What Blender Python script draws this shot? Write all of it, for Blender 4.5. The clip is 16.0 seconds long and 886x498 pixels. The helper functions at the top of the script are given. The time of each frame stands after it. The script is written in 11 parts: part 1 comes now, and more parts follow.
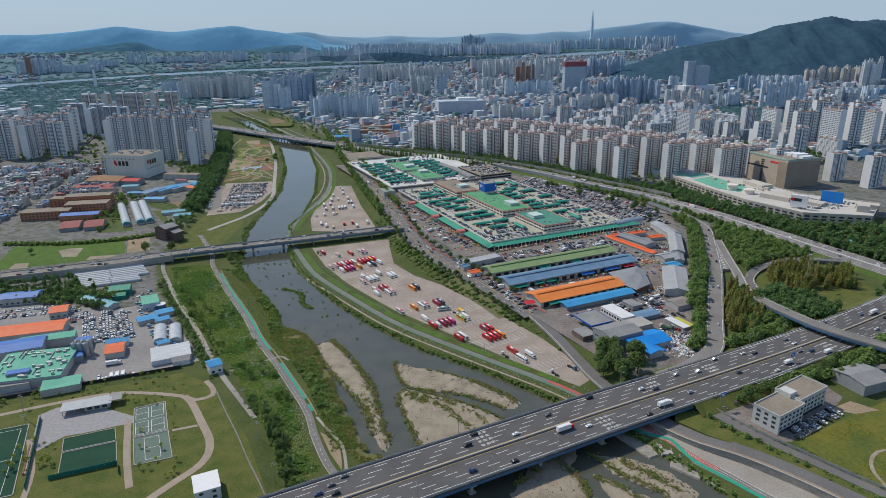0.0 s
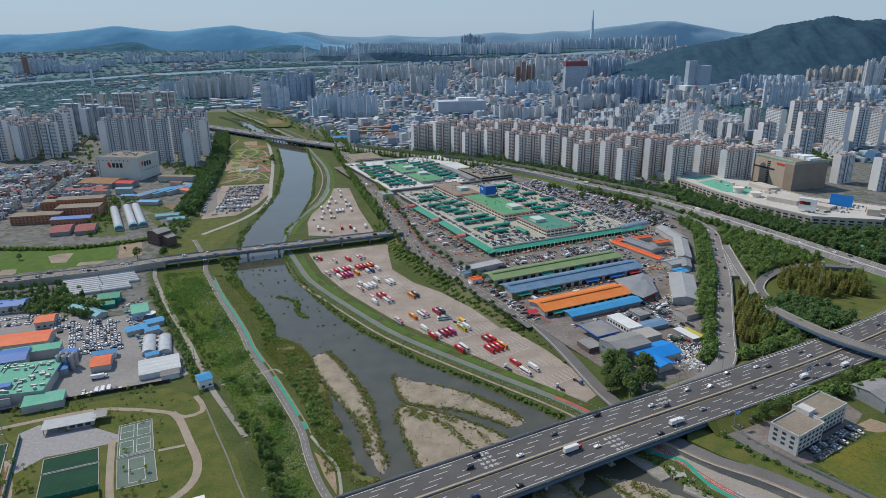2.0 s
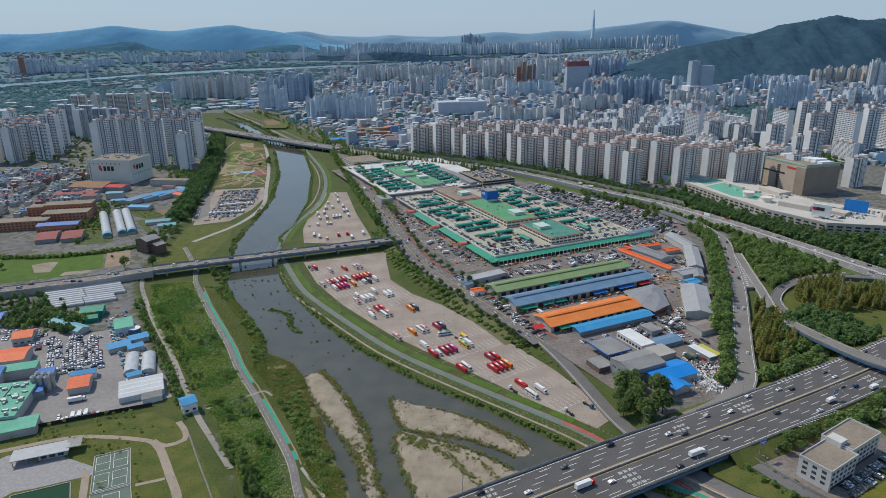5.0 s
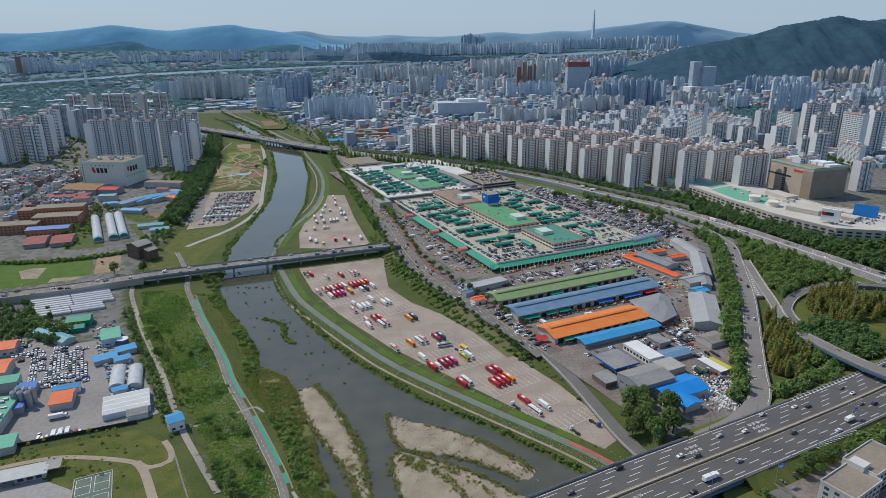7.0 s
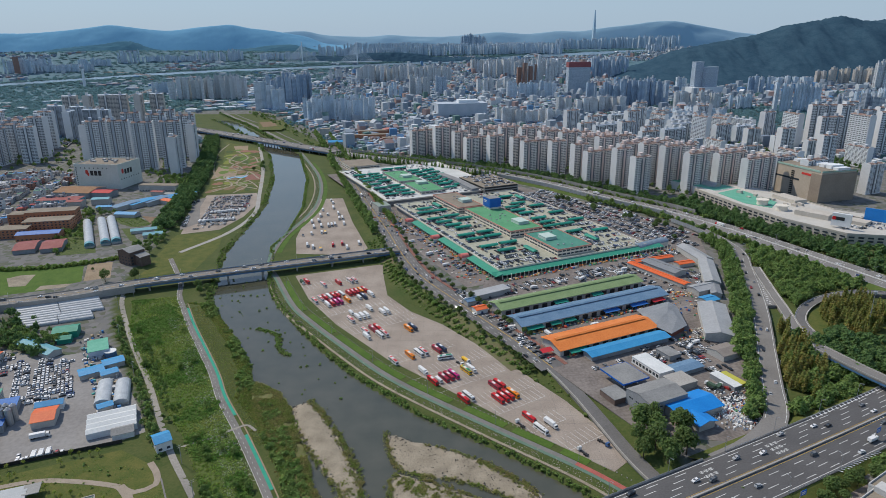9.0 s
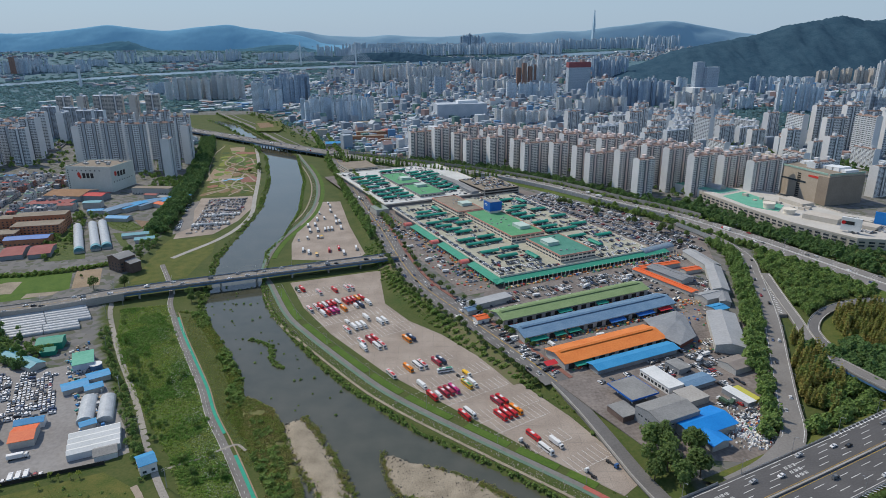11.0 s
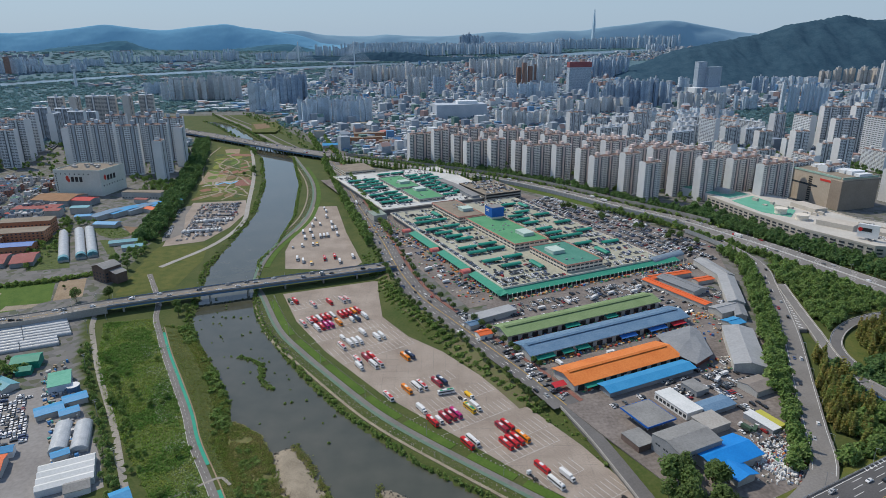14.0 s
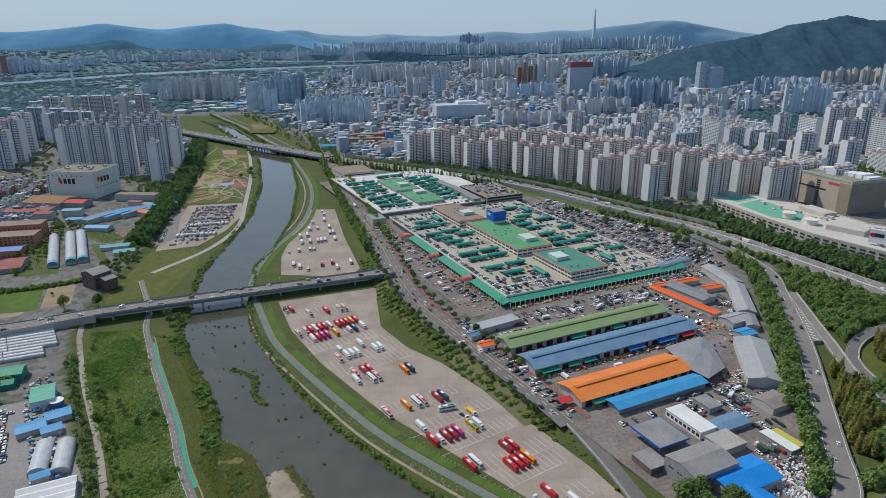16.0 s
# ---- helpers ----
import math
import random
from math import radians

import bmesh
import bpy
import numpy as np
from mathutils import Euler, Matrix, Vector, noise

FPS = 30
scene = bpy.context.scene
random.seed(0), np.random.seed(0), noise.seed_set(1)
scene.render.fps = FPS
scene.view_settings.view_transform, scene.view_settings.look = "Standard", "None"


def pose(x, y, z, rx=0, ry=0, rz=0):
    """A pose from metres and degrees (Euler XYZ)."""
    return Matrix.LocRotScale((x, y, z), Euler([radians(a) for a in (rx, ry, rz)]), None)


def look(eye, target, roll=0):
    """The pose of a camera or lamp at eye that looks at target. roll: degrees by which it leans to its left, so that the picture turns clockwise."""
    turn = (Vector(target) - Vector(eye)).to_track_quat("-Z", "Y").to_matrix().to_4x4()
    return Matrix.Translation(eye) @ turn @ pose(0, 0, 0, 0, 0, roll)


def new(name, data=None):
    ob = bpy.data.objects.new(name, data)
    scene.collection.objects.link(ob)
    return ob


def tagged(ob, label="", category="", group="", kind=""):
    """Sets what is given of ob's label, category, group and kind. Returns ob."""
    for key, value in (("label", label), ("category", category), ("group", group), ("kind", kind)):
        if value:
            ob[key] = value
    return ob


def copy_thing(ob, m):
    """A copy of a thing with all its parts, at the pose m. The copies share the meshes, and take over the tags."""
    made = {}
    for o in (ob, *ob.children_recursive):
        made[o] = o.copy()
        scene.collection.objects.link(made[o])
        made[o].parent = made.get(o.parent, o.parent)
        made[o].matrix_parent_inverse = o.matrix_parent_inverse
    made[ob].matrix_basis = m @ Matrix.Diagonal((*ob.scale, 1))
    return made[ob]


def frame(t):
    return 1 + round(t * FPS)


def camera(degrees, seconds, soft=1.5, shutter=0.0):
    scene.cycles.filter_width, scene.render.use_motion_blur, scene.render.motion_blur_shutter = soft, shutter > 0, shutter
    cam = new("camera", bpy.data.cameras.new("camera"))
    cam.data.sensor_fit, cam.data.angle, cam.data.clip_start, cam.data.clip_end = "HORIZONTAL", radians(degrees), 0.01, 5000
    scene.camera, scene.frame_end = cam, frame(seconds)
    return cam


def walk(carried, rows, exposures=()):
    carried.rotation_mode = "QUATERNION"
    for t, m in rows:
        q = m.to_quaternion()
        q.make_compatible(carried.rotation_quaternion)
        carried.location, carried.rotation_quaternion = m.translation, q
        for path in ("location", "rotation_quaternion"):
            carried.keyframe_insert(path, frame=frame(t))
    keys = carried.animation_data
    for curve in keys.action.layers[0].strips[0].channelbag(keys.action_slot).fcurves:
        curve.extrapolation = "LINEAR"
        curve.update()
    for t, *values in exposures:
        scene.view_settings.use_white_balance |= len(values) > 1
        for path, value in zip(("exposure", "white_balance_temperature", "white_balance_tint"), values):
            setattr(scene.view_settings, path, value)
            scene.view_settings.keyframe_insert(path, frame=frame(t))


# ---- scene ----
cam = camera(70.0, 16.0, soft=0.5)
PATH = [
    (0, (1.408, -0.307, 232.62), (1.409, 1.59, 231.986), -0.5),
    (0.5, (1.296, 4.914, 232.615), (1.297, 6.811, 231.981), -0.5),
    (1, (1.196, 10.103, 232.604), (1.197, 11.999, 231.969), -0.5),
    (1.5, (1.12, 15.279, 232.584), (1.122, 17.176, 231.949), -0.5),
    (2, (1.04, 20.462, 232.557), (1.042, 22.358, 231.922), -0.5),
    (2.5, (0.941, 25.613, 232.524), (0.943, 27.51, 231.889), -0.5),
    (3, (0.839, 30.743, 232.503), (0.842, 32.64, 231.867), -0.5),
    (3.5, (0.732, 35.853, 232.486), (0.734, 37.75, 231.851), -0.5),
    (4, (0.663, 40.958, 232.469), (0.665, 42.854, 231.834), -0.5),
    (6.5, (0.513, 66.502, 232.359), (0.516, 68.398, 231.723), -0.5),
    (7, (0.48, 71.658, 232.337), (0.484, 73.555, 231.701), -0.4),
    (7.5, (0.407, 76.853, 232.294), (0.41, 78.75, 231.658), -0.5),
    (8, (0.264, 82.028, 232.238), (0.268, 83.925, 231.603), -0.5),
    (8.5, (0.103, 87.196, 232.174), (0.107, 89.092, 231.538), -0.4),
    (9, (-0.04, 92.337, 232.123), (-0.036, 94.233, 231.488), -0.4),
    (9.2, (-0.089, 94.389, 232.108), (-0.084, 96.285, 231.472), -0.4),
    (11.5, (-0.538, 117.941, 231.577), (-0.531, 119.838, 230.942), -0.4),
    (12, (-0.673, 123.119, 231.518), (-0.666, 125.016, 230.883), -0.4),
    (12.5, (-0.839, 128.324, 231.458), (-0.831, 130.221, 230.823), -0.4),
    (13, (-1.034, 133.515, 231.386), (-1.026, 135.412, 230.751), -0.4),
    (13.5, (-1.261, 138.65, 231.315), (-1.252, 140.546, 230.68), -0.3),
    (14, (-1.494, 143.706, 231.253), (-1.484, 145.602, 230.617), -0.4),
    (14.5, (-1.714, 148.728, 231.198), (-1.703, 150.624, 230.562), -0.3),
    (15, (-1.951, 153.748, 231.157), (-1.94, 155.644, 230.522), -0.3),
    (15.5, (-2.222, 158.801, 231.134), (-2.211, 160.697, 230.497), -0.3),
    (16, (-2.495, 163.844, 231.12), (-2.483, 165.74, 230.483), -0.3),
]
walk(cam, [(t, look(eye, target, roll)) for t, eye, target, roll in PATH])

# ---- light ----
SUN_AZ, SUN_EL = 305.0, 50.0          # degrees clockwise from +y, and above the horizon
sky_world = bpy.data.worlds.new("sky")
scene.world = sky_world
sky_world.use_nodes = True
wn = sky_world.node_tree
sky = wn.nodes.new("ShaderNodeTexSky")
sky.sky_type, sky.sun_disc = "NISHITA", False
sky.sun_elevation, sky.sun_rotation = radians(SUN_EL), radians(SUN_AZ)
sky.altitude, sky.air_density, sky.dust_density, sky.ozone_density = 200, 1.0, 0.5, 5.0
# summer haze: pale blue-grey, thickest near the horizon
tc, sp, mr, mx = wn.nodes.new("ShaderNodeTexCoord"), wn.nodes.new("ShaderNodeSeparateXYZ"), wn.nodes.new("ShaderNodeMapRange"), wn.nodes.new("ShaderNodeMix")
wn.links.new(tc.outputs["Generated"], sp.inputs[0])
wn.links.new(sp.outputs[2], mr.inputs["Value"])
mr.inputs["From Min"].default_value, mr.inputs["From Max"].default_value = 0.0, 0.6
mr.inputs["To Min"].default_value, mr.inputs["To Max"].default_value = 0.93, 0.2
mx.data_type = "RGBA"
mx.inputs["B"].default_value = (2.42, 3.24, 4.15, 1)
wn.links.new(mr.outputs[0], mx.inputs["Factor"])
wn.links.new(sky.outputs[0], mx.inputs["A"])
wn.links.new(mx.outputs["Result"], wn.nodes["Background"].inputs[0])
wn.nodes["Background"].inputs[1].default_value = 0.145
sun = new("sun", bpy.data.lights.new("sun", "SUN"))
sun.data.energy, sun.data.angle, sun.data.color = 3.3, radians(0.6), (1.0, 0.91, 0.77)
sun_way = Vector((math.sin(radians(SUN_AZ)) * math.cos(radians(SUN_EL)), math.cos(radians(SUN_AZ)) * math.cos(radians(SUN_EL)), math.sin(radians(SUN_EL))))
sun.matrix_world = look(sun_way * 900, (0, 0, 0))

# ---- materials ----
def mat(name, c1, c2, scale=0.2, rough=0.8, metal=0.0, bump=0.0, fine=9.0, vary=0.0, island=0.0, spec=0.3):
    """Two colours mixed by coarse and fine noise in world space, fine relief, and a change of tone from thing to thing."""
    m = bpy.data.materials.new(name)
    m.use_nodes = True
    n, l = m.node_tree.nodes, m.node_tree.links
    b = n["Principled BSDF"]
    geo = n.new("ShaderNodeNewGeometry")
    coarse, grain = n.new("ShaderNodeTexNoise"), n.new("ShaderNodeTexNoise")
    for t, s in ((coarse, scale), (grain, scale * fine)):
        t.inputs["Scale"].default_value, t.inputs["Detail"].default_value = s, 4
        l.new(geo.outputs["Position"], t.inputs["Vector"])
    add = n.new("ShaderNodeMath")
    add.operation = "MULTIPLY_ADD"
    add.inputs[1].default_value = 0.5
    l.new(grain.outputs["Fac"], add.inputs[0])
    half = n.new("ShaderNodeMath")
    half.operation = "MULTIPLY"
    half.inputs[1].default_value = 0.5
    l.new(coarse.outputs["Fac"], half.inputs[0])
    l.new(half.outputs[0], add.inputs[2])
    ramp = n.new("ShaderNodeMapRange")
    ramp.inputs["From Min"].default_value, ramp.inputs["From Max"].default_value = 0.36, 0.64
    l.new(add.outputs[0], ramp.inputs["Value"])
    mix = n.new("ShaderNodeMix")
    mix.data_type = "RGBA"
    mix.inputs["A"].default_value, mix.inputs["B"].default_value = (*c1, 1), (*c2, 1)
    l.new(ramp.outputs[0], mix.inputs["Factor"])
    out = mix.outputs["Result"]
    if vary or island:
        hsv = n.new("ShaderNodeHueSaturation")
        rnd = geo.outputs["Random Per Island"] if island else n.new("ShaderNodeObjectInfo").outputs["Random"]
        mr = n.new("ShaderNodeMapRange")
        a = vary or island
        mr.inputs["To Min"].default_value, mr.inputs["To Max"].default_value = 1 - a, 1 + a
        l.new(rnd, mr.inputs["Value"])
        l.new(mr.outputs[0], hsv.inputs["Value"])
        l.new(out, hsv.inputs["Color"])
        out = hsv.outputs[0]
    l.new(out, b.inputs["Base Color"])
    b.inputs["Roughness"].default_value, b.inputs["Metallic"].default_value = rough, metal
    b.inputs["Specular IOR Level"].default_value = spec
    if bump:
        bp = n.new("ShaderNodeBump")
        bp.inputs["Strength"].default_value, bp.inputs["Distance"].default_value = min(1, bump), 0.3
        l.new(grain.outputs["Fac"], bp.inputs["Height"])
        l.new(bp.outputs[0], b.inputs["Normal"])
    return m


def palette(name, colours, rough=0.6, metal=0.0, by_island=True, spec=0.4):
    """One paint out of several, picked for each thing or each loose piece."""
    m = bpy.data.materials.new(name)
    m.use_nodes = True
    n, l = m.node_tree.nodes, m.node_tree.links
    b = n["Principled BSDF"]
    geo = n.new("ShaderNodeNewGeometry")
    rnd = geo.outputs["Random Per Island"] if by_island else n.new("ShaderNodeObjectInfo").outputs["Random"]
    r = n.new("ShaderNodeValToRGB")
    r.color_ramp.interpolation = "CONSTANT"
    total = sum(w for _, w in colours)
    at, els = 0.0, r.color_ramp.elements
    while len(els) < len(colours):
        els.new(0.5)
    for e, (c, w) in zip(els, colours):
        e.position, e.color = at, (*c, 1)
        at += w / total
    l.new(rnd, r.inputs[0])
    t = n.new("ShaderNodeTexNoise")
    t.inputs["Scale"].default_value = 0.5
    l.new(geo.outputs["Position"], t.inputs["Vector"])
    mr = n.new("ShaderNodeMapRange")
    mr.inputs["To Min"].default_value, mr.inputs["To Max"].default_value = 0.8, 1.2
    l.new(t.outputs["Fac"], mr.inputs["Value"])
    hsv = n.new("ShaderNodeHueSaturation")
    l.new(mr.outputs[0], hsv.inputs["Value"])
    l.new(r.outputs[0], hsv.inputs["Color"])
    l.new(hsv.outputs[0], b.inputs["Base Color"])
    b.inputs["Roughness"].default_value, b.inputs["Metallic"].default_value = rough, metal
    b.inputs["Specular IOR Level"].default_value = spec
    return m


GRASS1, GRASS2 = (0.05, 0.085, 0.016), (0.105, 0.135, 0.035)
M_MEADOW = mat("meadow", (0.05, 0.10, 0.017), (0.115, 0.14, 0.038), 0.06, 0.95, bump=0.8, fine=14)
M_LAWN = mat("lawn", (0.052, 0.085, 0.014), (0.128, 0.125, 0.032), 0.11, 0.95, bump=0.3, fine=10)
M_VERGE = mat("verge_grass", (0.05, 0.105, 0.013), (0.09, 0.148, 0.024), 0.09, 0.95, bump=0.4)
M_ASPHALT = mat("asphalt", (0.082, 0.080, 0.080), (0.118, 0.115, 0.115), 0.05, 0.85, bump=0.1, fine=20)
M_ASPHALT_OLD = mat("worn_asphalt", (0.165, 0.156, 0.146), (0.235, 0.223, 0.209), 0.04, 0.9, bump=0.1, fine=20)
M_ROAD_CITY = mat("city_asphalt", (0.12, 0.115, 0.112), (0.17, 0.165, 0.16), 0.05, 0.9, bump=0.1, fine=18)
M_CONCRETE = mat("concrete", (0.30, 0.285, 0.26), (0.40, 0.385, 0.36), 0.06, 0.9, bump=0.15, fine=16, vary=0.08)
M_LOT = mat("lot_concrete", (0.235, 0.195, 0.162), (0.375, 0.32, 0.27), 0.05, 0.9, bump=0.1, fine=22)
M_SAND = mat("gravel_sand", (0.20, 0.17, 0.125), (0.36, 0.31, 0.235), 0.11, 0.95, bump=0.8, fine=16)
M_APRON = mat("weathered_apron_concrete", (0.24, 0.22, 0.19), (0.36, 0.335, 0.30), 0.05, 0.92, bump=0.15, fine=18)
M_BIKE = mat("bike_path_asphalt", (0.15, 0.14, 0.13), (0.21, 0.20, 0.19), 0.06, 0.9)
M_BIKE_GREEN = mat("green_bike_lane", (0.095, 0.165, 0.12), (0.14, 0.21, 0.16), 0.12, 0.85)
M_BIKE_TEAL = mat("teal_bike_lane", (0.02, 0.26, 0.17), (0.04, 0.32, 0.22), 0.2, 0.8)
M_BIKE_RED = mat("red_bike_lane", (0.33, 0.08, 0.07), (0.42, 0.13, 0.10), 0.2, 0.85)
M_BRICKPATH = mat("red_block_pavement", (0.19, 0.085, 0.07), (0.27, 0.13, 0.10), 0.3, 0.9)
M_DIRT = mat("bare_dirt", (0.23, 0.17, 0.11), (0.33, 0.26, 0.18), 0.06, 0.95, bump=0.4)
M_YARD = mat("oily_yard_paving", (0.125, 0.108, 0.098), (0.245, 0.215, 0.195), 0.05, 0.9, bump=0.2)
M_WHITE_LINE = mat("road_paint_white", (0.55, 0.55, 0.53), (0.72, 0.72, 0.70), 0.5, 0.7)
M_YELLOW_LINE = mat("road_paint_yellow", (0.5, 0.30, 0.03), (0.6, 0.38, 0.06), 0.5, 0.7)
M_STEEL_BLUE = mat("blue_painted_steel", (0.05, 0.13, 0.26), (0.09, 0.19, 0.33), 0.2, 0.5, vary=0.05)
M_STEEL_GREY = mat("galvanised_steel", (0.32, 0.33, 0.34), (0.45, 0.46, 0.47), 0.5, 0.45, metal=0.5)
M_LEAF = mat("leaves", (0.10, 0.17, 0.05), (0.18, 0.25, 0.085), 0.35, 0.85, fine=6, vary=0.25)
M_LEAF_STUFF = mat("leaves_mixed", (0.155, 0.27, 0.075), (0.27, 0.36, 0.12), 0.12, 0.85, fine=6, island=0.35)
M_LEAF_RUST = mat("leaves_rust", (0.36, 0.27, 0.09), (0.21, 0.31, 0.08), 0.06, 0.85, island=0.3)
M_BARK = mat("bark", (0.07, 0.05, 0.035), (0.13, 0.10, 0.075), 1.5, 0.95)
M_GLASS = mat("dark_window_glass", (0.03, 0.04, 0.05), (0.07, 0.085, 0.10), 0.3, 0.12, spec=0.7)
M_RUBBER = mat("tyre_rubber", (0.015, 0.015, 0.015), (0.03, 0.03, 0.03), 2, 0.9)
M_APT = mat("apartment_paint_cream", (0.68, 0.655, 0.63), (0.77, 0.745, 0.72), 0.05, 0.85, fine=10, vary=0.06)
M_APT_END = mat("apartment_end_wall", (0.60, 0.61, 0.615), (0.69, 0.69, 0.69), 0.04, 0.85, vary=0.05)
M_APT_PINK = mat("apartment_paint_pink", (0.62, 0.51, 0.48), (0.7, 0.59, 0.55), 0.06, 0.85, vary=0.05)
M_APT_WHITE = mat("apartment_paint_white", (0.62, 0.655, 0.68), (0.71, 0.735, 0.75), 0.05, 0.85, vary=0.08)
M_APT_GREY = mat("apartment_paint_grey", (0.34, 0.40, 0.46), (0.44, 0.48, 0.53), 0.05, 0.85, vary=0.1)
M_APT_BEIGE = mat("apartment_paint_beige", (0.50, 0.46, 0.42), (0.58, 0.54, 0.49), 0.05, 0.85, vary=0.06)
M_APT_ROOF = mat("brown_roof_tiles", (0.17, 0.11, 0.09), (0.26, 0.19, 0.16), 0.2, 0.9, vary=0.15)
M_APT_WIN = mat("balcony_glazing", (0.07, 0.085, 0.10), (0.19, 0.21, 0.23), 0.6, 0.3, fine=4, spec=0.5)


def leafy(*materials):
    """Thin leaves let a part of the sun through."""
    for m in materials:
        n, l = m.node_tree.nodes, m.node_tree.links
        b, out = n["Principled BSDF"], n["Material Output"]
        tr_, mx_ = n.new("ShaderNodeBsdfTranslucent"), n.new("ShaderNodeMixShader")
        l.new(b.inputs["Base Color"].links[0].from_socket, tr_.inputs["Color"])
        mx_.inputs[0].default_value = 0.5
        l.new(b.outputs[0], mx_.inputs[1])
        l.new(tr_.outputs[0], mx_.inputs[2])
        l.new(mx_.outputs[0], out.inputs["Surface"])
    return materials[0]


M_SHRUB = mat("shrub_leaves", (0.15, 0.26, 0.06), (0.27, 0.35, 0.11), 0.1, 0.85, fine=6, island=0.35)
M_LEAF_YOUNG = mat("leaves_young", (0.20, 0.29, 0.05), (0.36, 0.38, 0.09), 0.2, 0.85, fine=6, vary=0.25)
M_LEAF_DARK = mat("leaves_dark", (0.11, 0.215, 0.075), (0.18, 0.275, 0.10), 0.12, 0.85, fine=6, island=0.3)
leafy(M_LEAF, M_LEAF_YOUNG, M_LEAF_STUFF, M_LEAF_RUST, M_LEAF_DARK, M_SHRUB)

# ---- tools ----
def rot2(x, y, deg):
    c, s = math.cos(radians(deg)), math.sin(radians(deg))
    return x * c - y * s, x * s + y * c


class MB:
    """Collects faces for one mesh."""
    def __init__(self):
        self.v, self.f, self.m = [], [], []

    def add(self, verts, faces, mi=0):
        o = len(self.v)
        self.v += verts
        self.f += [tuple(i + o for i in f) for f in faces]
        self.m += [mi] * len(faces) if isinstance(mi, int) else list(mi)
        return self

    def box(self, cx, cy, z0, z1, sx, sy, ang=0, mi=0, top=None, taper=1.0):
        c = []
        for z, k in ((z0, 1.0), (z1, taper)):
            for a, b in ((-1, -1), (1, -1), (1, 1), (-1, 1)):
                x, y = rot2(a * sx / 2 * k, b * sy / 2 * k, ang)
                c.append((cx + x, cy + y, z))
        t = mi if top is None else top
        return self.add(c, [(3, 2, 1, 0), (4, 5, 6, 7), (0, 1, 5, 4), (1, 2, 6, 5), (2, 3, 7, 6), (3, 0, 4, 7)], [mi, t, mi, mi, mi, mi])

    def prism(self, poly, z0, z1, mi=0, top=None, spread=0.0):
        """Upright block over a polygon; spread widens its foot."""
        n = len(poly)
        cx, cy = sum(p[0] for p in poly) / n, sum(p[1] for p in poly) / n
        low = []
        for x, y in poly:
            d = math.hypot(x - cx, y - cy) or 1
            low.append((x + (x - cx) / d * spread, y + (y - cy) / d * spread, z0))
        area = sum(poly[i][0] * poly[(i + 1) % n][1] - poly[(i + 1) % n][0] * poly[i][1] for i in range(n))
        ring = list(range(n)) if area > 0 else list(range(n))[::-1]
        fs = [tuple(n + i for i in ring)]
        for k in range(n):
            a, b = ring[k], ring[(k + 1) % n]
            fs.append((a, b, n + b, n + a))
        return self.add(low + [(x, y, z1) for x, y in poly], fs, [mi if top is None else top] + [mi] * n)

    def gable(self, cx, cy, z0, rise, sx, sy, ang=0, over=0.6, thick=0.25, mi=0):
        """A pitched roof with its ridge along x, with thickness and overhang."""
        hx, hy = sx / 2 + over, sy / 2 + over
        drop = rise * over / (sy / 2)
        pts = []
        for dz in (0, -thick):
            for x in (-hx, hx):
                for y, z in ((-hy, -drop), (0, rise), (hy, -drop)):
                    a, b = rot2(x, y, ang)
                    pts.append((cx + a, cy + b, z0 + z + dz))
        return self.add(pts, [(0, 3, 4, 1), (1, 4, 5, 2), (7, 10, 9, 6), (8, 11, 10, 7), (6, 9, 3, 0), (2, 5, 11, 8), (0, 1, 7, 6), (1, 2, 8, 7), (4, 3, 9, 10), (5, 4, 10, 11)], mi)

    def gable_walls(self, cx, cy, z0, z1, rise, sx, sy, ang=0, mi=0):
        pts = []
        for x in (-sx / 2, sx / 2):
            for y, z in ((-sy / 2, z0), (sy / 2, z0), (sy / 2, z1), (0, z1 + rise), (-sy / 2, z1)):
                a, b = rot2(x, y, ang)
                pts.append((cx + a, cy + b, z))
        return self.add(pts, [(4, 3, 2, 1, 0), (5, 6, 7, 8, 9), (0, 5, 9, 4), (1, 2, 7, 6), (0, 1, 6, 5)], mi)

    def tube(self, p, q, r, r2=None, n=8, mi=0):
        p, q = Vector(p), Vector(q)
        r2 = r if r2 is None else r2
        d = (q - p).normalized()
        a = d.cross(Vector((0, 0, 1)) if abs(d.z) < 0.9 else Vector((1, 0, 0))).normalized()
        b = d.cross(a)
        vs = [tuple(c + (a * math.cos(k * 2 * math.pi / n) + b * math.sin(k * 2 * math.pi / n)) * s) for c, s in ((p, r), (q, r2)) for k in range(n)]
        fs = [(k, k + n, (k + 1) % n + n, (k + 1) % n) for k in range(n)] + [tuple(range(n)), tuple(range(2 * n - 1, n - 1, -1))]
        return self.add(vs, fs, mi)

    def vault(self, cx, cy, z0, length, width, rise, ang=0, n=8, ends=True, mi=0):
        """A barrel roof along x."""
        pts = []
        for x in (-length / 2, length / 2):
            for k in range(n + 1):
                t = math.pi * k / n
                a, b = rot2(x, -math.cos(t) * width / 2, ang)
                pts.append((cx + a, cy + b, z0 + math.sin(t) * rise))
        m = n + 1
        fs = [(k, k + m, k + 1 + m, k + 1) for k in range(n)]
        if ends:
            fs += [tuple(range(m)), tuple(range(2 * m - 1, m - 1, -1))]
        return self.add(pts, fs, mi)

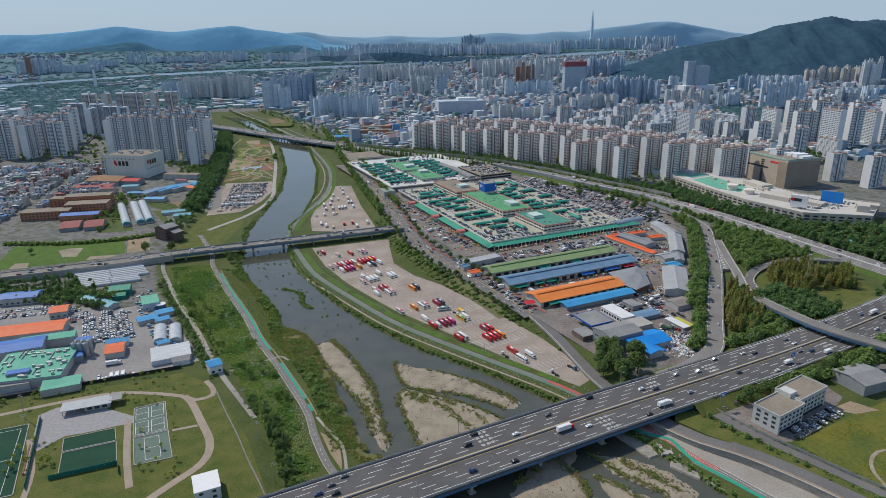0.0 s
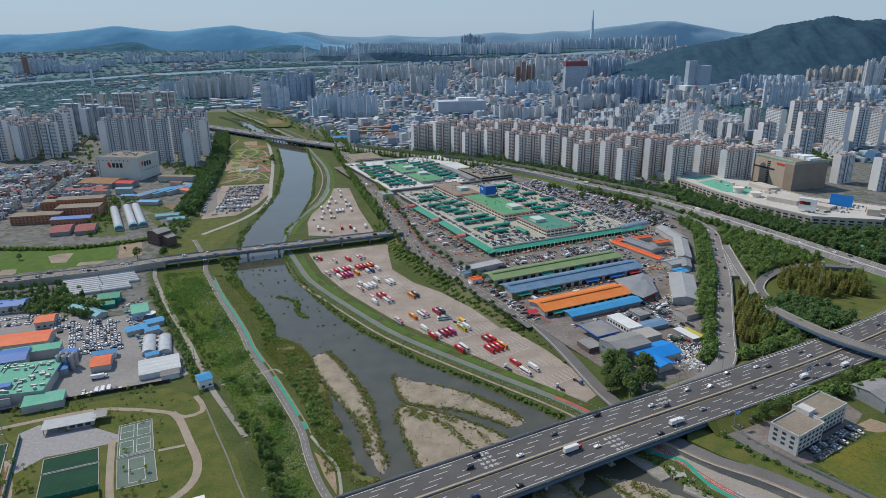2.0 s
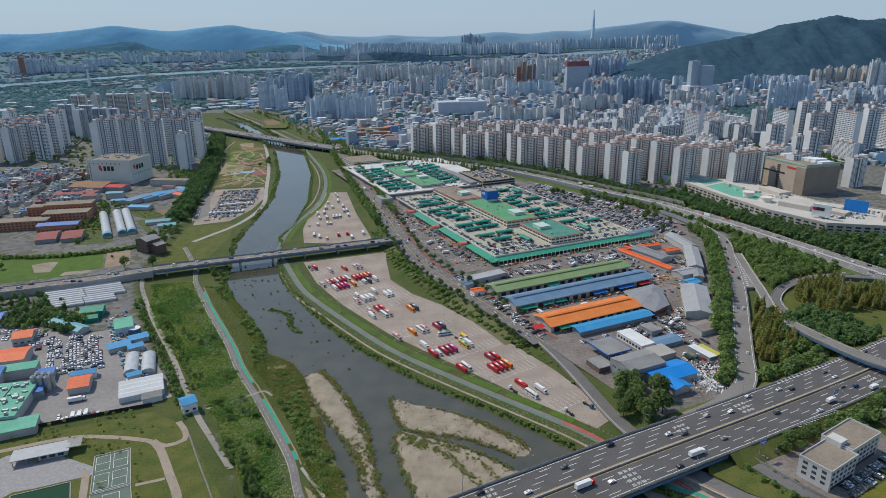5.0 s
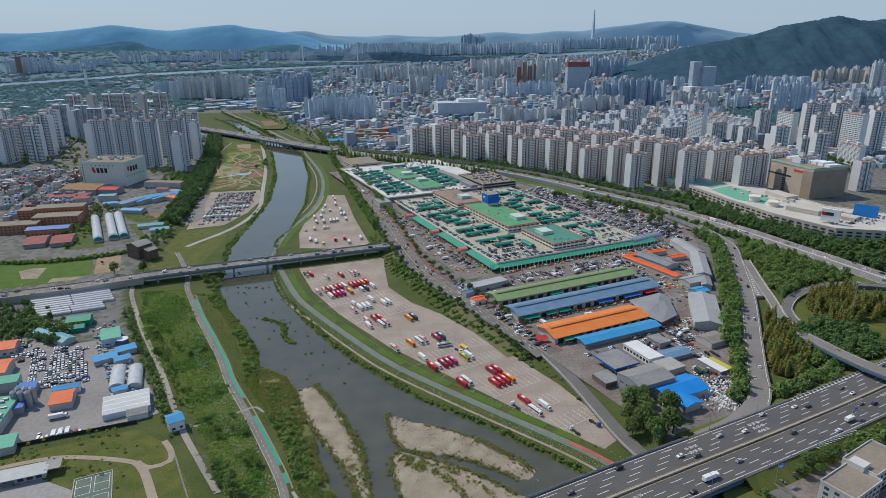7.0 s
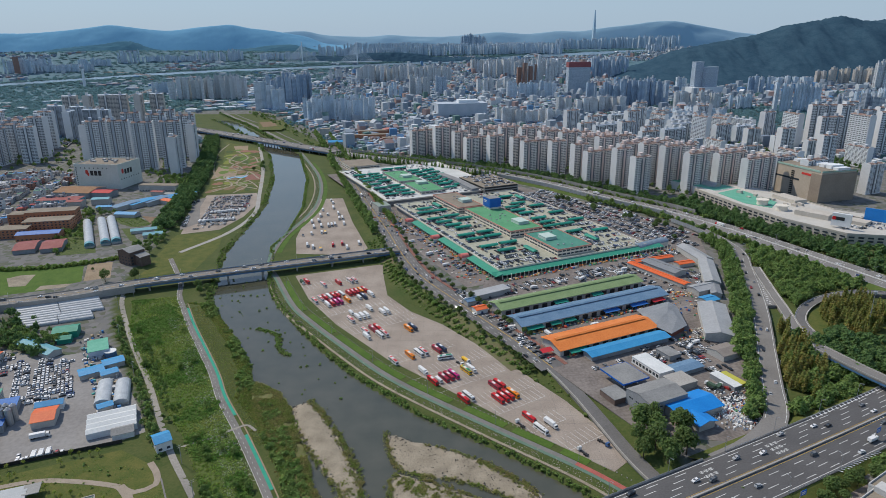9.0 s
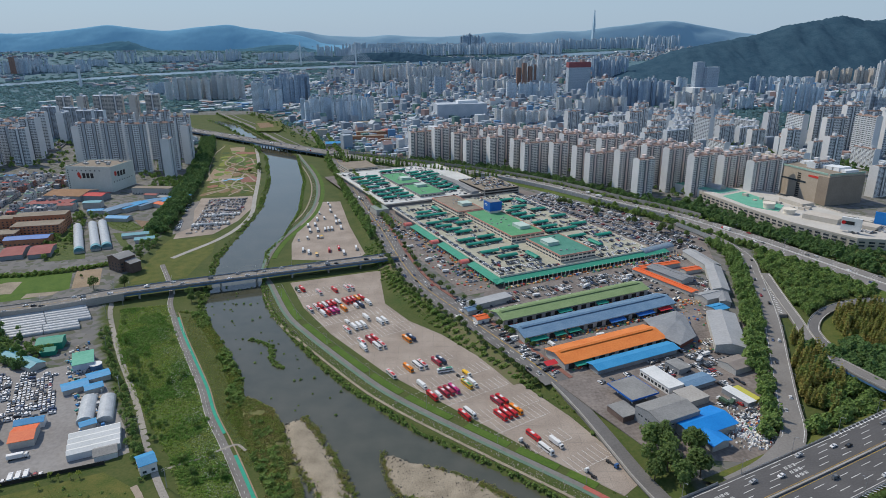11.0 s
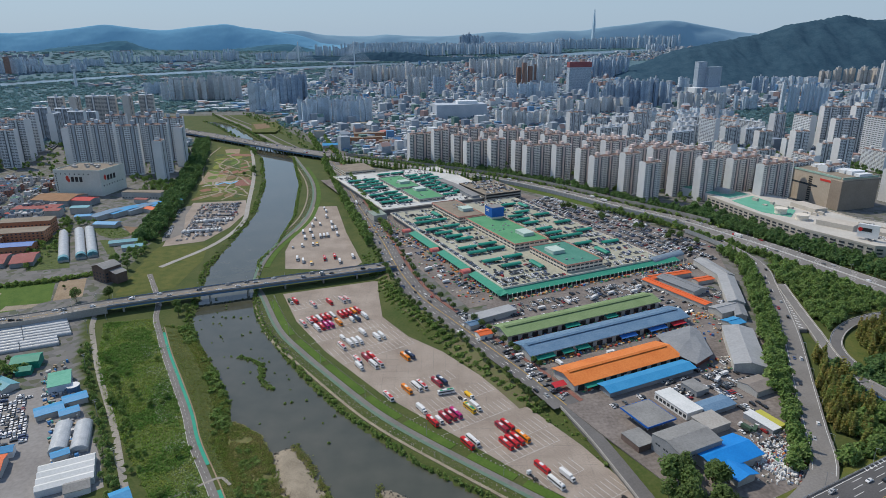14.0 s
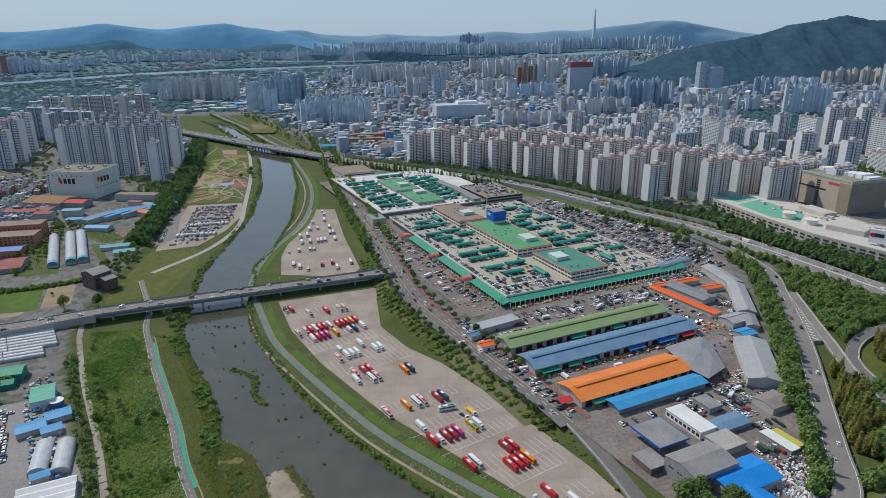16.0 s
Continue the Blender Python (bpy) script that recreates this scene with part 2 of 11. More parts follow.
    def mesh(self, name, mats):
        me = bpy.data.meshes.new(name)
        me.from_pydata(self.v, [], self.f)
        for mt in mats if isinstance(mats, (list, tuple)) else [mats]:
            me.materials.append(mt)
        me.polygons.foreach_set("material_index", self.m)
        me.update()
        return me


def part(name, mb, mats, parent=None, label=""):
    """Links what an MB holds as one mesh object, under a thing or a part."""
    ob = new(name, mb.mesh(name, mats) if isinstance(mb, MB) else mb)
    if parent is not None:
        ob.parent = parent
    if label:
        ob["label"] = label
    return ob


def thing(name, label, category, group="", at=None):
    ob = tagged(new(name), label, category, group)
    if at is not None:
        ob.matrix_basis = at
    return ob


def struct(name, mb, mats, label, category=""):
    return tagged(part(name, mb, mats), label, category or name.split("_")[0], "", "structure")


def stuff(name, mb, mats, label, category, parent=None):
    return tagged(part(name, mb, mats, parent), label, category, "", "stuff")


def stamp(name, template, spots, mats):
    """One mesh of many copies of a template (an MB): spots are rows x, y, z, turn in degrees, scale, height scale."""
    V = np.array(template.v, float)
    sp = np.array(spots, float)
    a = np.radians(sp[:, 3])
    c, s = np.cos(a)[:, None], np.sin(a)[:, None]
    X, Y, Z = V[None, :, 0] * sp[:, 4, None], V[None, :, 1] * sp[:, 4, None], V[None, :, 2] * sp[:, 5, None]
    P = np.stack([X * c - Y * s + sp[:, 0, None], X * s + Y * c + sp[:, 1, None], Z + sp[:, 2, None]], -1).reshape(-1, 3)
    loops = np.array([i for f in template.f for i in f])
    sizes = np.array([len(f) for f in template.f])
    k, nv = len(sp), len(V)
    me = bpy.data.meshes.new(name)
    me.vertices.add(len(P))
    me.vertices.foreach_set("co", P.ravel())
    L = (loops[None] + np.arange(k)[:, None] * nv).ravel()
    S = np.tile(sizes, k)
    me.loops.add(len(L))
    me.loops.foreach_set("vertex_index", L)
    me.polygons.add(len(S))
    me.polygons.foreach_set("loop_start", np.concatenate([[0], np.cumsum(S)[:-1]]))
    me.polygons.foreach_set("loop_total", S)
    me.polygons.foreach_set("material_index", np.tile(np.array(template.m), k))
    for mt in mats:
        me.materials.append(mt)
    me.polygons.foreach_set("use_smooth", np.zeros(len(S), bool))
    me.update(calc_edges=True)
    return me


def smooth_line(pts, step=8.0):
    """A curve through the points, resampled at even steps; keeps as many coordinates as the points have."""
    P = np.array(pts, float)
    Q = np.vstack([2 * P[0] - P[1], P, 2 * P[-1] - P[-2]])
    out = []
    for i in range(1, len(Q) - 2):
        p0, p1, p2, p3 = Q[i - 1], Q[i], Q[i + 1], Q[i + 2]
        n = max(2, int(np.linalg.norm(p2[:2] - p1[:2]) / step))
        for k in range(n):
            t = k / n
            out.append(0.5 * (2 * p1 + (p2 - p0) * t + (2 * p0 - 5 * p1 + 4 * p2 - p3) * t * t + (3 * p1 - p0 - 3 * p2 + p3) * t ** 3))
    out.append(P[-1])
    return np.array(out)


def normals(line):
    d = np.gradient(line[:, :2], axis=0)
    d /= np.linalg.norm(d, axis=1)[:, None]
    return np.stack([-d[:, 1], d[:, 0]], 1)


def strip(mb, line, left, right, z, thick=0.0, mi=0):
    """A ribbon along a line between two offsets (left positive); z: a number, or one for each point, or a function of x, y."""
    nn = normals(line)
    A, B = line[:, :2] + nn * np.array(left).reshape(-1, 1), line[:, :2] + nn * np.array(right).reshape(-1, 1)
    if callable(z):
        za, zb = z(A[:, 0], A[:, 1]), z(B[:, 0], B[:, 1])
    else:
        za = zb = np.zeros(len(line)) + z
    n = len(line)
    vs = [(*p, q) for p, q in zip(A, za)] + [(*p, q) for p, q in zip(B, zb)]
    fs = [(i, n + i, n + i + 1, i + 1) for i in range(n - 1)]
    if thick:
        vs += [(x, y, q - thick) for x, y, q in vs]
        m = 2 * n
        fs += [(m + i + 1, m + n + i + 1, m + n + i, m + i) for i in range(n - 1)]
        fs += [(m + i, i, i + 1, m + i + 1) for i in range(n - 1)] + [(n + i, m + n + i, m + n + i + 1, n + i + 1) for i in range(n - 1)]
        fs += [(0, m, m + n, n), (n - 1, 2 * n - 1, m + 2 * n - 1, m + n - 1)]
    return mb.add(vs, fs, mi)


def dashes(mb, line, off, z, on=8.0, gap=12.0, wide=0.3, mi=0, start=0.0):
    """Broken line paint along a line."""
    nn = normals(line)
    c = line[:, :2] + nn * off
    s = np.concatenate([[0], np.cumsum(np.linalg.norm(np.diff(c, axis=0), axis=1))])
    q = start
    while q + on < s[-1]:
        x = np.interp([q, q + on], s, c[:, 0])
        y = np.interp([q, q + on], s, c[:, 1])
        ex, ey = (x[1] - x[0]) / on, (y[1] - y[0]) / on
        zz = z(x, y) if callable(z) else (z, z)
        w = wide / 2
        mb.add([(x[0] + ey * w, y[0] - ex * w, zz[0]), (x[1] + ey * w, y[1] - ex * w, zz[1]), (x[1] - ey * w, y[1] + ex * w, zz[1]), (x[0] - ey * w, y[0] + ex * w, zz[0])], [(0, 1, 2, 3)], mi)
        q += on + gap
    return mb


def inside(poly, x, y):
    x, y = np.asarray(x, float), np.asarray(y, float)
    r = np.zeros(x.shape, bool)
    n = len(poly)
    for i in range(n):
        (x0, y0), (x1, y1) = poly[i], poly[(i + 1) % n]
        if y0 == y1:
            continue
        k = ((y0 > y) != (y1 > y)) & (x < (x1 - x0) * (y - y0) / (y1 - y0) + x0)
        r ^= k
    return r


def scatter(poly, count, seed):
    """Random places inside a polygon."""
    g = np.random.default_rng(seed)
    P = np.array(poly)
    out = np.zeros((0, 2))
    while len(out) < count:
        q = g.uniform(P.min(0), P.max(0), (count * 2, 2))
        out = np.vstack([out, q[inside(poly, q[:, 0], q[:, 1])]])
    return out[:count]


def clear_of(places, *gaps):
    """The places that keep off the given lines: (line, distance)."""
    return [q for q in places if all(np.min(np.hypot(ln[:, 0] - q[0], ln[:, 1] - q[1])) > d for ln, d in gaps)]


def market(u, v):
    """Places on the grid of the wholesale market: metres from its front corner."""
    x, y = rot2(u, v, 25)
    return 55 + x, 675 + y

# ---- ground, river and banks ----
# river and flood plain as functions of y
RY = [150, 270, 318, 345, 383, 423, 460, 484, 516, 562, 608, 642, 727, 779, 877, 999, 1185, 1433, 1682, 1929, 2082, 2200]
RL = [10, -20, -46, -60, -80, -104, -124, -134, -143, -169, -198, -216, -235, -248, -252, -258, -292, -362, -478, -615, -728, -800]
QY = [150, 270, 290, 307, 333, 345, 366, 392, 418, 450, 478, 497, 534, 568, 630, 664, 708, 803, 845, 978, 1182, 1431, 1682, 1929, 2082, 2200]
QR = [250, 157, 146, 134, 114, 102, 82, 55, 24, -17, -45, -63, -92, -115, -153, -168, -181, -202, -196, -202, -236, -301, -440, -570, -670, -740]
FY = [150, 279, 341, 382, 421, 449, 502, 567, 639, 700, 851, 1057, 1620, 1929, 2200]
FL = [-40, -86, -114, -137, -161, -184, -222, -263, -298, -312, -335, -375, -520, -760, -960]
GY = [150, 270, 340, 378, 412, 463, 520, 590, 641, 700, 732, 793, 1027, 1400, 1682, 1929, 2200]
GR = [330, 216, 158, 114, 110, 91, 53, 6, -40, -58, -62, -84, -138, -228, -360, -480, -640]
RIVER_BED, WATER, CITY_R, CITY_L = -3.6, -2.0, 4.0, 2.0


def sm(t):
    t = np.clip(t, 0, 1)
    return t * t * (3 - 2 * t)


def gz(x, y):
    """Height of the ground."""
    x, y = np.asarray(x, float), np.asarray(y, float)
    rl, rr, fl, fr = np.interp(y, RY, RL), np.interp(y, QY, QR), np.interp(y, FY, FL), np.interp(y, GY, GR)
    fade = 1 - sm((y - 1950) / 250)
    left = CITY_L * sm((fl - x) / 7)
    right = CITY_R * sm((x - fr) / 14)
    h = left + right
    d = np.minimum(x - rl, rr - x)
    h = h + RIVER_BED * sm((d + 5) / 9)
    h = h * fade + CITY_R * (1 - fade)
    far = np.hypot(x, y)
    h = h + 105 * sm((far - 2900) / 2400) + 30 * sm((far - 4300) / 800) + 12 * np.exp(-(((x + 2300) / 900) ** 2)) * sm((far - 3300) / 1200)
    return h


def g1(x, y):
    return float(gz(x, y))


def axis(lo, hi, step, far_lo, far_hi):
    a = list(np.arange(lo, hi + step, step))
    d = step
    while a[0] > far_lo:
        d *= 1.14
        a.insert(0, a[0] - d)
    d = step
    while a[-1] < far_hi:
        d *= 1.14
        a.append(a[-1] + d)
    return np.array(a)


gx_axis, gy_axis = axis(-820, 320, 4.6, -5200, 5200), axis(230, 2160, 5.5, -1500, 5250)
GX, GY2 = np.meshgrid(gx_axis, gy_axis)
GZ = gz(GX, GY2)
ni, nj = len(gx_axis), len(gy_axis)
idx = np.arange(ni * nj).reshape(nj, ni)
quads = np.stack([idx[:-1, :-1], idx[:-1, 1:], idx[1:, 1:], idx[1:, :-1]], -1).reshape(-1, 4)
gm = bpy.data.meshes.new("ground")
gm.from_pydata(np.stack([GX, GY2, GZ], -1).reshape(-1, 3).tolist(), [], quads.tolist())
gm.polygons.foreach_set("use_smooth", np.ones(len(quads), bool))
fl_, fr_ = np.interp(GY2, FY, FL), np.interp(GY2, GY, GR)
built = np.where((GX > fl_ - 10) & (GX < fr_ + 22) & (GY2 < 2150), 0.0, 1.0)
built[(GX < 0) & (GX > -420) & (GY2 < 440)] = 0
built[(GX > 180) & (GY2 < 800) & (GX > 200 + 0.42 * (GY2 - 430))] = 0
built[(GY2 > 2300) & (GX < -500)] = 0.12
built[np.hypot(GX, GY2) > 3900] = 0.1
# weight of the painted haze: rises with distance from the origin
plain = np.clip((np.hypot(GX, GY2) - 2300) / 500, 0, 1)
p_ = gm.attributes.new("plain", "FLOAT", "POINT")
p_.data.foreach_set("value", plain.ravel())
a_ = gm.attributes.new("built", "FLOAT", "POINT")
a_.data.foreach_set("value", built.ravel())


def ground_material():
    m = mat("grass_town_soil_and_haze", (0.042, 0.072, 0.014), (0.088, 0.10, 0.03), 0.045, 0.95, bump=0.5, fine=12)
    n, l = m.node_tree.nodes, m.node_tree.links
    b = n["Principled BSDF"]
    grass = b.inputs["Base Color"].links[0].from_socket
    geo = n.new("ShaderNodeNewGeometry")
    vor = n.new("ShaderNodeTexVoronoi")
    vor.inputs["Scale"].default_value = 0.16
    l.new(geo.outputs["Position"], vor.inputs["Vector"])
    ramp = n.new("ShaderNodeValToRGB")
    ramp.color_ramp.interpolation = "LINEAR"
    cols = [(0.0, (0.07, 0.095, 0.045)), (0.2, (0.13, 0.13, 0.125)), (0.6, (0.18, 0.175, 0.17)), (0.95, (0.10, 0.105, 0.075))]
    while len(ramp.color_ramp.elements) < len(cols):
        ramp.color_ramp.elements.new(0.5)
    for e, (p, c) in zip(ramp.color_ramp.elements, cols):
        e.position, e.color = p, (*c, 1)
    sep = n.new("ShaderNodeSeparateColor")
    l.new(vor.outputs["Color"], sep.inputs[0])
    l.new(sep.outputs[0], ramp.inputs[0])
    at = n.new("ShaderNodeAttribute")
    at.attribute_name = "built"
    mix = n.new("ShaderNodeMix")
    mix.data_type = "RGBA"
    l.new(at.outputs["Fac"], mix.inputs["Factor"])
    l.new(grass, mix.inputs["A"])
    l.new(ramp.outputs[0], mix.inputs["B"])
    # distance haze painted into the base colour as a blue-green mix
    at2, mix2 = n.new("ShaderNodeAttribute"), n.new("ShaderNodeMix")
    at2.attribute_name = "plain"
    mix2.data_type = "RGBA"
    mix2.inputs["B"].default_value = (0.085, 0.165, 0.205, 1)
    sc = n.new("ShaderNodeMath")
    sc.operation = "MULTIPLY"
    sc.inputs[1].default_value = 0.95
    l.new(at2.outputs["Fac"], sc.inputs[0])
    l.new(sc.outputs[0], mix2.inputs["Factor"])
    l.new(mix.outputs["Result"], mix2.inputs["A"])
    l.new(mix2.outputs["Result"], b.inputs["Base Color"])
    return m


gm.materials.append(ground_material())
tagged(new("ground", gm), "wide valley floor of grass and town soil, painted hazy far off", "ground", "", "structure")


def water_material():
    m = mat("river_water", (0.062, 0.066, 0.046), (0.095, 0.093, 0.068), 0.012, 0.06, fine=5, spec=0.5)
    n, l = m.node_tree.nodes, m.node_tree.links
    geo, t, bp = n.new("ShaderNodeNewGeometry"), n.new("ShaderNodeTexNoise"), n.new("ShaderNodeBump")
    t.inputs["Scale"].default_value, t.inputs["Detail"].default_value = 0.9, 3
    l.new(geo.outputs["Position"], t.inputs["Vector"])
    bp.inputs["Strength"].default_value, bp.inputs["Distance"].default_value = 0.12, 0.1
    l.new(t.outputs["Fac"], bp.inputs["Height"])
    l.new(bp.outputs[0], n["Principled BSDF"].inputs["Normal"])
    return m


M_WATER = water_material()
wy = np.arange(150, 2150, 12.0)
wmid = (np.interp(wy, RY, RL) + np.interp(wy, QY, QR)) / 2
whalf = (np.interp(wy, QY, QR) - np.interp(wy, RY, RL)) / 2 + 6
mb = MB()
n_ = len(wy)
mb.add([(m - h, y, WATER) for m, h, y in zip(wmid, whalf, wy)] + [(m + h, y, WATER) for m, h, y in zip(wmid, whalf, wy)], [(i, n_ + i, n_ + i + 1, i + 1) for i in range(n_ - 1)])
struct("water", mb, M_WATER, "slow dark green-grey river water", "river")

# ---- roads ----
R4 = smooth_line([(-330, 118), (-150, 215), (-60, 262), (46, 316), (103, 345), (205, 395), (292, 440), (375, 488), (520, 580), (800, 790)], 8)
R3 = smooth_line([(-900, 1960), (-620, 1745), (-420, 1570), (-226, 1405), (-95, 1310), (73, 1190), (168, 1095), (245, 990), (308, 910), (357, 818), (392, 735), (420, 665), (448, 595), (500, 450), (560, 300), (640, 100)], 8)
R1 = smooth_line([(-900, 420), (-600, 535), (-448, 598), (-350, 637), (-298, 664), (-186, 708), (-64, 755), (-50, 760.5)], 8)
R2 = smooth_line([(-300, 1700), (-209, 1368), (-125, 1051), (-72, 864), (-43, 753), (-20, 686), (11, 628), (38, 579), (62, 536), (80, 500)], 8)
R2B = smooth_line([(80, 500), (92, 465), (102, 428), (110, 398), (123, 366), (143, 339), (158, 323), (178, 308), (196, 291), (212, 273), (231, 250), (280, 190)], 6)
R5 = smooth_line([(152, 386), (172, 397), (188, 409), (203, 425), (213, 443), (222, 466), (243, 517), (278, 602), (309, 694), (326, 755), (318, 830), (300, 880)], 8)
Z4, Z3, Z1 = 9.0, 7.5, 8.0


def cut(line, lo, hi, ax=0):
    """The stretch of a line with lo <= coordinate <= hi."""
    k = (line[:, ax] >= lo) & (line[:, ax] <= hi)
    return line[k]


def rail(mb, line, off, z, posts=4.0, h=1.1, mi=0):
    """Guard rail: two beams on posts along a line."""
    nn = normals(line)
    c = line[:, :2] + nn * off
    strip(mb, np.column_stack([c, c[:, 0]]), 0.06, -0.06, z + h, 0.3, mi)
    strip(mb, np.column_stack([c, c[:, 0]]), 0.06, -0.06, z + h * 0.5, 0.2, mi)
    s = np.concatenate([[0], np.cumsum(np.linalg.norm(np.diff(c, axis=0), axis=1))])
    for q in np.arange(0, s[-1], posts):
        x, y = np.interp(q, s, c[:, 0]), np.interp(q, s, c[:, 1])
        mb.box(x, y, z, z + h, 0.15, 0.15, 0, mi)
    return mb


def slope(mb, line, off, z, run, mi=0):
    """Embankment side from the edge of a raised road down to the ground."""
    nn = normals(line)
    a = line[:, :2] + nn * off
    b = line[:, :2] + nn * (off + math.copysign(run, off))
    n = len(line)
    vs = [(x, y, z) for x, y in a] + [(x, y, min(z, g1(x, y)) - 0.3) for x, y in b]
    fs = [(i, i + 1, n + i + 1, n + i) if off < 0 else (i + 1, i, n + i, n + i + 1) for i in range(n - 1)]
    return mb.add(vs, [f[::-1] for f in fs], mi)


# expressway bridge and its approaches
BR4 = cut(R4, -340, 158)
EM4 = cut(R4, 150, 900)
bridge = tagged(new("expressway_bridge"), "ten-lane concrete expressway bridge with blue steel girders over the river", "bridge", "", "structure")
part("deck", strip(MB(), BR4, 20, -20, Z4, 1.3), M_ASPHALT, bridge)
for o in (19.0, 7.0, -7.0, -19.0):
    part("girder", strip(MB(), BR4, o + 0.6, o - 0.6, Z4 - 1.35, 2.0), M_STEEL_BLUE, bridge, "blue steel girder")
for o in (20.0, -19.55):
    part("parapet", strip(MB(), BR4, o, o - 0.45, Z4 + 0.85, 1.3), M_CONCRETE, bridge)
for o in (19.8, -19.8):
    part("railing", rail(MB(), BR4, o, Z4 + 0.85, 3.0, 0.6), M_STEEL_GREY, bridge)
bl = cut(R4, -330, 150)
d4 = Vector((0.885, 0.466))
for k in range(-2, 3):
    px, py = 50 + d4.x * 46 * k, 318 + d4.y * 46 * k
    mb = MB()
    for o in (-14, -4.7, 4.7, 14):
        x, y = px - d4.y * o, py + d4.x * o
        mb.tube((x, y, g1(x, y) - 1), (x, y, Z4 - 4.6), 1.1, n=12)
        mb.box(x, y, g1(x, y) - 0.8, max(g1(x, y) + 0.5, -1.5), 4, 4, 28)
    mb.box(px, py, Z4 - 4.8, Z4 - 3.3, 2.2, 36, 28)
    part("pier", mb, M_CONCRETE, bridge)
mb = MB()
mb.box(158, 372, -1, Z4 - 1.35, 6, 41, 28)
part("abutment", mb, M_CONCRETE, bridge)
struct("road_expressway", strip(MB(), EM4, 20, -20, Z4, 0.6), M_ASPHALT, "dark asphalt expressway with ten marked lanes", "road")
mb = MB()
slope(mb, EM4, 20, Z4 - 0.2, 11)
slope(mb, EM4, -20, Z4 - 0.2, 11)
struct("embankment_1", mb, M_LAWN, "grassed embankment beside the expressway", "embankment")
mb = MB()
strip(mb, R4, 0.5, -0.5, Z4 + 0.95, 0.95)
struct("median_barrier", mb, M_CONCRETE, "concrete median barrier of the expressway", "barrier")
mb = MB()
for side in (1, -1):
    for k in range(1, 5):
        dashes(mb, R4, side * (1.6 + 3.6 * k), Z4 + 0.03, 8, 12, 0.32, 0, 5 * k)
    strip(mb, R4, side * 1.7 + 0.1, side * 1.7 - 0.1, Z4 + 0.03, 0, 1)
    strip(mb, R4, side * 18.1 + 0.15, side * 18.1 - 0.15, Z4 + 0.03)
stuff("lane_markings", mb, [M_WHITE_LINE, M_YELLOW_LINE], "painted white and yellow lane lines on asphalt", "road marking")
part_rail = MB()
rail(part_rail, cut(R4, 165, 520), 19.6, Z4, 4)
rail(part_rail, cut(R4, 165, 520), -19.6, Z4, 4)
stuff("guard_rail", part_rail, M_STEEL_GREY, "galvanised steel guard rail along the expressway", "guard rail")

# second expressway, beyond the market
OV3 = cut(R3, -760, -215)
struct("road_motorway", strip(MB(), cut(R3, -215, 900), 17, -17, Z3, 0.6), M_ASPHALT_OLD, "grey worn asphalt motorway behind the market", "road")
struct("road_motorway_far", strip(MB(), cut(R3, -900, -755), 17, -17, Z3, 0.6), M_ASPHALT_OLD, "grey motorway running into the town", "road")
over = tagged(new("motorway_viaduct"), "long concrete viaduct with blue girders over the river plain", "bridge", "", "structure")
part("deck", strip(MB(), OV3, 17, -17, Z3 + 1.5, 1.4), M_ASPHALT_OLD, over)
for o in (16.5, 5.5, -5.5, -16.5):
    part("girder", strip(MB(), OV3, o + 0.5, o - 0.5, Z3 + 0.1, 1.8), M_STEEL_BLUE, over)
for o in (17.0, -16.6):
    part("parapet", strip(MB(), OV3, o, o - 0.4, Z3 + 2.6, 1.2), M_CONCRETE, over)
nn3 = normals(OV3)
for i in range(2, len(OV3) - 1, 4):
    mb = MB()
    for o in (-12, -4, 4, 12):
        x, y = OV3[i, 0] + nn3[i, 0] * o, OV3[i, 1] + nn3[i, 1] * o
        mb.tube((x, y, g1(x, y) - 1), (x, y, Z3 - 1.6), 1.0, n=10)
    part("pier", mb, M_CONCRETE, over)
mb = MB()
seg = cut(R3, -215, 900)
slope(mb, seg, 17, Z3 - 0.2, 8)
slope(mb, seg, -17, Z3 - 0.2, 8)
struct("embankment_2", mb, M_MEADOW, "grassed motorway embankment", "embankment")
mb = MB()
for side in (1, -1):
    for k in range(1, 4):
        dashes(mb, R3, side * (1.2 + 3.6 * k), Z3 + 0.04, 8, 12, 0.35)
    strip(mb, R3, side * 15.8 + 0.15, side * 15.8 - 0.15, Z3 + 0.04)
strip(mb, R3, 0.35, -0.35, Z3 + 0.9, 0.9)
stuff("lane_markings", mb, [M_WHITE_LINE, M_YELLOW_LINE], "worn white lane lines on the motorway", "road marking")

# road bridge over the river
B1 = cut(R1, -305, -38)
rb = tagged(new("road_bridge"), "four-lane road bridge with blue girders on concrete piers", "bridge", "", "structure")
part("deck", strip(MB(), B1, 8, -8, Z1, 1.0), M_ASPHALT_OLD, rb)
for o in (7.4, 2.5, -2.5, -7.4):
    part("girder", strip(MB(), B1, o + 0.4, o - 0.4, Z1 - 1.05, 1.5), M_STEEL_BLUE, rb, "blue steel girder")
for o in (8.0, -7.65):
    part("parapet", strip(MB(), B1, o, o - 0.35, Z1 + 0.7, 1.0), M_CONCRETE, rb)
for o in (7.85, -7.85):
    part("railing", rail(MB(), B1, o, Z1 + 0.7, 3.0, 0.5), M_STEEL_BLUE, rb)
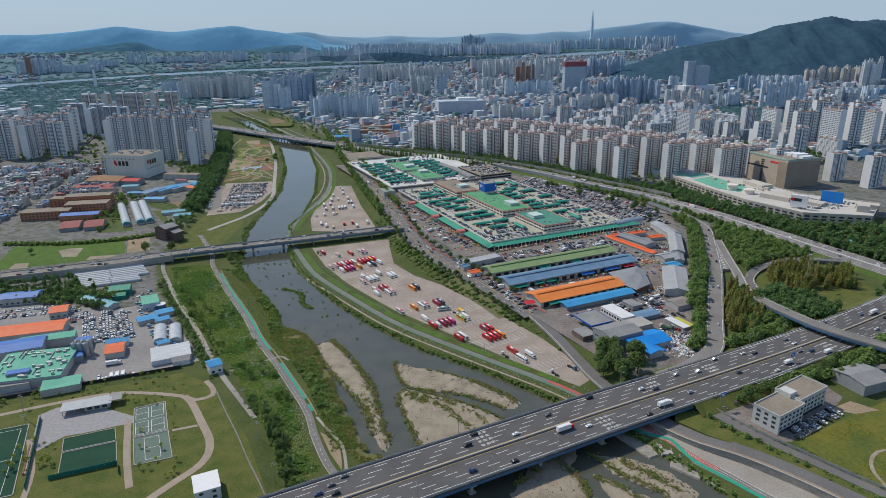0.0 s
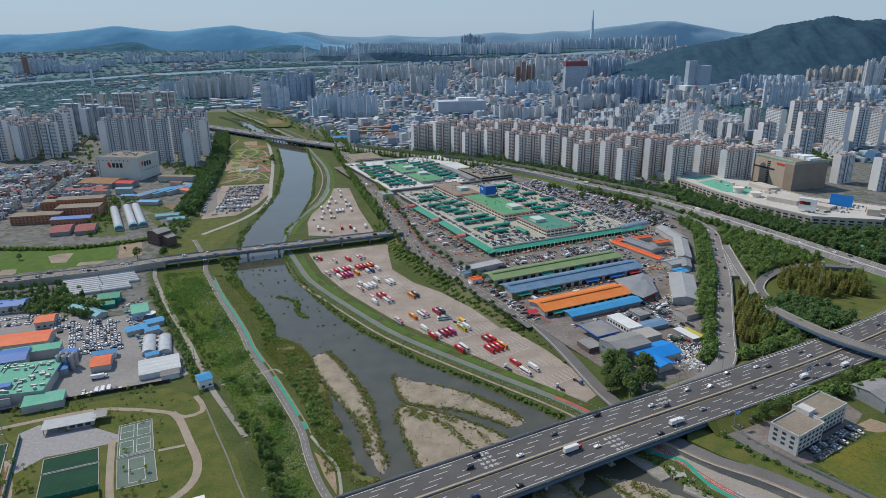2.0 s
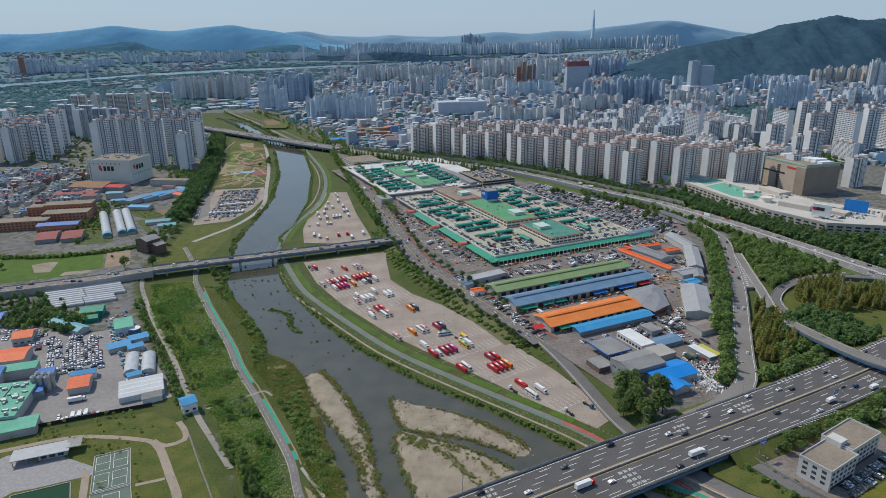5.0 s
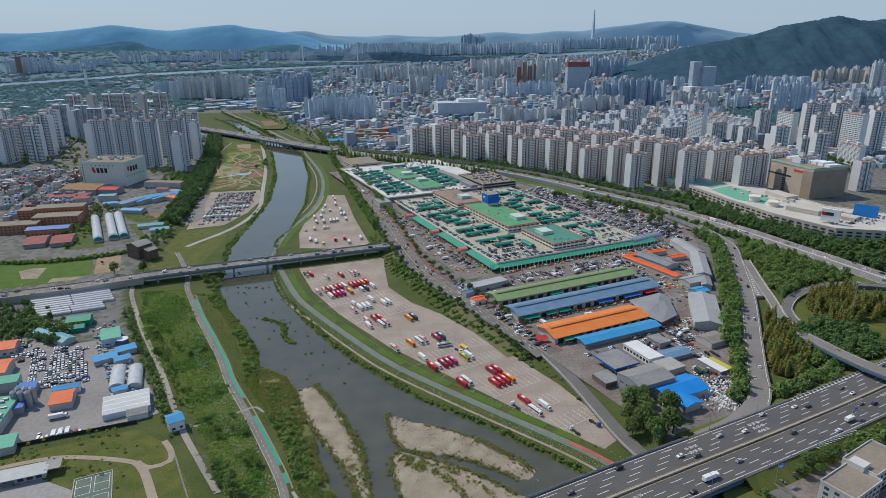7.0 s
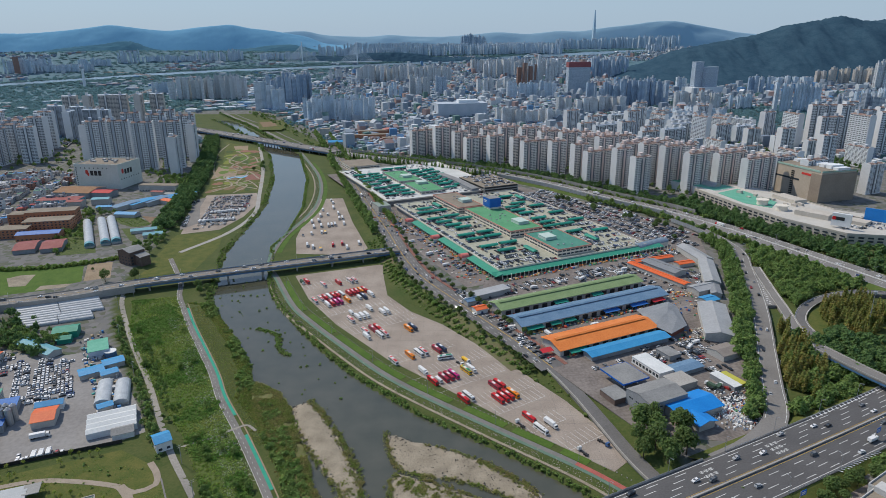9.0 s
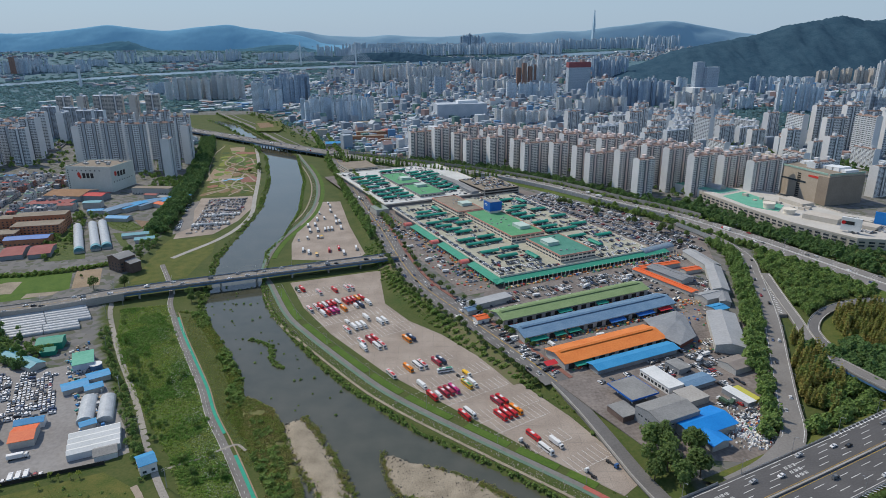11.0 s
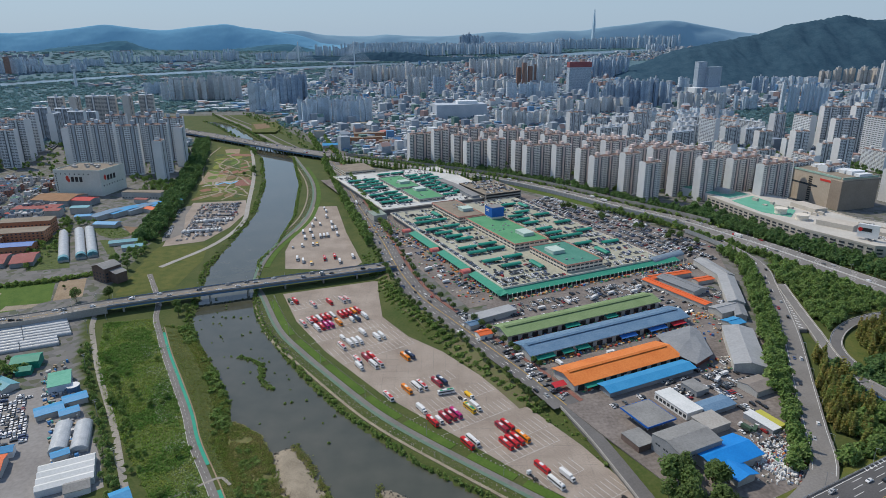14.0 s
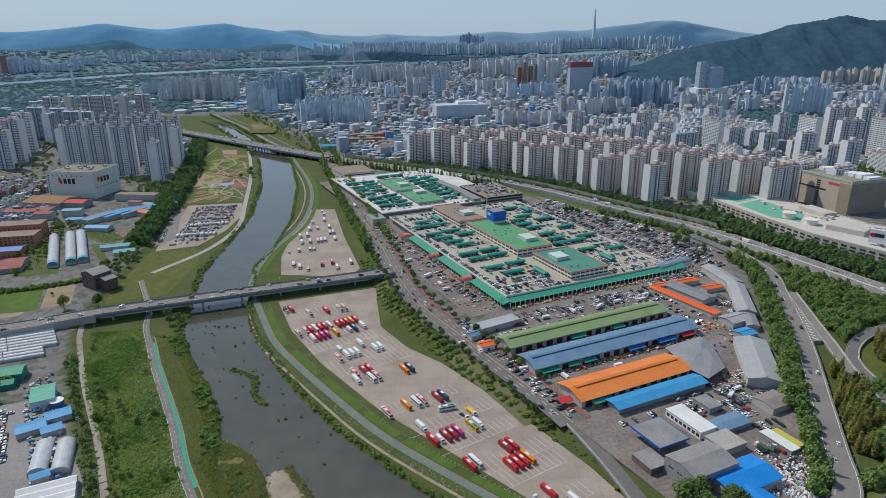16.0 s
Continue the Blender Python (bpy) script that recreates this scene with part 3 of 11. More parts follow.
for x in (-285, -255, -222, -186, -150, -118, -86, -62):
    i = int(np.argmin(abs(R1[:, 0] - x)))
    nx, ny = normals(R1)[i]
    mb = MB()
    for o in (-4.5, 4.5):
        a, b = R1[i, 0] + nx * o, R1[i, 1] + ny * o
        mb.tube((a, b, g1(a, b) - 1), (a, b, Z1 - 3.5), 0.9, n=10)
    mb.box(R1[i, 0], R1[i, 1], Z1 - 3.7, Z1 - 2.5, 2.0, 14, 21)
    part("pier", mb, M_CONCRETE, rb)
EM1 = cut(R1, -900, -298)
struct("road_avenue", strip(MB(), EM1, 8, -8, Z1, 0.5), M_ASPHALT_OLD, "raised four-lane road on a walled embankment", "road")
mb = MB()
strip(mb, EM1, -8.0, -8.5, Z1 + 0.9, 6.9)
strip(mb, EM1, 8.5, 8.0, Z1 + 0.9, 6.9)
struct("retaining_wall", mb, M_CONCRETE, "concrete retaining walls of the raised road", "wall")
mb = MB()
for o in (-3.6, 3.6):
    dashes(mb, R1, o, Z1 + 0.03, 5, 8, 0.3)
strip(mb, R1, 0.15, -0.15, Z1 + 0.03, 0, 1)
stuff("lane_markings", mb, [M_WHITE_LINE, M_YELLOW_LINE], "white and yellow lane lines on the road bridge", "road marking")

# streets beside the market
up = lambda k: (lambda x, y: np.maximum(gz(x, y), CITY_R) + k)
struct("road_market", strip(MB(), R2, 10, -10, CITY_R + 0.12, 0.5), M_ROAD_CITY, "six-lane street between market and river", "road")
mb = MB()
for o in (-6.6, -3.3, 3.3, 6.6):
    dashes(mb, R2, o, CITY_R + 0.15, 5, 8, 0.3)
strip(mb, R2, 0.25, -0.25, CITY_R + 0.15, 0, 1)
stuff("lane_markings", mb, [M_WHITE_LINE, M_YELLOW_LINE], "white and yellow lane lines on the market street", "road marking")
struct("pavement_red", strip(MB(), R2, 13.5, 10.2, CITY_R + 0.27, 0.5), M_BRICKPATH, "pavement of red blocks beside the street", "pavement")


def r2b_z(x, y):
    return np.interp(np.asarray(x, float), [80, 108, 140, 172, 600], [CITY_R + 0.1, 2.2, 2.2, CITY_R + 0.25, CITY_R + 0.25])


struct("road_underpass", strip(MB(), R2B, 4.5, -4.5, r2b_z, 3.6), M_ROAD_CITY, "narrow asphalt lane dipping under the expressway", "road")
struct("kerb_underpass", strip(MB(), R2B[R2B[:, 0] < 128], -4.5, -5.1, lambda x, y: r2b_z(x, y) + 0.8, 1.6), M_CONCRETE, "low concrete wall along the lane", "kerb")
struct("road_ramp", strip(MB(), R5, 7.0, -7.0, lambda x, y: np.interp(y, [380, 415, 460, 700, 880], [Z4 - 0.05, Z4 - 0.1, 7.6, 7, Z3]), 1.5), M_ASPHALT_OLD, "grey two-lane ramp between the two highways", "road")

# bus park and paths on the flood plain
LOT = [(-151, 702), (-64, 735), (-60, 700), (-52, 648), (-28, 610), (0, 583), (45, 521), (82, 463), (103, 420), (106, 398), (96, 389), (51, 430), (8, 473), (-42, 522), (-91, 585), (-125, 640)]
LOT2 = [(-165, 772), (-178, 830), (-186, 960), (-182, 1030), (-150, 1032), (-118, 900), (-86, 790), (-95, 765)]
struct("pavement_lot", MB().prism([(p[0], p[1]) for p in LOT], -0.5, 0.12), M_LOT, "bus park of pale stained concrete slabs", "parking lot")
struct("pavement_lot_far", MB().prism(LOT2, -0.5, 0.12), M_LOT, "concrete lorry park above the bridge", "parking lot")
BIKE_R = smooth_line([(-300, 1440), (-214, 1180), (-184, 985), (-196, 830), (-189, 740), (-169, 693), (-138, 624), (-112, 585), (-84, 548), (-54, 510), (-34, 488), (-8, 464), (34, 428), (78, 391), (100, 368), (113, 352), (127, 336), (137, 320), (146, 306), (158, 291), (176, 268), (215, 230), (280, 175)], 6)
k = cut(BIKE_R, -1, 96)
struct("path_grey", strip(MB(), BIKE_R, 4.6, 1.2, 0.14, 0.5), M_BIKE, "worn grey-pink riverside path", "path")
struct("path_green", strip(MB(), cut(BIKE_R, -400, 111), 1.2, -1.2, 0.16, 0.5), M_BIKE_GREEN, "faded green cycle lane along the river", "path")
struct("path_red", strip(MB(), cut(BIKE_R, 72, 155), 4.5, 1.3, 0.19, 0.5), M_BIKE_RED, "red coated footpath under the expressway", "path")
struct("revetment", strip(MB(), cut(BIKE_R, -400, 104), -7.6, -9.6, lambda x, y: gz(x, y) + 0.25, 0.8), M_SAND, "pale stone revetment strip on the river bank", "bank")
BIKE_L = smooth_line([(-300, 760), (-262, 690), (-248, 652), (-232, 621), (-213, 585), (-190, 545), (-166, 503), (-150, 471), (-131, 440), (-119, 420), (-94, 376), (-84, 356), (-76, 334), (-63, 306), (-48, 285), (-20, 250)], 5)
struct("path_left", strip(MB(), BIKE_L, 0.0, -4.8, 0.14, 0.5), M_BIKE, "grey asphalt riverside path through the meadow", "path")
mb = MB()
for a, b in ((-233, -134), (-125, -93), (-91, -85)):
    strip(mb, cut(BIKE_L, a, b), 2.0, 0.0, 0.17, 0.5)
struct("path_teal", mb, M_BIKE_TEAL, "bright teal cycle lane beside the path", "path")
mb = MB()
dashes(mb, BIKE_L, -2.4, 0.16, 2.0, 3.5, 0.18)
strip(mb, BIKE_L, -4.6, -4.8, 0.155)
stuff("path_lines", mb, M_WHITE_LINE, "white dashes along the riverside path", "road marking")
struct("path_shoulder", strip(MB(), cut(BIKE_L, -240, -84), 2.9, 2.1, 0.13, 0.4), M_DIRT, "bare earth shoulder beside the cycle lane", "verge")
LEVEE = smooth_line([(-305, 655), (-296, 632), (-273, 591), (-247, 548), (-210, 491), (-184, 447), (-160, 407), (-138, 376), (-114, 341), (-86, 279), (-60, 220)], 6)
struct("path_levee", strip(MB(), LEVEE[LEVEE[:, 1] > 352], 2.0, -2.0, lambda x, y: gz(x, y) + 0.25, 0.6), M_APRON, "narrow concrete lane on the levee", "path")
struct("path_cross", strip(MB(), smooth_line([(-157, 415), (-141, 425), (-131, 433), (-124, 437), (-117, 431)], 2), 0.9, -0.9, 0.19, 0.4), M_APRON, "short concrete cross path", "path")

# ---- gravel bars, weir and side path in the river ----
def bar(name, label, pts, top, material=None, seed=0):
    """A low gravel bank: ragged shore, shelving sides, a few swells and runnels."""
    P = np.array(smooth_line(pts + [pts[0]], 3.0)[:, :2])
    st = 1.6
    xs, ys = np.arange(P[:, 0].min() - 6, P[:, 0].max() + 6, st), np.arange(P[:, 1].min() - 6, P[:, 1].max() + 6, st)
    X, Y = np.meshgrid(xs, ys)
    A, B = P[:-1], P[1:]
    d = np.full(X.shape, 1e9)
    for (ax, ay), (bx, by) in zip(A, B):
        ex, ey = bx - ax, by - ay
        f = np.clip(((X - ax) * ex + (Y - ay) * ey) / (ex * ex + ey * ey + 1e-9), 0, 1)
        d = np.minimum(d, np.hypot(X - ax - f * ex, Y - ay - f * ey))
    d = np.where(inside([tuple(p) for p in P[:-1]], X, Y), d, -d)
    nz = np.array([[noise.noise((x * 0.16, y * 0.16, seed)) + 0.6 * noise.noise((x * 0.45, y * 0.45, seed + 4)) for x in xs] for y in ys])
    d = d + 1.5 * nz
    H = WATER + np.clip(d * 0.16, -0.6, 0.0) + (top - WATER) * sm(d / 6.5) + 0.14 * nz * (d > 0)
    mb = MB()
    nx = len(xs)
    keep = d > -3.0
    vid = -np.ones(X.shape, int)
    for j, i in zip(*np.nonzero(keep)):
        vid[j, i] = len(mb.v)
        mb.v.append((float(X[j, i]), float(Y[j, i]), float(H[j, i])))
    for j in range(len(ys) - 1):
        for i in range(nx - 1):
            q = (vid[j, i], vid[j, i + 1], vid[j + 1, i + 1], vid[j + 1, i])
            if min(q) >= 0:
                mb.f.append(tuple(int(k) for k in q))
                mb.m.append(0)
    ob = struct(name, mb, material or M_SAND, label, "gravel bar")
    ob.data.polygons.foreach_set("use_smooth", np.ones(len(mb.f), bool))
    return ob


BAR_N = [(-36, 431), (-18, 422), (7, 411), (27, 398), (46, 381), (52, 370), (44, 365), (30, 375), (15, 383), (-1, 388), (-17, 391), (-27, 398), (-33, 414)]
BAR_C = [(-30, 386), (-27, 391), (-18, 389), (-5, 383), (7, 377), (26, 365), (39, 353), (58, 345), (80, 322), (70, 302), (40, 306), (11, 318), (-3, 319), (-12, 322), (-17, 336), (-25, 358), (-29, 372)]
BAR_W = [(-103, 458), (-94, 466), (-84, 460), (-68, 431), (-48, 390), (-43, 369), (-32, 325), (-35, 320), (-43, 337), (-54, 369), (-68, 392), (-80, 411), (-92, 432)]
BAR_E = [(88, 317), (105, 313), (117, 308), (130, 297), (138, 282), (140, 262), (126, 262), (119, 280), (107, 289), (95, 301)]
BAR_S = [(60, 318), (72, 313), (77, 294), (80, 276), (84, 255), (36, 255), (36, 279), (46, 298)]
BAR_D = [(85, 298), (96, 290), (112, 276), (118, 258), (100, 258), (88, 284)]
bar("gravel_bar_1", "pale gravel bar with green fringes in the river", BAR_N, WATER + 0.7, seed=1)
bar("gravel_bar_2", "broad pale gravel island in the river", BAR_C, WATER + 0.8, seed=2)
bar("gravel_bar_3", "stony gravel bank along the meadow shore", BAR_W, WATER + 1.2, seed=3)
bar("bank_shelf", "low green shelf of weeds behind the gravel", [(-136, 496), (-114, 480), (-101, 458), (-92, 432), (-80, 408), (-72, 382), (-64, 366), (-46, 322), (-31, 312), (-46, 304), (-62, 323), (-84, 367), (-113, 429), (-134, 462)], WATER + 1.5, mat("shelf_soil", (0.09, 0.12, 0.03), (0.19, 0.165, 0.075), 0.12, 0.95, bump=0.5), 8)
bar("gravel_bar_4", "gravel bar below the expressway bridge", BAR_E, WATER + 0.6, seed=4)
bar("gravel_bar_5", "gravel bar in the shade of the bridge", BAR_S, WATER + 0.6, seed=5)
bar("gravel_bar_6", "narrow gravel strip between two channels", BAR_D, WATER + 0.5, seed=6)
mb = MB()
mb.prism([(127, 327), (138, 324), (137, 313), (129, 313)], -0.9, -0.15)
for x, y in ((129, 313.5), (131.7, 313.2), (134.4, 312.9), (137, 312.6)):
    mb.box(x, y, -3.4, -0.85, 0.7, 1.4, -5)
struct("weir", mb, M_CONCRETE, "stained concrete culvert outlet on the bank", "culvert")
TEALB = smooth_line([(110, 352), (116, 342), (124, 334), (132, 330.5), (139, 326), (142, 316), (146, 305), (158, 290), (168, 277), (200, 238), (250, 190)], 4)
struct("path_teal_bridge", strip(MB(), TEALB, 1.3, -1.3, 0.24, 0.8), M_BIKE_TEAL, "teal cycle lane winding below the bridge", "path")
# concrete apron, lane lines and stained retaining wall beyond the bridge
struct("pavement_apron", MB().prism([(112, 356), (122, 352), (142, 339), (152, 322), (166, 309), (190, 286), (215, 262), (270, 222), (236, 196), (200, 237), (168, 276), (157, 289), (145, 303), (141, 314), (137, 324), (131, 329), (123, 333), (113, 345)], -0.8, 0.11), M_APRON, "pale weathered concrete apron beside the cycle lane", "pavement")
mb = MB()
for o in (0.2, 2.8, 5.2):
    strip(mb, cut(BIKE_R, 150, 270), o + 0.12, o - 0.12, 0.21)
for o in (2.4, 3.4):
    strip(mb, cut(BIKE_R, 100, 155), o + 0.08, o - 0.08, 0.215)
stuff("path_lines", mb, M_WHITE_LINE, "thin white lines along the riverside paths", "road marking")
struct("verge_underpass", strip(MB(), cut(R2B, 124, 420), -4.6, -7.2, lambda x, y: r2b_z(x, y) + 0.05, 3.4), M_DIRT, "dusty verge between road and retaining wall", "verge")
nb_ = normals(R2B)
RWALL = (R2B[:, :2] - nb_ * 7.5)[R2B[:, 0] > 128]
rw = tagged(new("wall_riverside"), "stained concrete retaining wall below the underpass road", "wall", "", "structure")
M_RWALL = mat("streaked_wall_concrete", (0.19, 0.175, 0.15), (0.34, 0.32, 0.285), 0.18, 0.95, bump=0.2, fine=8)
for i in range(0, len(RWALL) - 2, 2):
    seg = RWALL[i:i + 3]
    part("wall_panel", strip(MB(), seg, 0.3, -0.3, r2b_z(seg[:, 0] + 5, 0) + 0.35, 5.2), M_RWALL, rw)
    part("coping", strip(MB(), seg, 0.45, -0.45, r2b_z(seg[:, 0] + 5, 0) + 0.6, 0.25), M_CONCRETE, rw)
# sloping revetment slabs down to the water
for pts in ([(113, 345), (123, 333), (127, 314), (121, 311), (107, 334)], [(141, 314), (149, 300), (143, 292), (131, 303), (133, 308)], [(150, 298), (168, 275), (164, 270), (146, 290)]):
    n_ = len(pts)
    mb = MB().prism(pts, -3.4, -1.0, spread=1.5)
    struct("revetment_slab", mb, M_RWALL, "cracked concrete revetment slab on the bank", "bank")

# verges and beds of the flood plain
mb = MB()
for a, b in ((-165, -128), (-126, -96), (-94, -60), (-58, -34), (-32, 4), (6, 34), (36, 62), (64, 78)):
    seg = cut(BIKE_R, a, b)
    seg = seg[seg[:, 1] < 700]
    if len(seg) > 2:
        strip(mb, seg, 11.0, 5.0, 0.22, 0.5)
struct("verge_lot", mb, M_VERGE, "bright mown grass strip between path and bus park", "grass")
mb = MB()
k = cut(BIKE_R, -260, -150)
k = k[k[:, 1] > 770]
strip(mb, k, 11.5, 6.0, 0.2, 0.5)
struct("verge_far", mb, M_VERGE, "bright mown grass strip beside the lorry park", "grass")
mb = MB()
seg = cut(BIKE_R, -200, 100)
nn_ = normals(seg)
for i in range(0, len(seg)):
    for j in (0.0, 0.5):
        x, y = seg[i, 0] + nn_[i, 0] * 11.6, seg[i, 1] + nn_[i, 1] * 11.6
        if 380 < y < 700 and i + 1 < len(seg):
            x, y = x + (seg[i + 1, 0] - seg[i, 0]) * j, y + (seg[i + 1, 1] - seg[i, 1]) * j
            mb.box(x, y, 0, 0.5, 0.7, 0.6, -45, taper=0.7)
stuff("boulder_row", mb, M_CONCRETE, "row of grey boundary stones along the bus park", "stones")
mb = MB()
rr_ = random.Random(3)
for i in range(3000):
    j = rr_.randrange(10, len(BIKE_R) - 30)
    o = rr_.uniform(-7.4, -1.6)
    n_j = normals(BIKE_R[j:j + 3])[0]
    x, y = BIKE_R[j, 0] + n_j[0] * o + rr_.uniform(-3, 3), BIKE_R[j, 1] + n_j[1] * o + rr_.uniform(-2, 2)
    s = rr_.uniform(0.4, 0.9)
    mb.box(x, y, g1(x, y) - 0.2, g1(x, y) + s * 0.4, s, s * 0.8, rr_.uniform(0, 90), taper=0.6)
stuff("bank_stones", mb, mat("bank_stone", (0.20, 0.18, 0.15), (0.36, 0.33, 0.28), 0.5, 0.95, island=0.3), "loose grey-brown stones pitching the river bank", "stones")

# park above the left lorry park
PARK = [(-372, 1068), (-430, 1330), (-505, 1590), (-405, 1500), (-340, 1270), (-292, 1085)]
struct("lawn_park", MB().prism(PARK, -0.4, 0.1), M_LAWN, "flat riverside park of mown lawns and beds", "lawn")
beds = [(M_DIRT, "bare earth flower bed", [(-402, 1180), (-425, 1290), (-385, 1290), (-365, 1200)]), (M_MEADOW, "dark planted bed", [(-430, 1330), (-455, 1430), (-415, 1440), (-395, 1350)]), (M_BRICKPATH, "round red-brown paved plaza", [(-338, 1170), (-352, 1205), (-335, 1225), (-312, 1200), (-315, 1172)]),
        (M_CONCRETE, "pale concrete plaza of the park", [(-392, 1165), (-388, 1195), (-345, 1215), (-345, 1195)]), (M_DIRT, "bare earth flower bed", [(-440, 1450), (-470, 1530), (-440, 1540), (-418, 1460)]), (M_MEADOW, "dark planted bed", [(-375, 1300), (-400, 1380), (-360, 1370), (-345, 1310)])]
for i, (m_, lb, pts) in enumerate(beds):
    struct("park_bed_%d" % (i + 1), MB().prism(pts, -0.3, 0.16 + 0.005 * i), m_, lb, "flower bed")
mb = MB()
for pts in ([(-370, 1090), (-340, 1130), (-300, 1150)], [(-375, 1110), (-340, 1150), (-330, 1170)], [(-300, 1110), (-335, 1165), (-400, 1200), (-470, 1420), (-490, 1560)], [(-390, 1240), (-350, 1260), (-330, 1240)], [(-430, 1400), (-390, 1400), (-360, 1330)]):
    strip(mb, smooth_line(pts, 6), 1.5, -1.5, 0.24)
struct("path_park", mb, M_SAND, "pale gravel paths through the park", "path")
PARKRD = smooth_line([(-300, 780), (-268, 860), (-262, 950), (-285, 1060), (-335, 1270), (-400, 1490), (-440, 1600)], 8)
struct("path_park_road", strip(MB(), PARKRD, 3, -3, 0.2, 0.5), M_CONCRETE, "curving concrete lane between park and river", "path")
LOT3 = [(-327, 851), (-345, 930), (-366, 1057), (-292, 1072), (-272, 1000), (-272, 930), (-285, 870)]
struct("pavement_lot_left", MB().prism(LOT3, -0.4, 0.13), M_LOT, "pale gravel car park beside the river", "parking lot")
for nm, pts in (("lawn_bridge", [(-335, 690), (-330, 850), (-275, 855), (-262, 800), (-262, 720)]),):
    struct(nm, MB().prism(pts, -0.4, 0.06), M_LAWN, "mown lawn beside the road bridge", "lawn")

# ---- wholesale market ----
M_ROOF_GREEN = mat("green_sheet_roof", (0.16, 0.24, 0.10), (0.23, 0.31, 0.15), 0.08, 0.6, vary=0.05)
M_ROOF_BLUE = mat("faded_blue_sheet_roof", (0.10, 0.19, 0.30), (0.17, 0.27, 0.38), 0.08, 0.55)
M_ROOF_SKY = mat("sky_blue_sheet_roof", (0.03, 0.24, 0.48), (0.06, 0.30, 0.55), 0.1, 0.5)
M_ROOF_ORANGE = mat("orange_sheet_roof", (0.62, 0.17, 0.035), (0.72, 0.24, 0.06), 0.08, 0.6)
M_ROOF_VERMILION = mat("vermilion_sheet_roof_market", (0.62, 0.10, 0.025), (0.70, 0.15, 0.04), 0.1, 0.6)
M_ROOF_GREY = mat("grey_sheet_roof", (0.19, 0.19, 0.185), (0.28, 0.28, 0.27), 0.1, 0.6)
M_ROOF_WHITE = mat("white_sheet_roof", (0.55, 0.57, 0.56), (0.68, 0.69, 0.68), 0.1, 0.6)
M_WALL_PALE = mat("pale_sheet_wall", (0.36, 0.36, 0.34), (0.48, 0.47, 0.45), 0.1, 0.8)
M_WALL_GREY = mat("grey_sheet_wall", (0.22, 0.235, 0.25), (0.30, 0.315, 0.33), 0.12, 0.7)
M_TEAL = mat("teal_canopy_sheet", (0.012, 0.21, 0.15), (0.03, 0.28, 0.20), 0.3, 0.55, vary=0.1)
M_TEAL_TRIM = mat("teal_painted_trim", (0.025, 0.23, 0.15), (0.05, 0.29, 0.2), 0.3, 0.6)
M_DECK = mat("roof_parking_deck", (0.30, 0.30, 0.235), (0.43, 0.42, 0.335), 0.03, 0.9, fine=14)
M_CREAM = mat("cream_plaster", (0.64, 0.59, 0.50), (0.74, 0.69, 0.60), 0.08, 0.85)
M_ROOFGREEN2 = mat("green_roof_coating", (0.07, 0.25, 0.12), (0.12, 0.33, 0.17), 0.06, 0.8)
M_BLUE_SIGN = mat("blue_sign_panel", (0.01, 0.10, 0.42), (0.02, 0.14, 0.5), 0.1, 0.5)
YARD = [market(-55, -70), market(-52, -180), market(-48, -262), market(10, -300), market(72, -262), market(135, -170), market(190, -60), market(240, -40), market(296, 30), market(296, 99), market(274, 200), market(243, 316), market(203, 440), market(170, 560), market(-14, 575), market(-16, 0)]
struct("pavement_yard", MB().prism(YARD, 3.3, CITY_R + 0.06), M_YARD, "dark stained paving of the market yard", "yard")


def shed(name, label, u0, u1, v0, v1, z1, rise, roof, wall, monitor=True):
    """Long gabled market hall with a raised ridge vent."""
    cx, cy = market((u0 + u1) / 2, (v0 + v1) / 2)
    t = thing(name, label, "market hall", "", pose(cx, cy, CITY_R))
    L, W = u1 - u0, v1 - v0
    part("wall", MB().gable_walls(0, 0, -0.5, z1, rise, L, W, 25), wall, t)
    mb = MB().gable(0, 0, z1 + 0.1, rise, L, W, 25, 1.6, 0.25)
    for k in range(int(L // 2.5)):
        for sy in (-1, 1):
            x0, y0 = rot2(-L / 2 + 1.2 + k * 2.5, sy * (W / 4 + 0.7), 25)
            x, y = x0, y0
            ang = math.atan2(rise, W / 2)
            n = W / 4 + 0.8
            dx, dy = rot2(0, n, 25)
            zc = z1 + 0.16 + rise * (1 - (W / 4 + 0.7) / (W / 2))
            dz = sy * -rise / (W / 2) * n
            ax, ay = rot2(0.12, 0, 25)
            mb.add([(x - dx - ax, y - dy - ay, zc - dz), (x - dx + ax, y - dy + ay, zc - dz), (x + dx + ax, y + dy + ay, zc + dz), (x + dx - ax, y + dy - ay, zc + dz)], [(0, 1, 2, 3)])
    rf = part("roof", mb, roof, t)
    if monitor:
        part("ridge_vent", MB().gable(0, 0, z1 + rise + 0.5, 0.5, L - 6, 3.0, 25, 0.4, 0.2), roof, rf)
        part("vent_shadow_gap", MB().box(0, 0, z1 + rise - 0.6, z1 + rise + 0.45, L - 7, 2.0, 25), M_GLASS, t)
    return t


shed("market_hall", "long market hall under a green sheet-metal roof", -40, 114, -76, -56, 6.5, 2.6, M_ROOF_GREEN, M_WALL_PALE)
shed("market_hall", "long market hall under a faded blue metal roof", -41, 112, -111, -89, 6.5, 2.8, M_ROOF_BLUE, M_WALL_PALE)
shed("market_hall", "market hall under a bright orange metal roof", -37, 56, -158, -134, 6.0, 2.8, M_ROOF_ORANGE, M_WALL_PALE)
shed("market_office_row", "long low building with sky-blue roof", -20, 54, -174, -163, 4.6, 1.2, M_ROOF_SKY, M_WALL_GREY, False)
mb = MB()
cx, cy = market(101, 154)
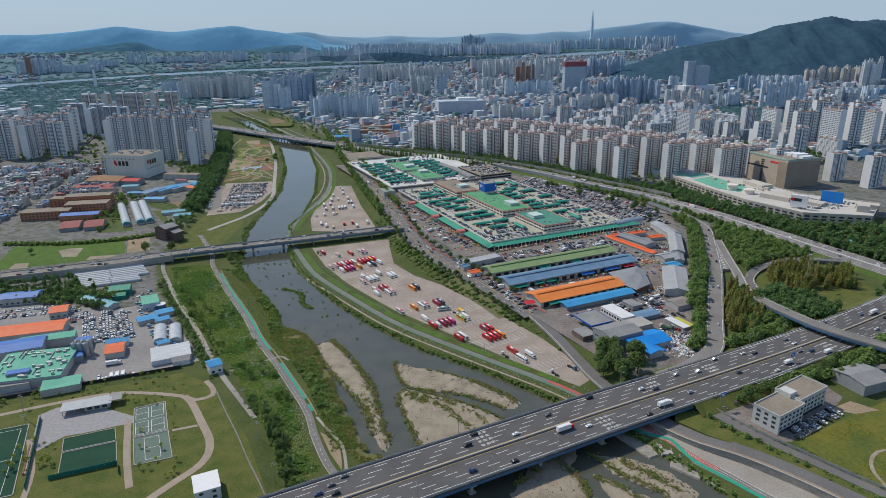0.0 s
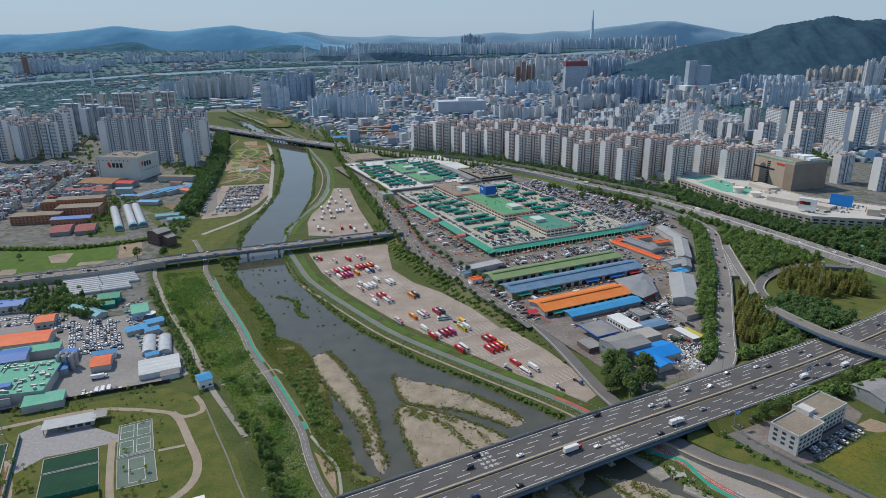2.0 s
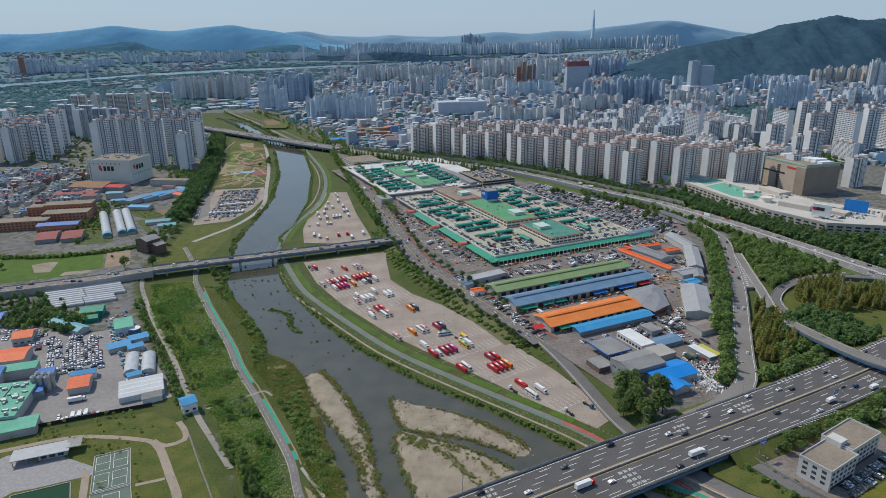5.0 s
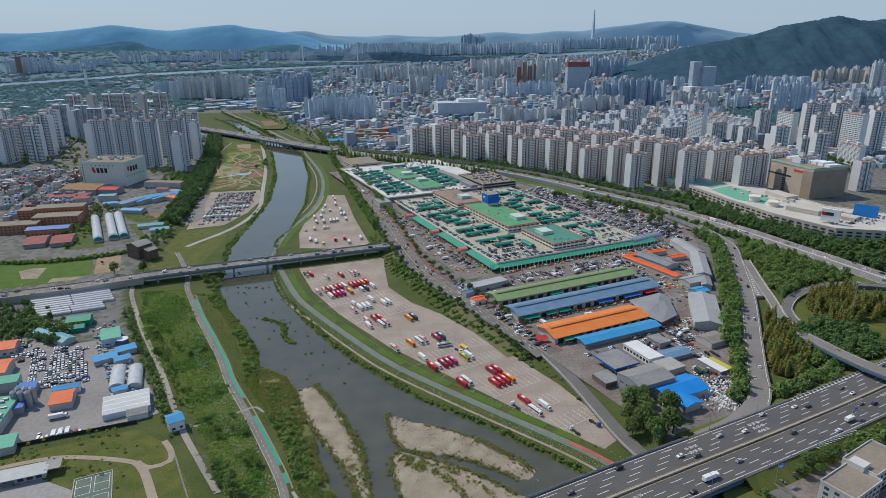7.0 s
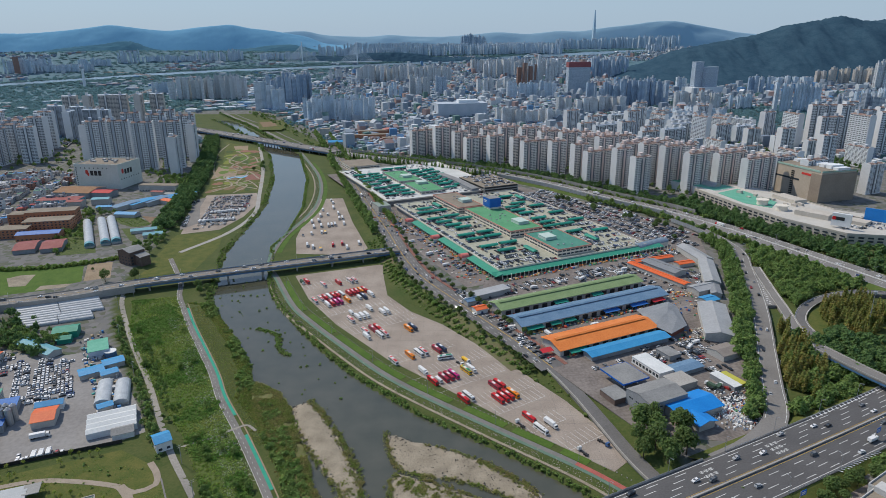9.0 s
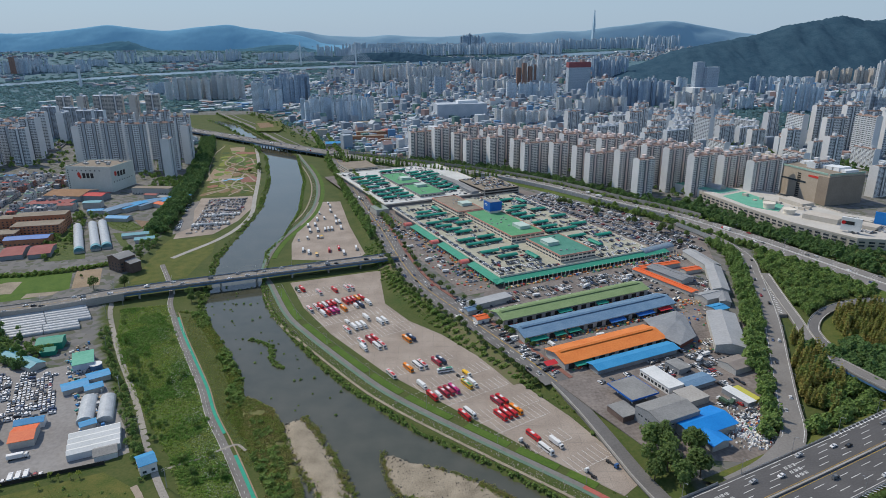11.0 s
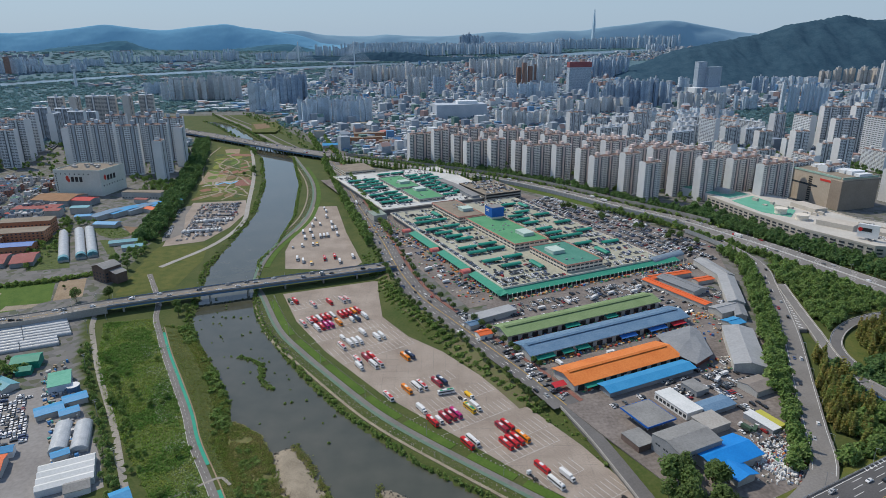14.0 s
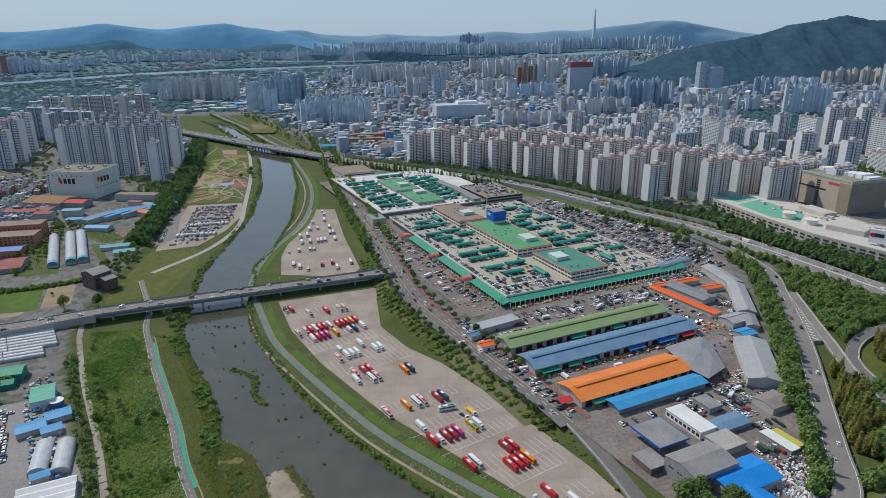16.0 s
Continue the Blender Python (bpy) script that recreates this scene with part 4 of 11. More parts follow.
main = thing("market_building", "huge market hall with rooftop parking and green eaves", "market hall", "", pose(cx, cy, CITY_R))
part("lower_storey", MB().box(0, 0, -0.5, 6.0, 184, 286, 25), M_WALL_GREY, main)
part("parking_deck", MB().box(0, 0, 6.0, 6.8, 190, 292, 25), M_DECK, main)
cx, cy = market(99, 440)
main2 = thing("market_building", "second market hall with rooftop parking and canopies", "market hall", "", pose(cx, cy, CITY_R))
part("lower_storey", MB().box(0, 0, -0.5, 6.0, 184, 232, 25), M_WALL_GREY, main2)
part("parking_deck", MB().box(0, 0, 6.0, 6.8, 190, 240, 25), mat("white_deck_coating", (0.46, 0.47, 0.45), (0.60, 0.61, 0.59), 0.03, 0.85, fine=14), main2)

# ---- vehicles ----
PAINT_CARS = palette("car_paint", [((0.72, 0.72, 0.72), 5), ((0.36, 0.37, 0.38), 2), ((0.14, 0.145, 0.15), 3), ((0.02, 0.02, 0.022), 4), ((0.06, 0.09, 0.19), 1), ((0.35, 0.03, 0.03), 0.5), ((0.30, 0.27, 0.20), 0.5)], 0.3, spec=0.5)
PAINT_CAR_ONE = palette("car_paint_single", [((0.72, 0.72, 0.72), 5), ((0.36, 0.37, 0.38), 2), ((0.14, 0.145, 0.15), 3), ((0.02, 0.02, 0.022), 4), ((0.06, 0.09, 0.19), 1), ((0.35, 0.03, 0.03), 0.5)], 0.3, by_island=False, spec=0.5)
PAINT_FLEET = palette("fleet_paint", [((0.72, 0.72, 0.72), 12), ((0.36, 0.37, 0.38), 1.5), ((0.03, 0.03, 0.035), 3), ((0.06, 0.09, 0.19), 1), ((0.35, 0.03, 0.03), 0.5)], 0.3, spec=0.5)
PAINT_WHITE = mat("white_vehicle_paint", (0.66, 0.66, 0.65), (0.76, 0.76, 0.75), 0.8, 0.35)
PAINT_DARK = mat("black_trim", (0.02, 0.02, 0.02), (0.045, 0.045, 0.045), 1.0, 0.5)
SEDAN = [(-2.3, 0.3), (-2.3, 0.85), (-1.7, 0.98), (-0.95, 1.42), (0.45, 1.45), (1.2, 1.0), (2.2, 0.8), (2.3, 0.3)]
SUV = [(-2.3, 0.35), (-2.32, 1.1), (-2.05, 1.7), (-1.2, 1.76), (0.5, 1.72), (1.2, 1.12), (2.2, 0.98), (2.3, 0.35)]
VAN = [(-2.5, 0.35), (-2.5, 1.2), (-2.4, 1.95), (-1.0, 2.0), (1.2, 1.95), (1.9, 1.15), (2.45, 0.95), (2.5, 0.35)]


def car_shell(mb, prof, paint=0, glass=1):
    """A car body: side profile drawn in towards the roof; windscreens and side windows carry the glass."""
    n = len(prof)
    vs = []
    for s in (-1, 1):
        for x, z in prof:
            vs.append((x, s * (0.9 if z < 1.2 else 0.72), z))
    fs, ms = [], []
    for i in range(n):
        j = (i + 1) % n
        fs.append((i, j, n + j, n + i))
        ms.append(glass if i in (2, 4) else paint)
    fs += [(0, 7, 6, 5, 2, 1), (5, 4, 3, 2), (n, n + 1, n + 2, n + 5, n + 6, n + 7), (n + 2, n + 3, n + 4, n + 5)]
    ms += [paint, glass, paint, glass]
    mb.add(vs, fs, ms)
    return mb


def car_template(prof):
    mb = car_shell(MB(), prof)
    for x in (-1.4, 1.4):
        for y in (-0.82, 0.82):
            mb.box(x, y, 0, 0.62, 0.62, 0.2, 0, 2)
    return mb


T_SEDAN, T_SUV, T_VAN = car_template(SEDAN), car_template(SUV), car_template(VAN)


def wheel_mesh(r=0.32, w=0.22):
    return MB().tube((0, -w / 2, 0), (0, w / 2, 0), r, n=10).mesh("wheel", [M_RUBBER])


WHEEL, WHEEL_BIG = wheel_mesh(), wheel_mesh(0.5, 0.3)


def wheels(t, xs, y, r, mesh):
    for x in xs:
        for s in (-1, 1):
            w = new("wheel", mesh)
            w.parent = t
            w.location = (x, s * y, r)


def make_car(prof, label):
    t = tagged(new("car"), label, "car", "cars on the roads")
    bd = part("body", car_shell(MB(), prof, 0, 0), [PAINT_CAR_ONE], t)
    g = MB()
    for s in (-1, 1):
        g.add([(prof[5][0] - 0.12, s * 0.9, prof[5][1]), (prof[4][0], s * 0.745, prof[4][1] - 0.1), (prof[3][0], s * 0.745, prof[3][1] - 0.1), (prof[2][0] + 0.12, s * 0.9, prof[2][1])], [(0, 1, 2, 3)])
    for a, b in ((2, 3), (4, 5)):
        g.add([(prof[a][0], 0.68, prof[a][1] + 0.05), (prof[a][0], -0.68, prof[a][1] + 0.05), (prof[b][0], -0.68, prof[b][1] + 0.05), (prof[b][0], 0.68, prof[b][1] + 0.05)], [(0, 1, 2, 3)])
    part("glazing", g, M_GLASS, bd)
    w = MB()
    for x in (-1.4, 1.4):
        for y in (-0.8, 0.8):
            w.tube((x, y - 0.11, 0.32), (x, y + 0.11, 0.32), 0.32, n=8)
    part("wheel_set", w, M_RUBBER, t)["kind"] = "stuff"
    return t


def coach_base(name, label, paint, roof, category="coach", L=12.0):
    """Touring coach: rounded body, glass band, windscreen, roof unit and hatches, wheels."""
    t = tagged(new(name), label, category, "coaches and lorries in the bus park")
    b = MB()
    prof = [(-L / 2, 0.4), (-L / 2, 2.9), (-L / 2 + 0.3, 3.3), (L / 2 - 0.7, 3.3), (L / 2 - 0.2, 2.7), (L / 2, 1.2), (L / 2, 0.4)]
    n = len(prof)
    b.add([(x, s * (1.25 if z < 3.1 else 1.1), z) for s in (-1, 1) for x, z in prof], [tuple(range(n))[::-1], tuple(range(n, 2 * n))] + [(i, (i + 1) % n, n + (i + 1) % n, n + i) for i in range(n)])
    bd = part("body", b, paint, t)
    for s in (-1, 1):
        part("side_window", MB().box(-0.3, s * 1.255, 1.75, 2.75, L - 1.4, 0.03), M_GLASS, bd)
    part("windscreen", MB().add([(L / 2 + 0.02, y, 1.3) for y in (-1.1, 1.1)] + [(L / 2 - 0.16, y, 2.75) for y in (1.1, -1.1)], [(0, 1, 2, 3)]), M_GLASS, t)
    part("rear_window", MB().box(-L / 2 - 0.01, 0, 1.9, 2.7, 0.03, 2.0), M_GLASS, t)
    rp = part("roof_panel", MB().box(0.3, 0, 3.3, 3.36, L - 2.6, 1.9), roof, t)
    part("roof_unit", MB().box(-1.0, 0, 3.36, 3.62, 3.2, 1.6, taper=0.92), PAINT_WHITE, rp, "white roof air conditioner")
    part("roof_hatch", MB().box(3.2, 0, 3.36, 3.46, 0.9, 0.8), PAINT_DARK, rp)
    w = MB()
    for x in (-L / 2 + 3.2, L / 2 - 2.5):
        for y in (-1.1, 1.1):
            w.tube((x, y - 0.16, 0.5), (x, y + 0.16, 0.5), 0.5, n=10)
    part("wheel_set", w, M_RUBBER, t)["kind"] = "stuff"
    return t


def lorry_base(label, cab, box, L=10.0, h=3.5, name="lorry"):
    """Box lorry: cab with windscreen, chassis, box body, wheels."""
    t = tagged(new(name), label, "lorry", "coaches and lorries in the bus park")
    c = L / 2
    b = MB()
    prof = [(c - 1.9, 0.6), (c - 1.9, 2.6), (c - 1.5, 2.85), (c - 0.4, 2.75), (c, 1.7), (c, 0.6)]
    n = len(prof)
    b.add([(x, s * 1.15, z) for s in (-1, 1) for x, z in prof], [tuple(range(n))[::-1], tuple(range(n, 2 * n))] + [(i, (i + 1) % n, n + (i + 1) % n, n + i) for i in range(n)])
    cb = part("cab", b, cab, t)
    part("windscreen", MB().add([(c + 0.01, y, 1.75) for y in (-1.0, 1.0)] + [(c - 0.34, y, 2.65) for y in (1.0, -1.0)], [(0, 1, 2, 3)]), M_GLASS, cb)
    part("chassis", MB().box(-0.3, 0, 0.6, 0.95, L - 0.8, 1.1), PAINT_DARK, t)
    if box is not None:
        part("box_body", MB().box(-1.15, 0, 0.95, h, L - 2.4, 2.4, taper=0.985), box, t)
    w = MB()
    for x in (-L / 2 + 1.2, -L / 2 + 2.5, L / 2 - 1.3):
        for y in (-1.0, 1.0):
            w.tube((x, y - 0.15, 0.5), (x, y + 0.15, 0.5), 0.5, n=10)
    part("wheel_set", w, M_RUBBER, t)["kind"] = "stuff"
    return t


def paint(name, c, r=0.35):
    return mat(name, c, tuple(min(1, v * 1.15) for v in c), 0.7, r)


P_RED, P_CRIMSON, P_ORANGE, P_PURPLE = paint("red_bus_paint", (0.52, 0.018, 0.022)), paint("crimson_bus_paint", (0.33, 0.02, 0.04)), paint("orange_bus_paint", (0.75, 0.22, 0.01)), paint("magenta_bus_paint", (0.45, 0.02, 0.16))
P_NAVY, P_GREEN, P_YELLOW = paint("navy_bus_paint", (0.03, 0.05, 0.10)), paint("green_bus_paint", (0.02, 0.25, 0.13)), paint("yellow_bus_paint", (0.72, 0.42, 0.02))
ROOF_W = PAINT_WHITE
COACH = {
    "r": coach_base("coach", "red touring coach with a white roof unit", P_RED, P_RED),
    "c": coach_base("coach", "dark crimson touring coach with a white roof unit", P_CRIMSON, P_CRIMSON),
    "w": coach_base("coach", "white touring coach with dark windows", PAINT_WHITE, ROOF_W),
    "x": coach_base("coach", "white coach with a red roof panel", PAINT_WHITE, P_RED),
    "o": coach_base("coach", "orange touring coach with a white roof unit", P_ORANGE, P_ORANGE),
    "p": coach_base("coach", "magenta touring coach with a white roof unit", P_PURPLE, P_PURPLE),
    "n": coach_base("coach", "navy touring coach with a white roof unit", P_NAVY, P_NAVY),
    "g": coach_base("coach", "green and white coach parked crosswise", PAINT_WHITE, P_GREEN),
    "y": coach_base("coach", "yellow and green city bus", P_YELLOW, P_GREEN),
    "t": lorry_base("white box lorry with a long box body", PAINT_WHITE, PAINT_WHITE, 11),
    "s": lorry_base("small white box lorry", PAINT_WHITE, PAINT_WHITE, 7.5, 3.0),
    "k": lorry_base("white flatbed lorry with a bare chassis", PAINT_WHITE, None, 8.5),
    "b": lorry_base("blue flatbed lorry with a bare chassis", paint("blue_lorry_paint", (0.05, 0.12, 0.28)), None, 9),
    "q": lorry_base("lorry with a yellow crane body", PAINT_WHITE, P_YELLOW, 9, 2.2),
    "d": lorry_base("lorry with a dark green tarpaulin box", PAINT_WHITE, paint("tarpaulin_green", (0.05, 0.09, 0.06), 0.8), 9, 3.2),
    "f": lorry_base("red lorry with a white box body", P_RED, PAINT_WHITE, 12, 3.8),
}
used_base = set()


def put(base, x, y, z, ang):
    m = pose(x, y, z, 0, 0, ang)
    if id(base) in used_base:
        return copy_thing(base, m)
    used_base.add(id(base))
    base.matrix_basis = m
    return base


HEAD = -57.5
BUS_ROWS = [
    ("d", -139, 680), ("r", -135, 682), ("x", -117, 673), ("r", -103, 679), ("x", -92, 683), ("x", -88, 684.5), ("x", -118, 633),
    ("x", -113, 637.5), ("r", -109.5, 640), ("w", -106, 642), ("r", -102.5, 644.2), ("r", -99, 646.4), ("w", -95.4, 648.6),
    ("t", -104.5, 624), ("r", -101.2, 627), ("p", -97.8, 629.2), ("p", -94.4, 631.4), ("o", -88, 635),
    ("r", -88.6, 650.5), ("r", -85.2, 652.6), ("r", -81.8, 654.8), ("o", -78.4, 657), ("r", -75, 659.2), ("s", -77.5, 640.5), ("n", -73.8, 643), ("t", -67.5, 648)]
BUS_ROWS2 = [
    ("t", -65.5, 615), ("s", -80.5, 605.5), ("t", -73.6, 596), ("t", -70, 598.2), ("t", -66.4, 600.4), ("t", -53, 606.5), ("t", -49.4, 609), ("x", -79, 591), ("x", -64, 568),
    ("c", -58, 572), ("r", -54.4, 574.4), ("w", -51.4, 561.6), ("x", -47.8, 563.8), ("t", -61.6, 558.6), ("o", -28.4, 573), ("n", -24.8, 575.4),
    ("x", -37, 517), ("o", -25, 526), ("w", -18.4, 529.4), ("x", -14.8, 531.4), ("c", -4.4, 535), ("n", -0.8, 537.2)]
BUS_ROWS3 = [
    ("q", 17.5, 518), ("k", 12.6, 513.6), ("y", 17, 502), ("t", 20.8, 504.2), ("t", -14.4, 501.4), ("r", -7, 487.6), ("s", -2.8, 488.6), ("c", 0.8, 491.6), ("c", 4.4, 493.8), ("p", 8, 496.2),
    ("r", 14, 464), ("w", 17.4, 467), ("c", 36, 480), ("r", 39.8, 482.4), ("r", 37, 463.4), ("r", 40.6, 465.6), ("r", 44.2, 467.8), ("o", 47.8, 470.2),
    ("r", 55, 441), ("w", 60.6, 428.4), ("t", 67.6, 434.2), ("k", 48.6, 434.4), ("k", 82, 406), ("b", 96, 415)]
for rows in (BUS_ROWS, BUS_ROWS2, BUS_ROWS3):
    for k, x, y in rows:
        put(COACH[k], x, y, 0.12, HEAD + (180 if k in "qk" and y < 500 else 0))
put(COACH["g"], 2, 522, 0.12, 17)
gr = random.Random(11)
for (x, y, k) in [(-158, 800, "w"), (-150, 792, "t"), (-140, 786, "q"), (-128, 800, "r"), (-118, 806, "r"), (-110, 790, "t"), (-98, 806, "t"), (-172, 842, "k"), (-162, 846, "s"), (-150, 850, "s"), (-146, 852, "q"),
                  (-165, 876, "t"), (-156, 880, "w"), (-147, 882, "w"), (-143, 884, "w"), (-139, 886, "w"), (-128, 890, "t"), (-172, 900, "t"), (-164, 905, "w"), (-138, 915, "w"), (-134, 917, "w"), (-166, 930, "t"), (-157, 935, "s"), (-143, 940, "t"), (-168, 960, "s"), (-155, 972, "t"), (-160, 1000, "s"), (-165, 1015, "s")]:
    put(COACH[k], x, y, 0.12, -78)

# painted bays of the bus park
mb = MB()
hx, hy = math.cos(radians(HEAD)), math.sin(radians(HEAD))
for rx, ry, n in ((-142, 672, 16), (-121, 624, 16), (-113, 608, 17), (-90, 588, 17), (-82, 575, 17), (-47, 523, 16), (-28, 502, 18), (-10, 484, 16), (8, 462, 16), (20, 452, 14), (42, 433, 10), (62, 416, 10), (-62, 628, 8)):
    L_ = 13
    for i in range(n):
        x, y = rx - hy * 3.9 * i, ry + hx * 3.9 * i
        if inside(LOT, x, y) and inside(LOT, x + hx * L_, y + hy * L_):
            mb.box(x + hx * L_ / 2, y + hy * L_ / 2, 0.125, 0.15, L_, 0.17, HEAD)
    x, y = rx - hy * 3.9 * (n - 1) / 2, ry + hx * 3.9 * (n - 1) / 2
    if inside(LOT, rx - hy * 3.9 * (n - 1), ry + hx * 3.9 * (n - 1)):
        mb.box(x + hx * L_, y + hy * L_, 0.125, 0.15, 0.17, 3.9 * (n - 1), HEAD)
stuff("bay_markings", mb, M_WHITE_LINE, "thin white parking bay lines on concrete", "road marking")
mb = MB()
for i, y in enumerate(np.arange(400, 720, 9.0)):
    xs = np.arange(-170, 110, 3.0)
    xs = [x for x in xs if inside(LOT, x, y)]
    if xs:
        mb.box((xs[0] + xs[-1]) / 2, y, 0.122, 0.132, xs[-1] - xs[0], 0.12)
for x in np.arange(-160, 110, 9.0):
    ys = [y for y in np.arange(390, 740, 3.0) if inside(LOT, x, y)]
    if ys:
        mb.box(x, (ys[0] + ys[-1]) / 2, 0.122, 0.136, 0.12, ys[-1] - ys[0])
stuff("slab_joints", mb, mat("tar_joint", (0.15, 0.14, 0.125), (0.22, 0.20, 0.18), 0.3, 0.9), "dark tarred joints between concrete slabs", "joints")

# cars and lorries on the roads
CARS = [make_car(SEDAN, "saloon car driving on the road"), make_car(SUV, "tall family car driving on the road"), make_car(VAN, "delivery van driving on the road")]


def traffic(line, offs, z, gap, seed, lo=0.0, hi=1.0, heavy=0.06):
    """Cars spread along the lanes of a road."""
    g = random.Random(seed)
    nn = normals(line)
    s = np.concatenate([[0], np.cumsum(np.linalg.norm(np.diff(line[:, :2], axis=0), axis=1))])
    for o in offs:
        q = s[-1] * lo + g.uniform(0, gap)
        while q < s[-1] * hi:
            i = int(np.searchsorted(s, q)) - 1
            x, y = line[i, 0] + nn[i, 0] * o, line[i, 1] + nn[i, 1] * o
            a = math.degrees(math.atan2(-nn[i, 0], nn[i, 1]))
            zz = z(x, y) if callable(z) else z
            r = g.random()
            base = COACH[g.choice("tsf")] if r < heavy else CARS[0 if r < 0.6 else 1 if r < 0.85 else 2]
            put(base, x, y, zz, a + (0 if o < 0 else 180))
            q += g.uniform(0.5, 1.6) * gap


traffic(cut(R4, -90, 380), (-16, -12.4, -8.8, -5, 5, 8.8, 12.4, 16), Z4 + 0.02, 95, 1, heavy=0.12)
traffic(cut(R3, -120, 560), (-14, -10, -6.5, -3, 3, 6.5, 10, 14), Z3 + 0.02, 130, 2, heavy=0.15)
traffic(cut(R3, -740, -230), (-12, -8, -4, 4, 8, 12), Z3 + 1.52, 75, 7, heavy=0.1)
traffic(cut(R1, -470, -50), (-5.5, -1.9, 1.9, 5.5), Z1 + 0.02, 42, 3, heavy=0.03)
traffic(cut(R2, -170, 80), (-8, -5, -1.7, 1.7, 5, 8), CITY_R + 0.14, 75, 4, heavy=0.05)
traffic(cut(R5, 212, 330), (-2.2, 2.2), 7.05, 60, 5, heavy=0)

# roof-top offices, canopies and trim of the market
M_PINK = mat("salmon_trim", (0.52, 0.24, 0.19), (0.60, 0.31, 0.25), 0.2, 0.8)
M_ARCH = mat("coral_arch_sheet", (0.55, 0.13, 0.11), (0.63, 0.20, 0.17), 0.2, 0.6)
DECK = CITY_R + 6.8


def facade_windows(t, L, W, z, n, m, h=1.7, ang=25, wide=6.0):
    """A row of framed windows round a building, each a part of its own."""
    for i in range(n):
        for s in (-1, 1):
            x, y = rot2(-L / 2 + L * (i + 0.5) / n, s * (W / 2 + 0.02), ang)
            part("window", MB().box(x, y, z, z + h, min(wide, L / n * 0.82), 0.12, ang), M_GLASS, t)
    for i in range(m):
        for s in (-1, 1):
            x, y = rot2(s * (L / 2 + 0.02), -W / 2 + W * (i + 0.5) / m, ang)
            part("window", MB().box(x, y, z, z + h, 0.12, min(wide, W / m * 0.82), ang), M_GLASS, t)


def roof_office(label, u0, u1, v0, v1, roof, trim, storeys=2, pent=None, nu=8, nv=12):
    L, W = u1 - u0, v1 - v0
    cx, cy = market((u0 + u1) / 2, (v0 + v1) / 2)
    t = thing("roof_office", label, "office building", "", pose(cx, cy, DECK))
    H = storeys * 3.6
    wl = part("wall", MB().box(0, 0, -0.2, H, L, W, 25), M_CREAM, t)
    part("roof", MB().box(0, 0, H, H + 0.15, L - 0.8, W - 0.8, 25), roof, t)
    for a, b, sx, sy in ((0, W / 2, L + 0.3, 0.5), (0, -W / 2, L + 0.3, 0.5), (L / 2, 0, 0.5, W), (-L / 2, 0, 0.5, W)):
        x, y = rot2(a, b, 25)
        part("parapet", MB().box(x, y, H - 0.5, H + 0.9, sx, sy, 25), trim, t)
    for k in range(storeys):
        facade_windows(wl, L, W, 1.0 + k * 3.6, nu, nv)
    for pu, pv, sx, sy, h in pent or ():
        x, y = rot2(pu, pv, 25)
        p = part("stair_house", MB().box(x, y, H, H + h, sx, sy, 25).box(x, y, H + h, H + h + 0.3, sx + 0.6, sy + 0.6, 25), mat("pale_teal_plaster", (0.40, 0.52, 0.47), (0.5, 0.6, 0.55), 0.2, 0.85), t)
    return t


M_ROOF_DUST = mat("dusty_gravel_roof", (0.20, 0.17, 0.13), (0.29, 0.25, 0.20), 0.08, 0.95)
roof_office("two-storey cream office with green roof and pink parapet", 82, 126, 16, 82, mat("dark_teal_roof_coating", (0.05, 0.20, 0.15), (0.09, 0.26, 0.2), 0.07, 0.8), M_PINK, 2, [(-8, 8, 14, 16, 3.5)], 8, 12)
roof_office("long cream office with bright green roof and pink parapet", 72, 116, 96, 212, M_ROOFGREEN2, M_PINK, 2, [(8, -30, 14, 18, 3.6)], 7, 14)
roof_office("cream office with dusty roof and pink parapet", 66, 102, 218, 300, M_ROOF_DUST, M_PINK, 2, [(6, -12, 14, 14, 3.8)], 6, 14)
roof_office("market office with bright green flat roof", 64, 104, 338, 408, M_ROOFGREEN2, M_WALL_GREY, 1, [(4, 20, 16, 14, 3.5)], 6, 10)
roof_office("market office with bright green flat roof", 62, 100, 418, 500, M_ROOFGREEN2, M_WALL_GREY, 1, [(4, -10, 16, 14, 3.5)], 6, 10)
x, y = market(106, 200)
cube = thing("roof_sign", "large bright blue box sign on a roof tower", "sign", "", pose(x, y, DECK + 7.2))
part("tower", MB().box(0, 0, -7.3, 3.0, 15, 15, 25), M_CREAM, cube)
part("sign_box", MB().box(0, 0, 3.0, 14.5, 17, 17, 25), M_BLUE_SIGN, cube)
part("sign_top", MB().box(0, 0, 14.5, 14.9, 16, 16, 25), M_ROOF_GREY, cube)
bx_, by_ = rot2(-8.6, 2, 25)
part("lettering_bar", MB().box(bx_, by_, 10.5, 11.6, 0.1, 7, 25).box(bx_, by_, 8.8, 9.5, 0.1, 7, 25), PAINT_WHITE, cube, "two pale bars of unreadable lettering")

# barrel canopies over the parking deck: u, v, length, turned
CANOPIES = [(58, 187, 0), (39, 152, 0), (28, 122, 0), (54, 124, 0), (30, 104, 0), (54, 106, 0), (31, 74, 0), (57, 76, 0), (42, 54, 0), (66, 44, 1), (143, 145, 0), (143, 126, 0), (160, 109, 0), (138, 109, 0), (150, 79, 0), (152, 49, 1), (135, 240, 0), (142, 208, 0), (140, 190, 0), (142, 173, 0)]
